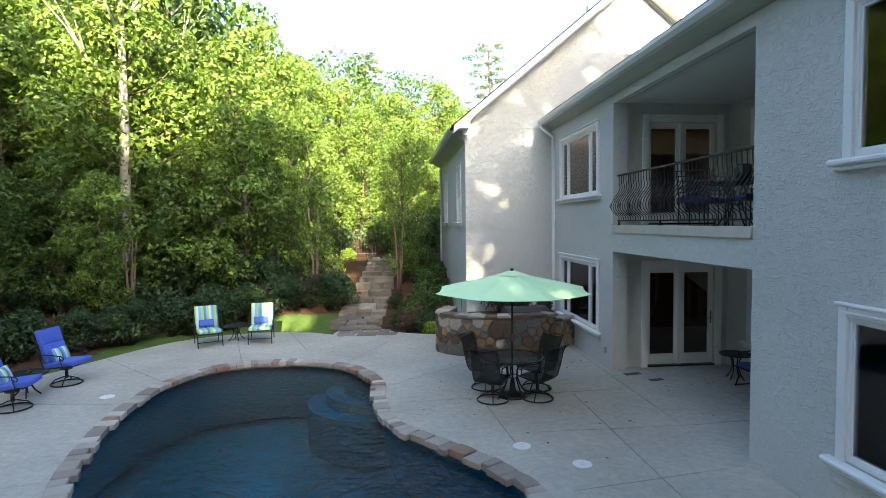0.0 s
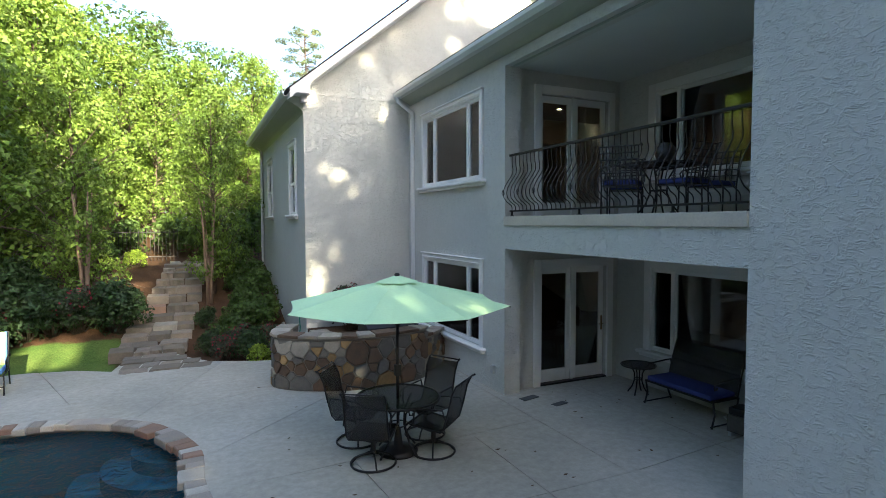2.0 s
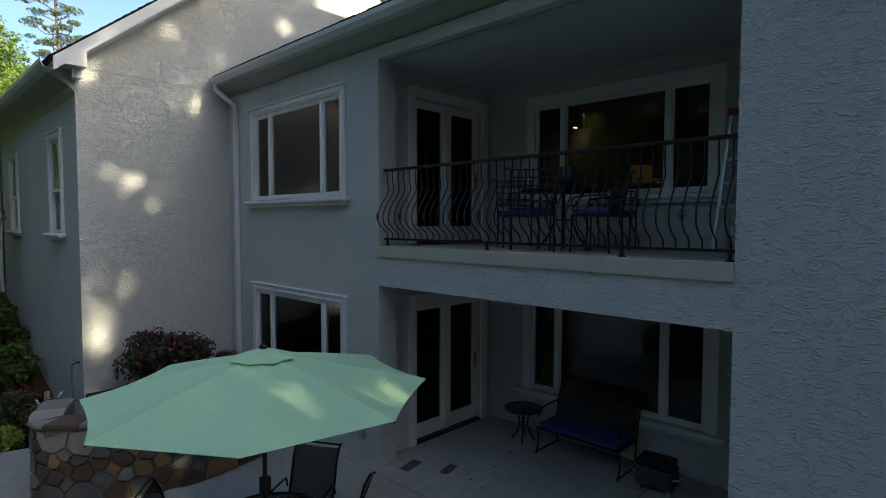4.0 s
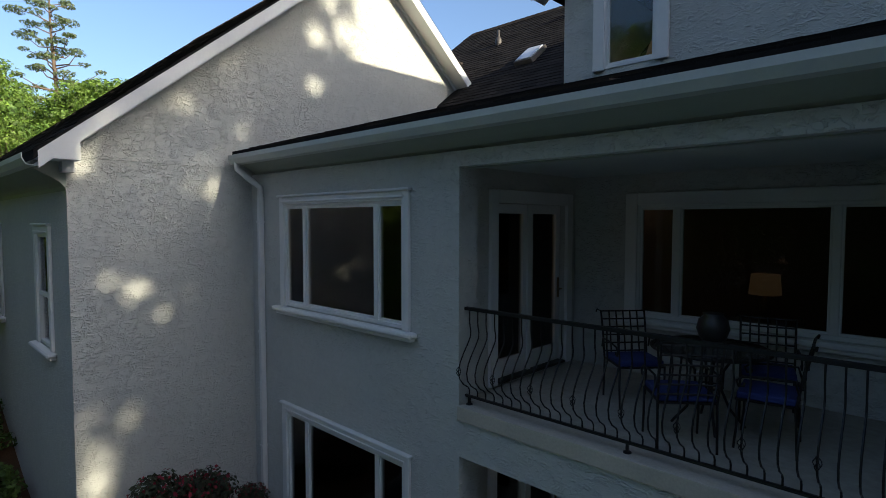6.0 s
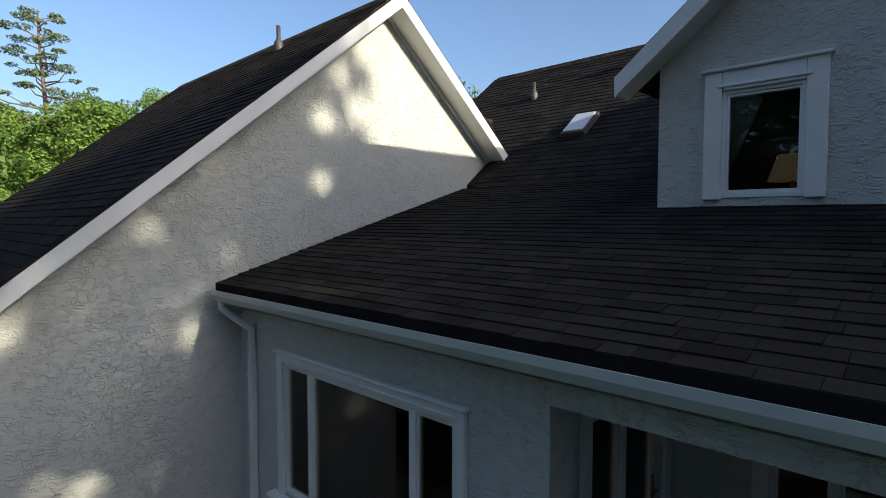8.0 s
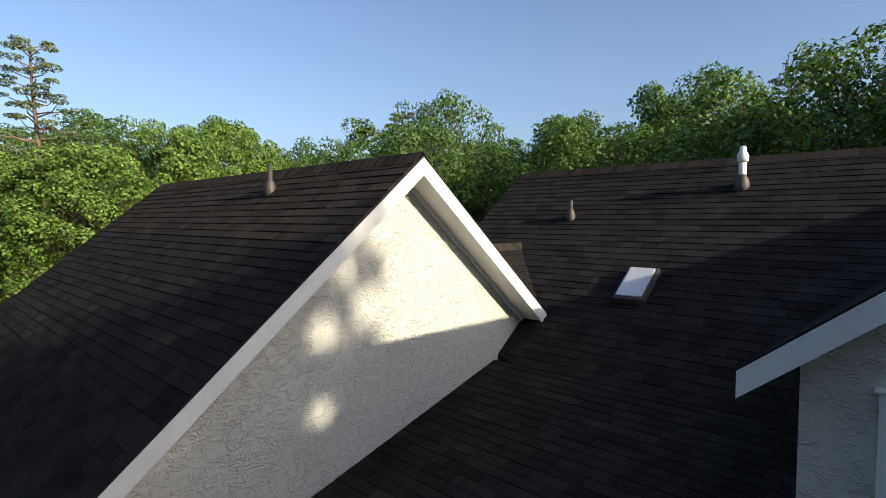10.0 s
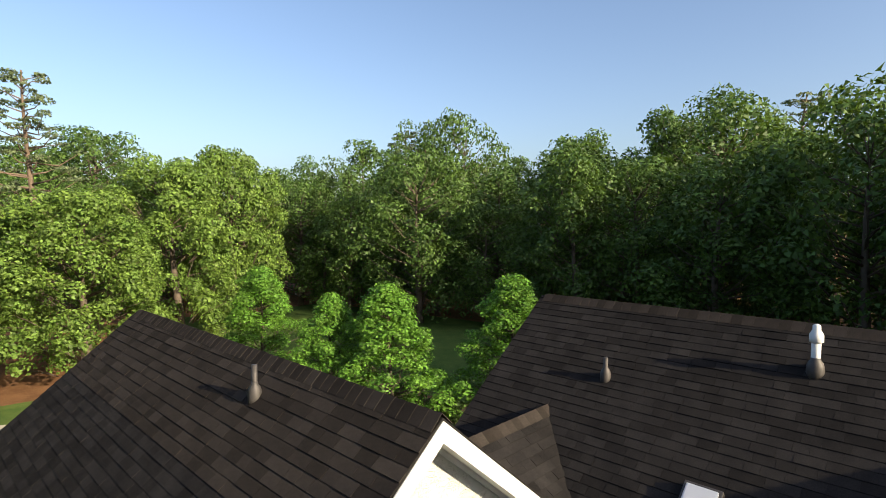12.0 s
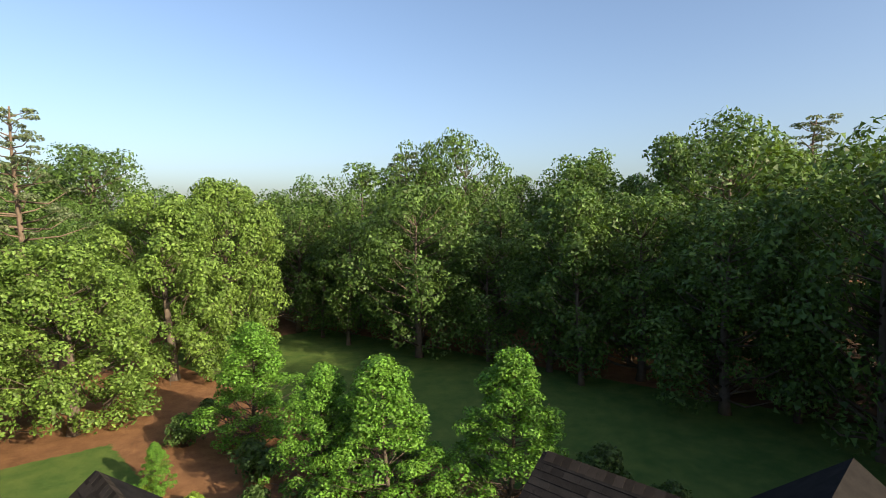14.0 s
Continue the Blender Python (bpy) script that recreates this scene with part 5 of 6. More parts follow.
def side_cabinet(x, y, z, w, d, h, label):
    t = thing("side_cabinet", label, "cabinet", pose(x, y, z))
    part("top", soft_box(-w / 2 - 0.02, w / 2 + 0.02, -d / 2 - 0.02, d / 2 + 0.02, h - 0.03, h, 0.006), WOOD, t)
    part("body", soft_box(-w / 2, w / 2, -d / 2, d / 2, 0.08, h - 0.031, 0.004), WOOD, t)
    for sx in (-1, 1):
        for sy in (-1, 1):
            part("foot", soft_box(sx * (w / 2 - 0.04) - 0.025, sx * (w / 2 - 0.04) + 0.025, sy * (d / 2 - 0.04) - 0.025, sy * (d / 2 - 0.04) + 0.025, 0, 0.079, 0.004), WOOD, t)


side_cabinet(8.3, 8.95, 2.95, 0.5, 0.9, 0.65, "dark wooden side cabinet behind the balcony window")
table_lamp(8.3, 8.9, 3.60, 0.19, SHADE, "table lamp with a cream drum shade behind the balcony window", 0.88)
table_lamp(7.75, 10.1, 6.72, 0.22, SHADE_BRIGHT, "lit table lamp with a pleated cream shade in the gable window")


def chandelier(x, y, z):
    t = thing("chandelier", "small iron chandelier with two lit candle bulbs", "lamp", pose(x, y, z))
    part("stem", tube(bmesh.new(), [(0, 0, 0.1), (0, 0, 5.63 - z)], 0.01, 6), IRON, t)
    for s in (-1, 1):
        part("arm", tube(bmesh.new(), [(0, 0, 0.1), (0.1 * s, 0, 0.02), (0.17 * s, 0, 0.05)], 0.008, 6), IRON, t)
        part("bulb", lathe(bmesh.new(), [(0.012, 0.05), (0.028, 0.09), (0.02, 0.13), (0.004, 0.16)], 10, (0.17 * s, 0)), BULB, t, "glowing candle bulb", smooth=True)


chandelier(5.75, 12.6, 4.2)
DOWNLIGHT = glow_mat("downlight_lens", (1.0, 0.72, 0.45), 9)
for x, y in ((7.85, 13.9), (9.25, 13.95), (10.73, 12.9), (11.7, 12.1)):
    t = thing("recessed_light", "small lit recessed downlight in the ceiling", "lamp", pose(x, y, 5.629), "recessed ceiling lights")
    part("trim_ring", tube(bmesh.new(), [(0.06 * math.cos(a), 0.06 * math.sin(a), -0.004) for a in (math.tau * i / 16 for i in range(16))], 0.008, 5, closed=True), TRIM, t)
    part("lens", lathe(bmesh.new(), [(0.055, 0.0), (0.05, -0.006), (0.01, -0.008)], 14), DOWNLIGHT, t, "glowing lens")

# ---- planting ----
def leaf_cloud(rng, centres, radii, count, leaf, droop=0.0, flat=1.0, plain=False):
    """Small bent leaves, spread over clumps. Returns verts and faces for from_pydata."""
    centres, radii = np.array(centres), np.array(radii)
    weight = radii ** 2 / (radii ** 2).sum()
    which = rng.choice(len(centres), count, p=weight)
    d = rng.normal(size=(count, 3))
    d /= np.linalg.norm(d, axis=1)[:, None]
    d[:, 2] = np.where((d[:, 2] < -0.35) & (rng.random(count) < 0.6), -d[:, 2], d[:, 2])
    r = radii[which] * (0.55 + 0.5 * rng.random(count) ** 0.7)
    p = centres[which] + d * r[:, None] * np.array([1, 1, flat])
    n = d * 1.2 + rng.normal(scale=0.6, size=(count, 3)) + np.array([0, 0, 0.3])
    n /= np.linalg.norm(n, axis=1)[:, None]
    t = np.cross(n, rng.normal(size=(count, 3)))
    t /= np.linalg.norm(t, axis=1)[:, None]
    t[:, 2] -= droop
    b = np.cross(n, t)
    size = leaf * (0.6 + 0.8 * rng.random(count))[:, None]
    verts = np.stack([p - t * size * 0.5, p + b * size * 0.33 + n * size * 0.06, p + t * size * 0.55, p - b * size * 0.33 + n * size * 0.06], axis=1).reshape(-1, 3)
    faces = np.arange(count * 4).reshape(-1, 4)
    if plain:
        verts = verts.reshape(-1, 4, 3)[:, (0, 1, 3)] + np.where(np.arange(3)[None, :, None] > 0, (t * size * 0.35)[:, None, :], 0)
        verts, faces = verts.reshape(-1, 3), np.arange(count * 3).reshape(-1, 3)
    return verts, faces


def cloud_mesh(name, verts, faces, material):
    mesh = bpy.data.meshes.new(name)
    mesh.from_pydata(verts.tolist(), [], faces.tolist())
    mesh.materials.append(material)
    return mesh


def limb_mesh(name, limbs, material, sides=7):
    bm = bmesh.new()
    for pts, radii in limbs:
        tube(bm, pts, radii, sides)
    bmesh.ops.recalc_face_normals(bm, faces=bm.faces)
    for f in bm.faces:
        f.smooth = True
    mesh = bpy.data.meshes.new(name)
    bm.to_mesh(mesh)
    bm.free()
    mesh.materials.append(material)
    return mesh


def make_tree(seed, shape, leaves, leaf, bark, leaf_material, label, category="tree", count=7000, plain=True):
    """A tree ten metres high: tapered trunk, limbs to the clumps, and a crown of small leaves."""
    rng = np.random.default_rng(seed)
    limbs, centres, radii = [], [], []
    lean = rng.normal(scale=0.25, size=2)

    def trunk_at(z):
        k = z / 10
        return np.array([lean[0] * k * k + 0.12 * math.sin(k * 5 + seed), lean[1] * k * k + 0.12 * math.cos(k * 4 + seed), z])

    top = {"grand": 8.2, "screen": 9.2, "round": 8.2, "cone": 9.3, "tall": 9.2, "pine": 9.9, "bare": 9.8}[shape]
    thick = {"grand": 0.3, "screen": 0.15, "round": 0.26, "cone": 0.13, "tall": 0.17, "pine": 0.17, "bare": 0.2}[shape]
    zs = np.linspace(-0.3, top, 12)
    limbs.append(([tuple(trunk_at(z)) for z in zs], [thick * (1.25 if i == 0 else 1) * (1 - 0.88 * i / 11) + 0.01 for i in range(12)]))
    base = {"grand": 0.6, "screen": 1.4, "round": 1.0, "cone": 1.0, "tall": 0.9, "pine": 5.4, "bare": 5.5}[shape]
    number = {"grand": 110, "screen": 62, "round": 62, "cone": 130, "tall": 60, "pine": 46, "bare": 20}[shape]
    for i in range(number):
        h = (i + rng.random()) / number
        a = i * 2.4 + rng.normal(scale=0.4)
        if shape in ("round", "grand"):
            z = base + (10 - base) * (h ** 0.85)
            wide = 4.1 * math.sqrt(max(0.02, 1 - (2 * (h ** 0.9) - 0.85) ** 2 / 1.45))
            rad, clump = wide * (0.35 + 0.6 * rng.random() ** 0.6), rng.uniform(0.65, 1.25) * (0.8 if shape == "grand" else 1.0)
        elif shape == "cone":
            z = base + (9.6 - base) * h
            wide = 3.8 * (1 - h) ** 0.72 * min(1, 0.5 + h * 3.5)
            rad, clump = wide * (0.35 + 0.65 * rng.random() ** 0.6), rng.uniform(0.32, 0.72)
        elif shape in ("tall", "screen"):
            z = base + (9.7 - base) * h
            wide = 2.7 * (math.sin(math.pi * min(1, 0.12 + h * 0.86)) ** 0.7)
            rad, clump = wide * (0.2 + 0.75 * rng.random()), rng.uniform(0.4, 0.95) * (0.72 if shape == "screen" else 1.0)
        elif shape == "pine":
            z = base + (9.9 - base) * h
            wide = 2.5 * (1 - h * 0.62) * (0.5 + 0.5 * math.sin(i * 1.7) ** 2)
            rad, clump = wide * (0.55 + 0.45 * rng.random()), rng.uniform(0.22, 0.42)
        else:
            z = base + 4.2 * h
            rad, clump = 1.6 * rng.random() + 0.5, rng.uniform(0.25, 0.5)
        c = trunk_at(min(z, top)) * [1, 1, 0] + np.array([rad * math.cos(a), rad * math.sin(a), z])
        centres.append(c)
        radii.append(clump)
        root = trunk_at(max(base * 0.7, min(top * 0.97, z - (0.15 if shape == "pine" else 0.55) * rad - 0.2)))
        mid = (root + c) / 2 + rng.normal(scale=0.12, size=3) + [0, 0, -0.1 * rad]
        w = thick * (0.22 - 0.12 * h) + 0.008
        if shape != "grand" or h > 0.55:
            limbs.append(([tuple(root), tuple(mid), tuple(c)], [w, w * 0.65, 0.008]))
        if shape in ("grand", "tall", "bare", "cone") and count > 6500 and i % 2 == 0 or shape == "bare":
            for _ in range(2):
                q = c + rng.normal(scale=clump * 0.6, size=3)
                limbs.append(([tuple(mid), tuple((mid + q) / 2 + [0, 0, 0.08]), tuple(q)], [w * 0.5, w * 0.35, 0.006]))
    verts, faces = leaf_cloud(rng, centres, radii, count, leaf, flat=0.32 if shape == "pine" else 0.8, plain=plain)
    tree = thing("pine_tree" if shape == "pine" else "tree", label, category)
    link_mesh("trunk", limb_mesh("trunk", limbs, bark, 5), None, tree)
    link_mesh("crown", cloud_mesh("crown", verts, faces, leaf_material), None, tree)
    return tree


def place_tree(source, x, y, height, turn, wide=1.0, sink=0.0):
    m = Matrix.LocRotScale((x, y, ground_height(x, y) - sink), Euler((0, 0, turn)), (height / 10 * wide, height / 10 * wide, height / 10))
    return copy_thing(source, m)


OAKS = [make_tree(s, "round", 0, 0.22, BARK, LEAF_OAK, "broad leafy oak tree in full summer green", count=11000) for s in (1, 2, 3)]
NEAR = [make_tree(s, "tall", 0, 0.175, BARK, LEAF_WOOD, "slender woodland tree with fresh yellow-green leaves", count=12500) for s in (15, 16, 17, 18)]
TALLS = [make_tree(s, "tall", 0, 0.215, BARK, LEAF_OAK, "tall slender woodland tree with fresh green leaves", count=6200) for s in (11, 12, 13, 14)]
HEROES = [make_tree(s, "grand", 0, 0.175, BARK, LEAF_HERO, "great spreading oak with dense clumped foliage", count=32000, plain=False) for s in (7, 8)]
SCREENS = [make_tree(s, "screen", 0, 0.34, BARK, LEAF_WOOD, "unseen open-crowned tree at the south that shades the garden", count=6200) for s in (51, 52, 53)]
FARS = [make_tree(s, "round", 0, 0.24, BARK, LEAF_OAK, "distant broad-crowned oak in full leaf", count=7000) for s in (4, 5, 6)]
PEARS = [make_tree(s, "cone", 0, 0.155, BARK, LEAF_PEAR, "young pear tree with a dense bright green crown", count=21000, plain=False) for s in (21, 22)]
PINES = [make_tree(s, "pine", 0, 0.11, PINE_BARK, LEAF_PINE, "tall pine with a long bare trunk and layered boughs", count=4600) for s in (31, 32)]
BARES = [make_tree(41, "bare", 0, 0.22, PALE_BARK, LEAF_WOOD, "tall pale-barked tree with bare forked limbs", count=900)]

FOREST = random.Random(77)


def clear_of_view(x, y):
    """Keeps the garden path, the pool, the house and the lawns free."""
    if -11.5 < x < 5 and y < 18.8:
        return False
    if 1.0 < x < 21 and y < 34:
        return False
    if -2.6 < x < 1.6 and y < 30:
        return False
    if 18 < x < 34 - 0.1 * (y - 30) and 12 < y < 58:
        return False
    if 3 < x < 13 and 30 < y < 46:
        return False
    return True


def scatter(count, xr, yr, hr, kinds, gap, group, free=clear_of_view):
    placed, tries = [], 0
    while len(placed) < count and tries < count * 60:
        tries += 1
        x, y = FOREST.uniform(*xr), FOREST.uniform(*yr)
        if not free(x, y) or any((x - a) ** 2 + (y - c) ** 2 < gap * gap for a, c in placed):
            continue
        placed.append((x, y))
        t = place_tree(FOREST.choice(kinds), x, y, FOREST.uniform(*hr), FOREST.uniform(0, 6.28), FOREST.uniform(0.85, 1.15))
        t["group"] = group


scatter(26, (-24, -2), (19.5, 31), (8, 13), NEAR, 2.2, "trees of the wood by the pool")
scatter(14, (-36, -9), (26, 44), (15, 20), TALLS + OAKS, 3.5, "trees of the wood by the pool")
scatter(8, (-30, -12.5), (2, 18), (13, 18), TALLS, 3.5, "trees of the wood by the pool")
scatter(12, (-20, 6), (34, 60), (9, 13), TALLS + FARS, 3.5, "trees of the wood by the pool")
scatter(22, (33, 44), (18, 62), (9, 14), OAKS + TALLS, 3.2, "trees of the front wood")
scatter(18, (46, 60), (14, 75), (13, 18), FARS + TALLS, 4.5, "trees of the front wood")
scatter(16, (60, 84), (8, 62), (15.5, 19.5), FARS + TALLS + PINES, 5.0, "trees of the front wood")
scatter(14, (14, 40), (60, 76), (10, 14), FARS + TALLS, 4.0, "trees of the front wood")
scatter(16, (-20, 60), (76, 115), (11, 16), FARS, 6.0, "far trees")
scatter(8, (33, 60), (-4, 16), (14, 18), FARS, 4.5, "trees of the front wood")
# Out-of-view trees added to cut the sky light on the west facade.
scatter(12, (-36, -14), (-24, 2), (13, 17), TALLS, 3.5, "trees west of the pool", lambda x, y: True)
# Out-of-view screen trees, heights set for the shade on garden, pool and wood.
for i in range(9):
    x = -31.2 + 3.9 * i
    tall = 26.0 if x < -13 else 24.5 if x < -9 else 20.9 if x < -5 else 20.6
    place_tree(SCREENS[i % 3], x + 0.7 * math.sin(i * 2.1), -15.0 + 1.8 * math.sin(i * 4.3), tall + 0.6 * math.sin(i * 3.1), i * 1.3)


# the unseen dense trees south of the house lose leaves along the low sun's rays, to dapple the gable at these chosen
# spots (x, z, radius)
GABLE_SUN_SPOTS = ((5.67, 8.05, 0.22), (6.3, 8.3, 0.24), (5.95, 8.7, 0.15), (5.6, 7.2, 0.2), (3.4, 6.58, 0.16), (4.3, 6.3, 0.12), (4.18, 7.3, 0.14), (2.73, 3.97, 0.22), (2.42, 4.1, 0.17), (3.02, 3.56, 0.16),
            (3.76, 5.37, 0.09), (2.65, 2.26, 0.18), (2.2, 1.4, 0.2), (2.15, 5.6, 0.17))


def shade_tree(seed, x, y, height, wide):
    t = make_tree(seed, "round", 0, 0.22, BARK, LEAF_WOOD, "unseen dense leafy tree added south of the house to shade the gable", count=30000)
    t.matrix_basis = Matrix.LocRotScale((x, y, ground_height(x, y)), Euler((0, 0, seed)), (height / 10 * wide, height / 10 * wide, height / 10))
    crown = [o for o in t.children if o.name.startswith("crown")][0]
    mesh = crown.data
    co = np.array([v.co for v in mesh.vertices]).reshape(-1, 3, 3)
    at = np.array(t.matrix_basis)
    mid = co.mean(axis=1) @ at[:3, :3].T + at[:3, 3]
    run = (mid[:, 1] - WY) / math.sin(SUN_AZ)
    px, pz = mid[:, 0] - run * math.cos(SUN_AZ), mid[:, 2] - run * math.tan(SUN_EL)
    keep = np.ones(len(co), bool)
    # Cut the leaves that would shade a chosen sun spot on the wall.
    for gx, gz, r in GABLE_SUN_SPOTS:
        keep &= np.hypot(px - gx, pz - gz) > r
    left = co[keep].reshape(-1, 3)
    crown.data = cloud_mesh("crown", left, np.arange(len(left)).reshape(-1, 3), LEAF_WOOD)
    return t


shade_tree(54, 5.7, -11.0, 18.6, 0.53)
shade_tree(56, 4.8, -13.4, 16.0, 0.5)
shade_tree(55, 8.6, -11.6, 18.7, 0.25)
# Lower out-of-view trees added to keep stray sun off the deck and pool.
for i in range(6):
    place_tree(SCREENS[i % 3], -3.4 + 2.6 * i + 0.5 * math.sin(i * 2.0), -14.2 + 0.7 * math.sin(i * 3.7), 10.5 + 0.4 * math.sin(i * 5.1), i * 1.9, 1.25)
scatter(12, (-45, 30), (95, 130), (17, 20.5), FARS, 5.0, "far trees")
# Out-of-view trees added south of the front lawn to put it in shade.
scatter(9, (25.5, 40), (-2, 8), (14, 17), FARS, 3.2, "trees of the front wood", lambda x, y: True)
for kind, x, y, h, wide in ((HEROES[0], 10.5, 45.0, 9.5, 1.12), (HEROES[1], 17.5, 51.0, 12.0, 1.0), (HEROES[0], 22.8, 54.0, 13.4, 0.85), (HEROES[1], 5.5, 50.0, 9.8, 1.0),
                            (PEARS[0], 17.0, 27.6, 6.0, 1.4), (PEARS[1], 16.0, 30.4, 5.6, 1.2), (PEARS[1], 20.2, 24.3, 6.3, 1.3), (PEARS[0], 16.6, 37.4, 6.4, 1.35), (PEARS[1], 11.6, 35.7, 2.3, 1.1),
                            (PINES[0], 10.3, 56.8, 18.5, 1.0), (PINES[1], -3.0, 62.0, 19.0, 1.0), (BARES[0], -9.25, 19.6, 18.0, 0.62), (NEAR[1], -9.4, 18.5, 4.8, 1.0), (TALLS[0], -10.9, 18.9, 5.4, 1.1), (TALLS[1], -8.0, 19.9, 5.0, 1.1), (TALLS[2], -6.3, 20.3, 4.6, 1.1), (TALLS[3], -4.7, 20.9, 4.4, 1.1), (TALLS[1], -12.3, 17.2, 5.6, 1.1), (BARES[0], -9.6, 25.5, 15.0, 0.6), (PINES[1], 66.0, 24.0, 21.0, 1.0), (PINES[0], 67.0, 34.5, 19.2, 1.0), (FARS[0], 50.3, 53.8, 19.6, 0.75), (FARS[1], 47.2, 57.2, 18.8, 0.7), (PINES[0], 45.6, 58.5, 18.6, 1.0), (TALLS[2], 37.9, 57.0, 16.6, 1.0), (FARS[2], 41.8, 70.0, 15.6, 0.9), (FARS[0], 61.5, 28.5, 20.0, 0.85),
                            (NEAR[1], 0.2, 31.0, 8.0, 1.0), (NEAR[2], 2.6, 33.5, 8.5, 1.0), (NEAR[3], -1.6, 28.6, 7.0, 1.0), (NEAR[0], 3.2, 29.0, 6.0, 1.0), (NEAR[1], 0.4, 27.4, 4.5, 1.2),
                            (NEAR[2], -2.9, 19.8, 6.5, 0.8), (NEAR[0], 0.25, 20.2, 6.0, 0.75)):
    place_tree(kind, x, y, h, x * 1.7 + y, wide)
for source in (*OAKS, *HEROES, *SCREENS, *NEAR, *FARS, *TALLS, *PEARS, *PINES, *BARES):
    for o in (*source.children_recursive, source):
        bpy.data.objects.remove(o)

# ---- planter, path and shrubs ----
STONES = [mat("fieldstone_" + n, a, b, rough=0.85, size=0.12, fine=0.25, bump=0.008, bump_size=0.04, per_object=0.2) for n, a, b in (
    ("grey", (0.15, 0.145, 0.13), (0.09, 0.085, 0.08)), ("brown", (0.14, 0.085, 0.05), (0.08, 0.055, 0.038)), ("ochre", (0.33, 0.21, 0.09), (0.22, 0.14, 0.06)), ("pale", (0.32, 0.29, 0.24), (0.22, 0.20, 0.165)))]
MORTAR = mat("mortar", (0.22, 0.20, 0.17), (0.16, 0.145, 0.125), rough=0.95, size=0.2, fine=0.15, bump=0.006, bump_size=0.02)


def wall_run(points, steps=6):
    """Points along an open smooth curve, with their lengths."""
    out = []
    for i in range(len(points) - 1):
        p = [Vector(points[max(0, min(len(points) - 1, i + k))]) for k in (-1, 0, 1, 2)]
        for s in range(steps):
            t = s / steps
            out.append(0.5 * (2 * p[1] + (p[2] - p[0]) * t + (2 * p[0] - 5 * p[1] + 4 * p[2] - p[3]) * t * t + (3 * p[1] - p[0] - 3 * p[2] + p[3]) * t ** 3))
    out.append(Vector(points[-1]))
    return out


def along_run(run, s):
    for a, c in zip(run, run[1:]):
        d = (c - a).length
        if s <= d or c is run[-1]:
            n = (c - a).normalized()
            return a + n * s, Vector((n.y, -n.x))
        s -= d


def clip_cell(poly, mid, nrm):
    out = []
    for i in range(len(poly)):
        a, c = poly[i - 1], poly[i]
        da, dc = (a - mid).dot(nrm), (c - mid).dot(nrm)
        if (da < 0) != (dc < 0):
            out.append(a + (c - a) * (da / (da - dc)))
        if dc < 0:
            out.append(c)
    return out


def stone_wall(name, run, height, thick, label, seed, spacing=0.23):
    """A mortar core with separate fieldstones of many shapes on its face, and flat cap stones."""
    w = thing(name, label, "wall")
    total = sum((c - a).length for a, c in zip(run, run[1:]))
    n = max(4, int(total / 0.15))
    outer = [along_run(run, total * i / n) for i in range(n + 1)]
    outline = [tuple(p) for p, _ in outer] + [tuple(p - q * thick) for p, q in reversed(outer)]
    part("core", prism(bmesh.new(), outline, -0.1, height - 0.005), MORTAR, w, "pale mortar")
    rng = random.Random(seed)
    sites, sizes = [], []
    tries = 0
    while tries < 4000 and len(sites) < 160:
        tries += 1
        s = Vector((rng.uniform(0, total), rng.uniform(0.02, height - 0.06)))
        size = spacing * rng.choice((0.32, 0.45, 0.6, 0.75, 0.9))
        if all((s - q).length > (size + k) * 0.82 for q, k in zip(sites, sizes)):
            sites.append(s)
            sizes.append(size)
    for i, s in enumerate(sites):
        cell = [Vector((0.004, 0.0)), Vector((total - 0.004, 0.0)), Vector((total - 0.004, height - 0.05)), Vector((0.004, height - 0.05))]
        for j, q in enumerate(sites):
            if i != j and (q - s).length < 0.9:
                d = (q - s).length
                cell = clip_cell(cell, s + (q - s) * (0.5 + (sizes[i] ** 2 - sizes[j] ** 2) / (2 * d * d)), (q - s) / d)
        if len(cell) < 3:
            continue
        mid = sum(cell, Vector((0, 0))) / len(cell)
        cell = [mid + (c - mid) * (1 - 0.010 / max(0.03, (c - mid).length)) for c in cell]
        proud = rng.uniform(0.012, 0.055)
        bm = bmesh.new()
        rings = []
        for shrink, out in ((1.0, 0.0), (0.97, proud * 0.7), (0.86, proud)):
            ring = []
            for c in cell:
                u = mid + (c - mid) * shrink
                p, q = along_run(run, min(max(u.x, 0), total))
                p = p + q * (out + 0.001)
                ring.append(bm.verts.new((p.x, p.y, u.y + 0.002)))
            rings.append(ring)
        k = len(cell)
        for a, c in zip(rings, rings[1:]):
            for e in range(k):
                bm.faces.new((a[e], a[(e + 1) % k], c[(e + 1) % k], c[e]))
        bm.faces.new(rings[-1])
        part("stone", bm, rng.choices(STONES, (3.4, 4, 1.8, 1.5))[0], w)
    s = 0.0
    while s < total - 0.05:
        e = min(total, s + rng.uniform(0.25, 0.5))
        pts = []
        m = 3
        for i in range(m + 1):
            p, q = along_run(run, s + 0.006 + (e - s - 0.012) * i / m)
            pts.append(tuple(p + q * rng.uniform(0.035, 0.06)))
        for i in range(m, -1, -1):
            p, q = along_run(run, s + 0.006 + (e - s - 0.012) * i / m)
            pts.append(tuple(p - q * (thick + 0.02)))
        bm = prism(bmesh.new(), pts, height - 0.004, height + 0.04 + rng.uniform(0, 0.015))
        bmesh.ops.bevel(bm, geom=[x for x in bm.edges if all(v.co.z > height for v in x.verts)], offset=0.012, segments=1, affect="EDGES")
        part("cap_stone", bm, rng.choice((FLAG, STONES[1], STONES[3], STONES[0])), w)
        s = e
    return w


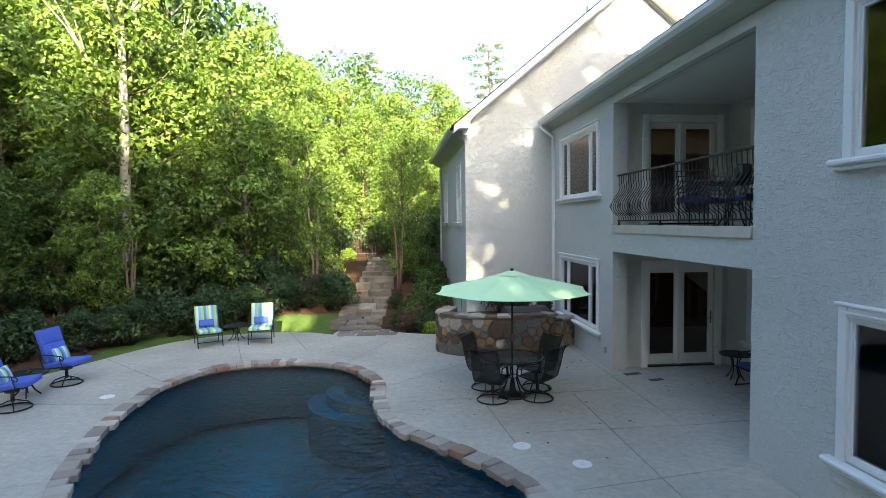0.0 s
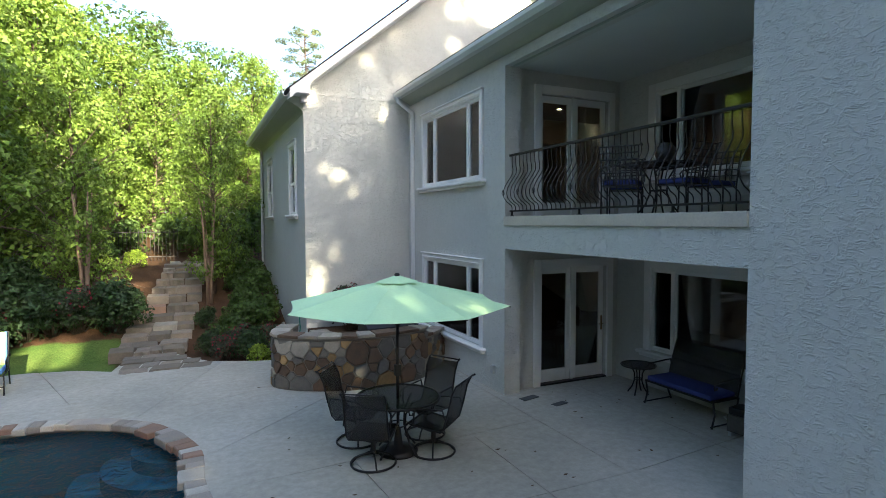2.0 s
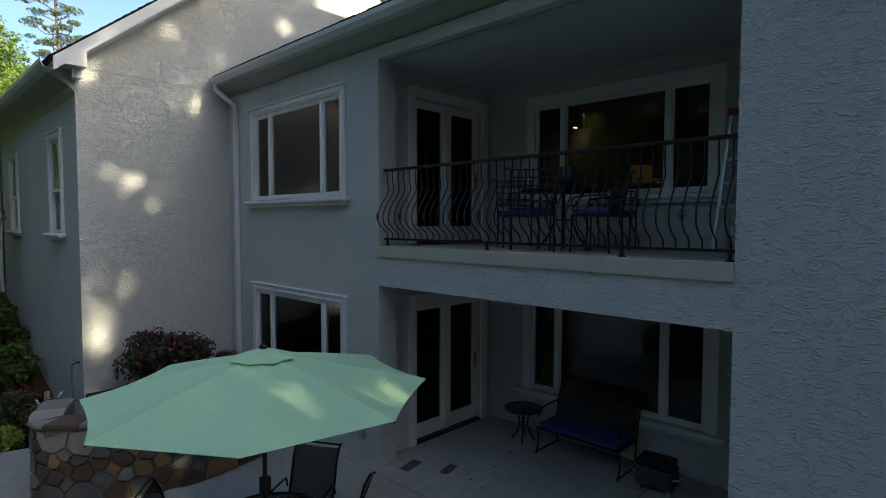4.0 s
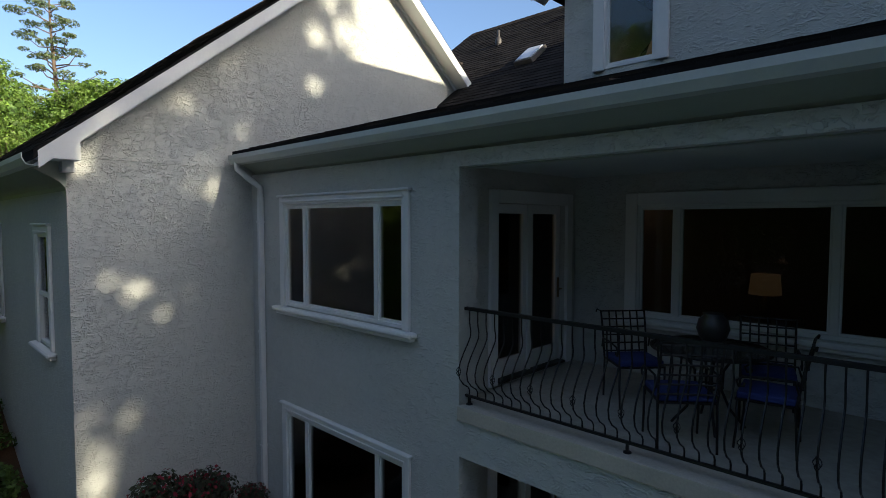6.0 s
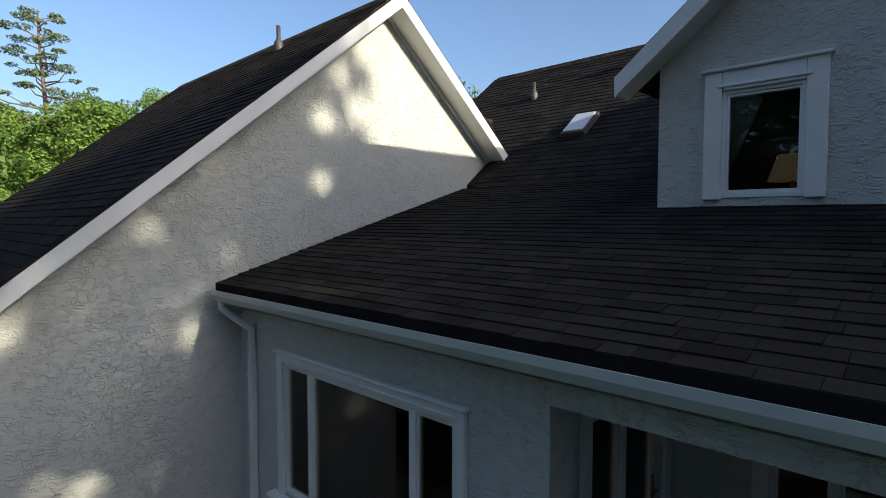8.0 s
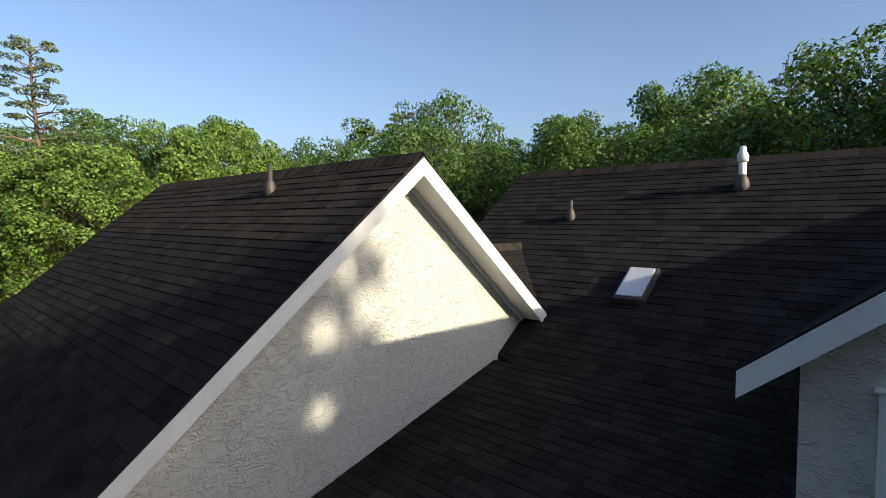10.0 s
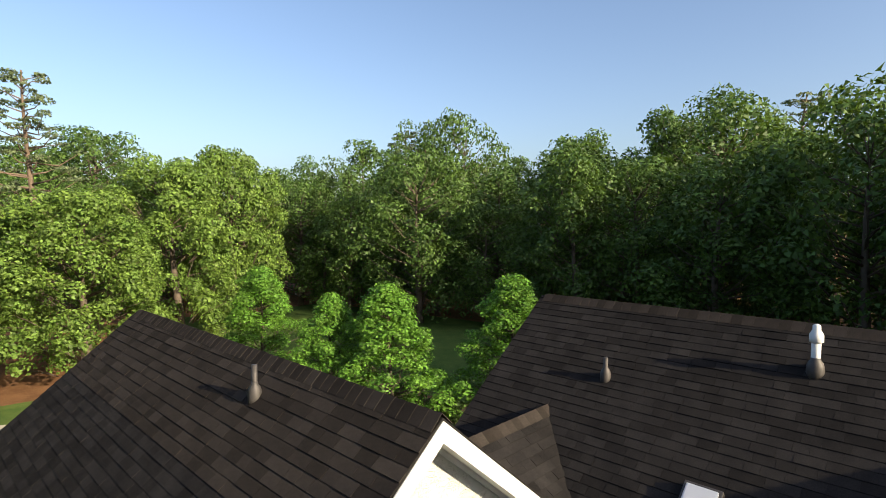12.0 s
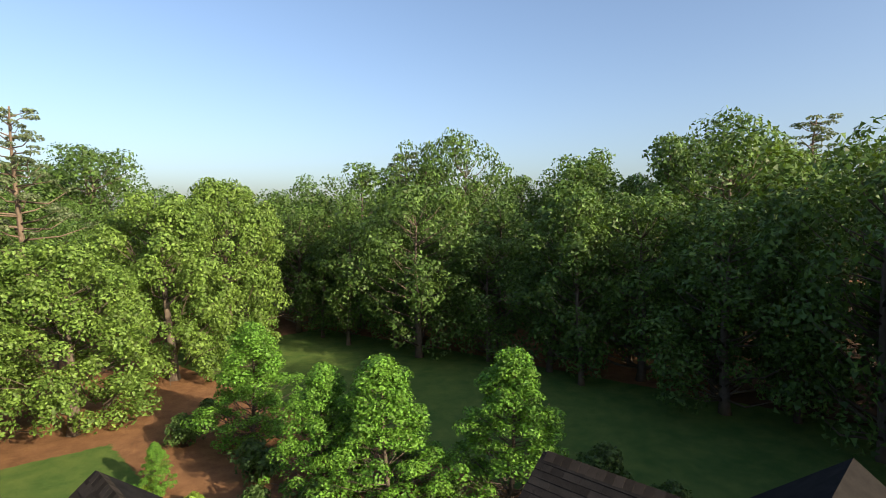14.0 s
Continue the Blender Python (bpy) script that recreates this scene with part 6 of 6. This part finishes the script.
stone_wall("stone_planter_wall", wall_run([(1.3, 13.75), (1.0, 12.95), (1.35, 12.5), (2.05, 12.16), (2.8, 12.08), (3.5, 12.25), (3.72, 12.42)]), 0.92, 0.28, "curved dry-look fieldstone planter wall with flat caps", 5)
stone_wall("stone_planter_return", wall_run([(3.74, 12.62), (4.1, 12.86), (4.42, 13.2)]), 0.70, 0.22, "low fieldstone wall running from the planter to the house", 9)
stone_wall("stone_planter_curb", wall_run([(1.98, 14.5), (2.05, 13.98), (2.5, 13.52), (3.3, 13.34), (4.42, 13.4)]), 0.60, 0.30, "low curved stone curb with a flagstone top holding the flower bed", 15, 0.2)
bm = prism(bmesh.new(), [(2.2, 14.45), (2.3, 14.05), (2.6, 13.75), (3.35, 13.58), (4.43, 13.62), (4.43, 15.14), (2.02, 15.14), (2.02, 14.55)], -0.1, 0.57)
setting("planter_soil", bm, SOIL, "dark mulch filling the stone flower bed", "soil")

COVER = mat("black_vinyl", (0.02, 0.021, 0.024), (0.03, 0.03, 0.034), rough=0.5, size=0.3, bump=0.01, bump_size=0.15)
grill = thing("covered_grill", "long black covered grill behind the stone wall", "grill", pose(3.12, 12.88, 0, 0, 0, 6))
bm = bmesh.new()
rows = []
for i in range(9):
    x = -0.52 + 1.04 * i / 8
    k = 1 - 0.06 * abs(i - 4) / 4
    rows.append([bm.verts.new((x, y * k, z)) for y, z in ((-0.28, 0.0), (-0.29, 0.75), (-0.26, 0.95), (-0.15, 1.03), (0.05, 1.05), (0.22, 0.98), (0.29, 0.8), (0.28, 0.0))])
for a, c in zip(rows, rows[1:]):
    for i in range(7):
        bm.faces.new((a[i], a[i + 1], c[i + 1], c[i]))
bm.faces.new(rows[0])
bm.faces.new(rows[-1][::-1])
part("cover", bm, COVER, grill, "creased black vinyl cover")

# stone steps up the slope, and the flagstone apron at their foot
rng = random.Random(12)
PATH_STONE = mat("path_stone", (0.25, 0.205, 0.16), (0.16, 0.14, 0.115), rough=0.85, size=0.25, fine=0.25, bump=0.008, bump_size=0.05, per_object=0.25)
path = thing("garden_steps", "rough flagstone steps climbing between shrubs", "steps")


def flag_course(x0, x1, y0, y1, z, deep):
    """One tread: irregular stones side by side, their front edges broken."""
    cuts = [x0]
    while cuts[-1] < x1 - 0.3:
        cuts.append(min(x1, cuts[-1] + rng.uniform(0.25, 0.62)))
    cuts[-1] = x1
    for a, c in zip(cuts, cuts[1:]):
        n = 4
        skew = rng.uniform(-0.06, 0.06)
        lo = [(a + 0.008 + (c - a - 0.016) * q / n, y0 + rng.uniform(-0.05, 0.05)) for q in range(n + 1)]
        hi = [(a + 0.008 + skew + (c - a - 0.016) * q / n, y1 + rng.uniform(-0.02, 0.02)) for q in range(n, -1, -1)]
        bm = prism(bmesh.new(), lo + hi, z - deep, z + rng.uniform(-0.018, 0.018))
        bmesh.ops.bevel(bm, geom=[e for e in bm.edges if all(v.co.z > z - 0.03 for v in e.verts)], offset=0.014, segments=1, affect="EDGES")
        part("step_stone", bm, rng.choices((PATH_STONE, FLAG_RED, STONES[3]), (8, 0.4, 1.2))[0], path)


for i in range(13):
    k = i / 12
    x, y = -1.22 + 0.30 * math.sin(k * 2.6) + 0.75 * k * k, 16.75 + 6.5 * k
    z = ground_height(x, min(24.0, y + 0.2)) if y > 17.2 else 0.05
    half = 0.74 - 0.12 * k
    flag_course(x - half + rng.uniform(-0.08, 0.08), x + half + rng.uniform(-0.08, 0.08), y - 0.27, y + 0.36, max(0.05, z + 0.05), 0.22)
for i in range(4):
    y = 16.32 - 0.38 * i
    flag_course(-1.68 + 0.02 * i, -0.62 + 0.22 * i, y - 0.18, y + 0.185, 0.022, 0.06)

RED_FLOWER = mat("red_petals", (0.30, 0.02, 0.04), (0.22, 0.015, 0.03), rough=0.7, per_island=0.3)
LEAF_ROSE = leaf_mat("leaf_rose", (0.035, 0.05, 0.03), (0.06, 0.07, 0.04), 0.25)
LEAF_LIME = leaf_mat("leaf_lime", (0.16, 0.26, 0.03), (0.24, 0.34, 0.05), 0.35)


def make_shrub(seed, wide, tall, leaf, count, leaf_material, label, flowers=None, flower_count=0):
    rng = np.random.default_rng(seed)
    centres, radii, limbs = [], [], []
    for i in range(26):
        a, h = i * 2.4, rng.random() ** 0.7
        r = wide * (0.75 * math.sqrt(max(0.05, 1 - (h * 0.95) ** 2))) * (0.3 + 0.7 * rng.random())
        c = np.array([r * math.cos(a), r * math.sin(a), tall * (0.12 + 0.72 * h)])
        centres.append(c)
        radii.append(rng.uniform(0.16, 0.3) * (wide + tall) / 2)
        limbs.append(([(0.04 * math.cos(a), 0.04 * math.sin(a), -0.1), tuple(c * 0.55), tuple(c)], [0.016, 0.010, 0.004]))
    t = thing("shrub", label, "shrub")
    link_mesh("stem", limb_mesh("stem", limbs, BARK, 3), None, t)
    link_mesh("foliage", cloud_mesh("foliage", *leaf_cloud(rng, centres, radii, count, leaf), leaf_material), None, t)
    if flowers:
        link_mesh("blossom", cloud_mesh("blossom", *leaf_cloud(rng, [c for c in centres if c[2] > tall * 0.35], [r * 1.08 for c, r in zip(centres, radii) if c[2] > tall * 0.35], flower_count, leaf * 1.1), flowers), None, t)
    return t


HEDGE = make_shrub(61, 0.85, 1.15, 0.085, 2400, LEAF_SHRUB, "dense dark evergreen shrub at the wood's edge")
ROSE = make_shrub(62, 0.75, 1.0, 0.075, 2600, LEAF_ROSE, "dark shrub rose with deep red flowers", RED_FLOWER, 260)
GREENS = make_shrub(63, 0.8, 1.0, 0.1, 1900, LEAF_GREENS, "leafy green foundation shrub")
LIME = make_shrub(64, 0.45, 0.55, 0.06, 1800, LEAF_LIME, "small low yellow-green leafy shrub")


def put(source, x, y, size, turn, z=None, tall=1.0):
    z = ground_height(x, y) if z is None else z
    return copy_thing(source, Matrix.LocRotScale((x, y, z), Euler((0, 0, turn)), (size, size, size * tall)))


rng = random.Random(31)
for i in range(26):
    k = i / 25
    x, y = -11.2 + 9.2 * k, 11.4 + 6.9 * math.sin(k * 1.5)
    put(ROSE if i % 5 == 3 else HEDGE, x + 0.2 + rng.uniform(-0.3, 0.3), y + 0.15 + rng.uniform(-0.2, 0.4), rng.uniform(0.85, 1.15), rng.uniform(0, 6))
for i in range(20):
    put(HEDGE, rng.uniform(-14, -3), 18.6 + rng.uniform(0, 3.5), rng.uniform(1.1, 1.9), rng.uniform(0, 6))
for i in range(12):
    put(HEDGE, rng.uniform(-14.5, -11), rng.uniform(3, 12), rng.uniform(1.0, 1.6), rng.uniform(0, 6))
for x, y, s in ((0.35, 15.75, 0.62), (0.9, 15.6, 0.62), (1.45, 15.45, 0.55), (0.75, 16.4, 0.7), (1.35, 16.2, 0.7), (0.1, 16.6, 0.5)):
    put(rng.choice((HEDGE, ROSE)), x, y, s, rng.uniform(0, 6))
for x, y in ((1.0, 15.2), (1.5, 15.9), (0.6, 17.6)):
    put(LIME, x, y, 0.8, rng.uniform(0, 6))
for i in range(12):
    put(GREENS, rng.uniform(0.5, 1.55), 16.9 + i * 0.55, rng.uniform(0.6, 0.95), rng.uniform(0, 6))
for x, y, k in ((0.6, 25.2, 1.6), (-0.9, 25.8, 1.5), (1.4, 24.4, 1.3), (2.2, 26.5, 2.0), (-2.4, 25.0, 1.4), (-3.2, 22.5, 1.3)):
    put(GREENS, x, y, k, x * 3)
put(HEDGE, -2.4, 19.6, 0.55, 1.0)
put(HEDGE, 0.05, 18.2, 0.45, 2.0)
put(LIME, -1.9, 22.8, 1.0, 1.0)
put(ROSE, 2.85, 14.55, 0.9, 0.4, 0.56, 1.1)
put(ROSE, 3.4, 14.6, 0.75, 2.0, 0.56, 1.15)
put(ROSE, 4.05, 14.55, 0.42, 1.0, 0.56, 1.1)
put(LIME, 12.2, 33.6, 1.6, 1.0)
put(LIME, 11.4, 36.0, 1.4, 2.0)
for x, y in ((13.5, 31.0), (15.0, 34.0), (18.5, 31.5), (22, 21.0), (24.5, 20.0), (14.5, 28.2), (15.6, 26.3), (18.4, 26.0), (19.2, 29.0), (17.6, 32.6), (14.2, 40.0), (16.5, 42.5), (25.0, 23.0)):
    put(GREENS, x, y, rng.uniform(1.2, 2.0), x)
for source in (HEDGE, ROSE, GREENS, LIME):
    for o in (*source.children_recursive, source):
        bpy.data.objects.remove(o)

# ---- small things ----
WHITE_PLASTIC = mat("white_plastic", (0.75, 0.75, 0.72), (0.65, 0.65, 0.62), rough=0.4, size=0.1)
for x, y in ((-5.22, 10.24), (1.71, 7.25), (2.34, 6.61)):
    lid = thing("skimmer_lid", "round white plastic skimmer lid set in the deck", "lid", pose(x, y, 0), "skimmer lids")
    part("disc", lathe(bmesh.new(), [(0.125, -0.01), (0.125, 0.006), (0.115, 0.010), (0.02, 0.010)], 24), WHITE_PLASTIC, lid)
    part("finger_ring", tube(bmesh.new(), [(0.035 * math.cos(a), 0.035 * math.sin(a), 0.011) for a in (math.tau * i / 12 for i in range(12))], 0.004, 5, closed=True), WHITE_PLASTIC, lid)
RUBBER = mat("grey_rubber", (0.10, 0.10, 0.095), (0.07, 0.07, 0.068), rough=0.9, size=0.05, fine=0.2)
for x, y, w in ((4.74, 10.47, 0.17), (5.02, 10.02, 0.14)):
    mat_thing = thing("floor_mat", "small grey rubber mat lying on the concrete", "mat", pose(x, y, 0.001, 0, 0, 12), "mats by the doors")
    part("pad", soft_box(-w, w, -w * 0.42, w * 0.42, 0, 0.008, 0.003), RUBBER, mat_thing)
box_thing = thing("outlet_box", "weatherproof grey outlet box on the stucco wall", "outlet", pose(FX, 11.12, 0.36))
part("box", soft_box(-0.05, 0.001, -0.045, 0.045, -0.07, 0.07, 0.008), ALU, box_thing)
part("cover", soft_box(-0.058, -0.051, -0.04, 0.04, -0.06, 0.06, 0.003), ALU, box_thing)
rng = random.Random(8)
LEAF_DRY = mat("dry_leaf", (0.12, 0.07, 0.03), (0.08, 0.045, 0.02), rough=0.9, per_object=0.3)
for i in range(46):
    x, y = (rng.uniform(4.8, 6.9), rng.uniform(7.2, 10.7)) if i < 16 else (rng.uniform(0.4, 4.2), rng.uniform(6.6, 13.2))
    s = rng.uniform(0.018, 0.04)
    bm = bmesh.new()
    v = [bm.verts.new(p) for p in ((-s, 0, 0.004), (0, -s * 0.5, 0.001), (s, 0, 0.005), (0, s * 0.5, 0.002))]
    top = [bm.verts.new((q.co.x, q.co.y, q.co.z + 0.002)) for q in v]
    bm.faces.new(v[::-1])
    bm.faces.new(top)
    for k in range(4):
        bm.faces.new((v[k], v[(k + 1) % 4], top[(k + 1) % 4], top[k]))
    ob = part("fallen_leaf", bm, LEAF_DRY)
    ob.matrix_basis = pose(x, y, 0, 0, 0, rng.uniform(0, 360))
    tagged(ob, "small dry brown leaf fallen on the concrete", "leaf", "fallen leaves")

# garden hose on its stand, with the tap on the wing
HOSE = mat("green_hose", (0.03, 0.22, 0.14), (0.025, 0.18, 0.12), rough=0.4)
HOSE_DARK = mat("dark_hose", (0.04, 0.045, 0.04), (0.06, 0.06, 0.055), rough=0.5)
reel = thing("hose_stand", "hose coiled on a pale wooden stand beside the wall", "hose", pose(1.45, 14.75, ground_height(1.45, 14.75) + 0.14, 0, 0, 30))
part("post", soft_box(-0.025, 0.025, -0.025, 0.025, -0.1, 0.82, 0.005), PALE_BARK, reel, "pale wooden post")
for s in (-1, 1):
    part("hook", tube(bmesh.new(), [(0, 0.03, 0.62), (0.14 * s, -0.02, 0.68), (0.2 * s, -0.04, 0.76)], 0.014, 6), WHITE_PLASTIC, reel)
loop = [((0.26 + 0.02 * math.sin(i * 1.7)) * math.cos(math.tau * i / 22), -0.05 - 0.015 * math.sin(i * 0.6), 0.46 + 0.25 * math.sin(math.tau * i / 22)) for i in range(66)]
part("coil", tube(bmesh.new(), loop, 0.013, 6), HOSE_DARK, reel, "dark rubber hose", smooth=True)
tap = thing("garden_tap", "brass garden tap with a green hose on the wing corner", "tap", pose(1.99, 15.35, 1.05))
part("body", tube(bmesh.new(), [(0.02, 0, 0), (-0.08, 0, 0), (-0.10, 0, -0.04)], 0.016, 8), BRASS, tap, smooth=True)
part("handwheel", lathe(bmesh.new(), [(0.03, 0.03), (0.034, 0.04), (0.03, 0.05)], 10, (-0.06, 0)), BRASS, tap)
part("hose", tube(bmesh.new(), [(-0.10, 0, -0.04), (-0.11, -0.01, -0.2), (-0.10, -0.05, -0.5), (-0.16, -0.12, -0.8), (-0.25, -0.2, -0.95), (-0.3, -0.35, -1.0)], 0.013, 7), HOSE, tap, "green rubber hose", smooth=True)

# crape myrtle stems by the path
def myrtle(x, y, tall, label):
    t = thing("crape_myrtle", label, "tree", pose(x, y, ground_height(x, y) - 0.05))
    r = random.Random(int(x * 100))
    for k in range(4):
        a = k * 1.6 + r.random()
        pts = [((0.05 + 0.2 * (q / 5) ** 1.4 * tall / 3) * math.cos(a) + r.uniform(-0.02, 0.02), (0.05 + 0.2 * (q / 5) ** 1.4 * tall / 3) * math.sin(a) + r.uniform(-0.02, 0.02), tall * q / 5) for q in range(6)]
        part("stem", tube(bmesh.new(), pts, [0.05, 0.045, 0.04, 0.033, 0.026, 0.015], 7), MYRTLE_BARK, t, smooth=True)


MYRTLE_BARK = mat("myrtle_bark", (0.24, 0.16, 0.105), (0.17, 0.115, 0.08), rough=0.8, size=0.4, fine=0.2)
myrtle(-2.75, 19.3, 3.2, "smooth-stemmed crape myrtle at the foot of the slope")
myrtle(0.15, 19.6, 3.0, "crape myrtle with peeling tan stems beside the steps")
for x, y in ((-8.6, 18.6), (-5.3, 20.4)):
    myrtle(x, y, 2.6, "thin multi-stemmed young tree at the wood's edge")

# iron fence across the top of the slope
fence = thing("iron_fence", "black iron picket fence across the top of the slope", "fence")
for y0, x0, x1 in ((24.3, -3.6, -0.7), (24.3, 0.5, 2.0)):
    g = ground_height((x0 + x1) / 2, y0)
    part("rail", soft_box(x0, x1, y0 - 0.015, y0 + 0.015, g + 1.0, g + 1.03, 0.004), IRON, fence)
    part("rail", soft_box(x0, x1, y0 - 0.015, y0 + 0.015, g + 0.15, g + 0.18, 0.004), IRON, fence)
    n = int((x1 - x0) / 0.12)
    for i in range(n + 1):
        x = x0 + 0.02 + (x1 - x0 - 0.04) * i / n
        part("picket", soft_box(x - 0.008, x + 0.008, y0 - 0.008, y0 + 0.008, g - 0.05, g + 1.12, 0.002), IRON, fence)
# low paling fence behind the lawn
pale_fence = thing("paling_fence", "low weathered wooden paling fence among the shrubs", "fence")
for i in range(26):
    x, y = -9.6 + i * 0.16, 16.2 + i * 0.055
    g = ground_height(x, y)
    part("paling", soft_box(x - 0.03, x + 0.03, y - 0.008, y + 0.008, g - 0.1, g + 0.62 + 0.04 * math.sin(i * 2.3), 0.004), BARK, pale_fence)

# front garden: drive, edging wall, front gable
DRIVE = mat("drive_concrete", (0.46, 0.42, 0.35), (0.38, 0.35, 0.29), rough=0.9, size=2.0, fine=0.1)
bm = bmesh.new()
rows = [[(x, y, max(ground_height(x, y), ground_height(x + 1, y)) + 0.07) for x, y in ((-2.0 + 0.5 * k, 33.0 + k * 1.1), (6.9 - 0.05 * k, 30.0 + k * 1.15))] for k in range(9)]
made = [[bm.verts.new(p) for p in row] for row in rows]
low = [[bm.verts.new((p[0], p[1], p[2] - 0.3)) for p in row] for row in rows]
for k in range(8):
    bm.faces.new((made[k][0], made[k][1], made[k + 1][1], made[k + 1][0]))
    for e in (0, 1):
        bm.faces.new((made[k][e], made[k + 1][e], low[k + 1][e], low[k][e]))
setting("drive", bm, DRIVE, "pale concrete drive at the edge of the front garden", "drive")
fg = [(13.2, 13.9, 9.3), (18.6, 13.9, 9.3)]
slab_roof("roof_front_gable_north", [fg[0], fg[1], (18.6, 16.6, 7.1), (15.9, 16.6, 7.1)], 0.1, "shingled slope of the small front gable")
slab_roof("roof_front_gable_south", [fg[0], fg[1], (18.6, 11.2, 7.1), (15.9, 11.2, 7.1)], 0.1, "far shingled slope of the small front gable")
bm = bmesh.new()
v = [bm.verts.new((18.3 + d, y, z)) for d in (0, 0.2) for y, z in ((11.4, 5.0), (16.4, 5.0), (16.4, 7.15), (13.9, 9.2), (11.4, 7.15))]
bm.faces.new(v[:5])
bm.faces.new(v[5:][::-1])
for k in range(5):
    bm.faces.new((v[k], v[(k + 1) % 5], v[5 + (k + 1) % 5], v[5 + k]))
setting("wall_front_gable", bm, STUCCO, "stucco face of the small front gable", "wall")

# ridge caps: folded shingles laid along each ridge
def ridge_caps(parent, a, c, fall):
    a, c = Vector(a), Vector(c)
    d = (c - a).normalized()
    side = Vector((-d.y, d.x, 0)).normalized()
    n = int((c - a).length / 0.16)
    bm = bmesh.new()
    prof = [(-0.14, -0.14 * fall + 0.018), (-0.05, -0.05 * fall + 0.03), (0, 0.036), (0.05, -0.05 * fall + 0.03), (0.14, -0.14 * fall + 0.018)]
    lo = [bm.verts.new(side * u + Vector((0, 0, z + 0.004))) for u, z in prof]
    hi = [bm.verts.new(d * 0.19 + side * u + Vector((0, 0, z - 0.004))) for u, z in prof]
    dn = [bm.verts.new(side * u + Vector((0, 0, z - 0.004))) for u, z in prof]
    for i in range(4):
        bm.faces.new((lo[i], lo[i + 1], hi[i + 1], hi[i]))
        bm.faces.new((dn[i], dn[i + 1], lo[i + 1], lo[i]))
    mesh = bpy.data.meshes.new("ridge_cap")
    bm.to_mesh(mesh)
    bm.free()
    mesh.materials.append(SHINGLE_CAP)
    for i in range(n):
        link_mesh("ridge_cap", mesh, None, parent).location = a + d * (0.16 * i)


SHINGLE_CAP = mat("shingle_cap", (0.028, 0.024, 0.022), (0.045, 0.038, 0.033), rough=0.95, size=0.2, fine=0.3, bump=0.004, bump_size=0.01, per_object=0.3, spec=0.04)
ridge_caps(wing_roof, (RX, 14.79, RZ), (RX, 23.05, RZ), SL)
ridge_caps(main_roof, (MRX, 8.8, MRZ), (MRX, 17.5, MRZ), MS)
ridge_caps(cricket, (B[0], B[1], B[2]), (A[0], A[1], A[2]), 0.73)
# cricket shingles
bm = bmesh.new()
south_up = (Vector(A) - Vector((A[0], 14.8, 7.79))).normalized()


def on_cricket(u, v):
    x, y = 8.1 + u, 14.8 + v * south_up.y
    k = (y - 14.8) / (16.18 - 14.8)
    return 9.22 - 1.12 * k + 0.08 < x < 9.22 + 1.32 * k - 0.08
shingles(bm, random.Random(5), (8.1, 14.8, 7.79), (1, 0, 0), south_up, 2.44, 1.70, on_cricket)
part("shingles", bm, SHINGLE, cricket)["kind"] = "stuff"

# the shingles nearest to the eave, one by one
def single_shingles(parent, origin, along, up, length, courses, seed):
    along, up = Vector(along).normalized(), Vector(up).normalized()
    out = up.cross(along)
    if out.z < 0:
        out = -out
    turn = Matrix((along, up, out)).transposed().to_4x4()
    made = {}
    r = random.Random(seed)
    for row in range(courses):
        u = 0.0
        while u < length - 0.02:
            w = min(r.choice((0.2, 0.26, 0.32, 0.38)), round(length - u, 3))
            lift = r.choice((0.010, 0.014, 0.017))
            if (w, lift) not in made:
                bm = bmesh.new()
                q = [bm.verts.new(p) for p in ((0.002, 0, lift), (w - 0.002, 0, lift), (w - 0.002, 0.155, 0.003), (0.002, 0.155, 0.003), (0.002, 0, -0.002), (w - 0.002, 0, -0.002))]
                for f in ((0, 1, 2, 3), (4, 5, 1, 0), (4, 0, 3), (5, 2, 1)):
                    bm.faces.new([q[i] for i in f])
                mesh = bpy.data.meshes.new("shingle")
                bm.to_mesh(mesh)
                bm.free()
                mesh.materials.append(SHINGLE_CAP)
                made[(w, lift)] = mesh
            ob = link_mesh("shingle", made[(w, lift)], None, parent)
            ob.matrix_basis = Matrix.Translation(Vector(origin) + along * u + up * (row * 0.143)) @ turn
            u += w


single_shingles(low_roof, (EX, 9.0, EZ), (0, 1, 0), LOW_UP, WY - 9.01, 13, 3)
single_shingles(wing_roof, Vector((1.62, 14.78, wing_z(1.62))) + WING_UP.normalized() * (36 * 0.143), (0, 1, 0), WING_UP, 8.31, 10, 4)
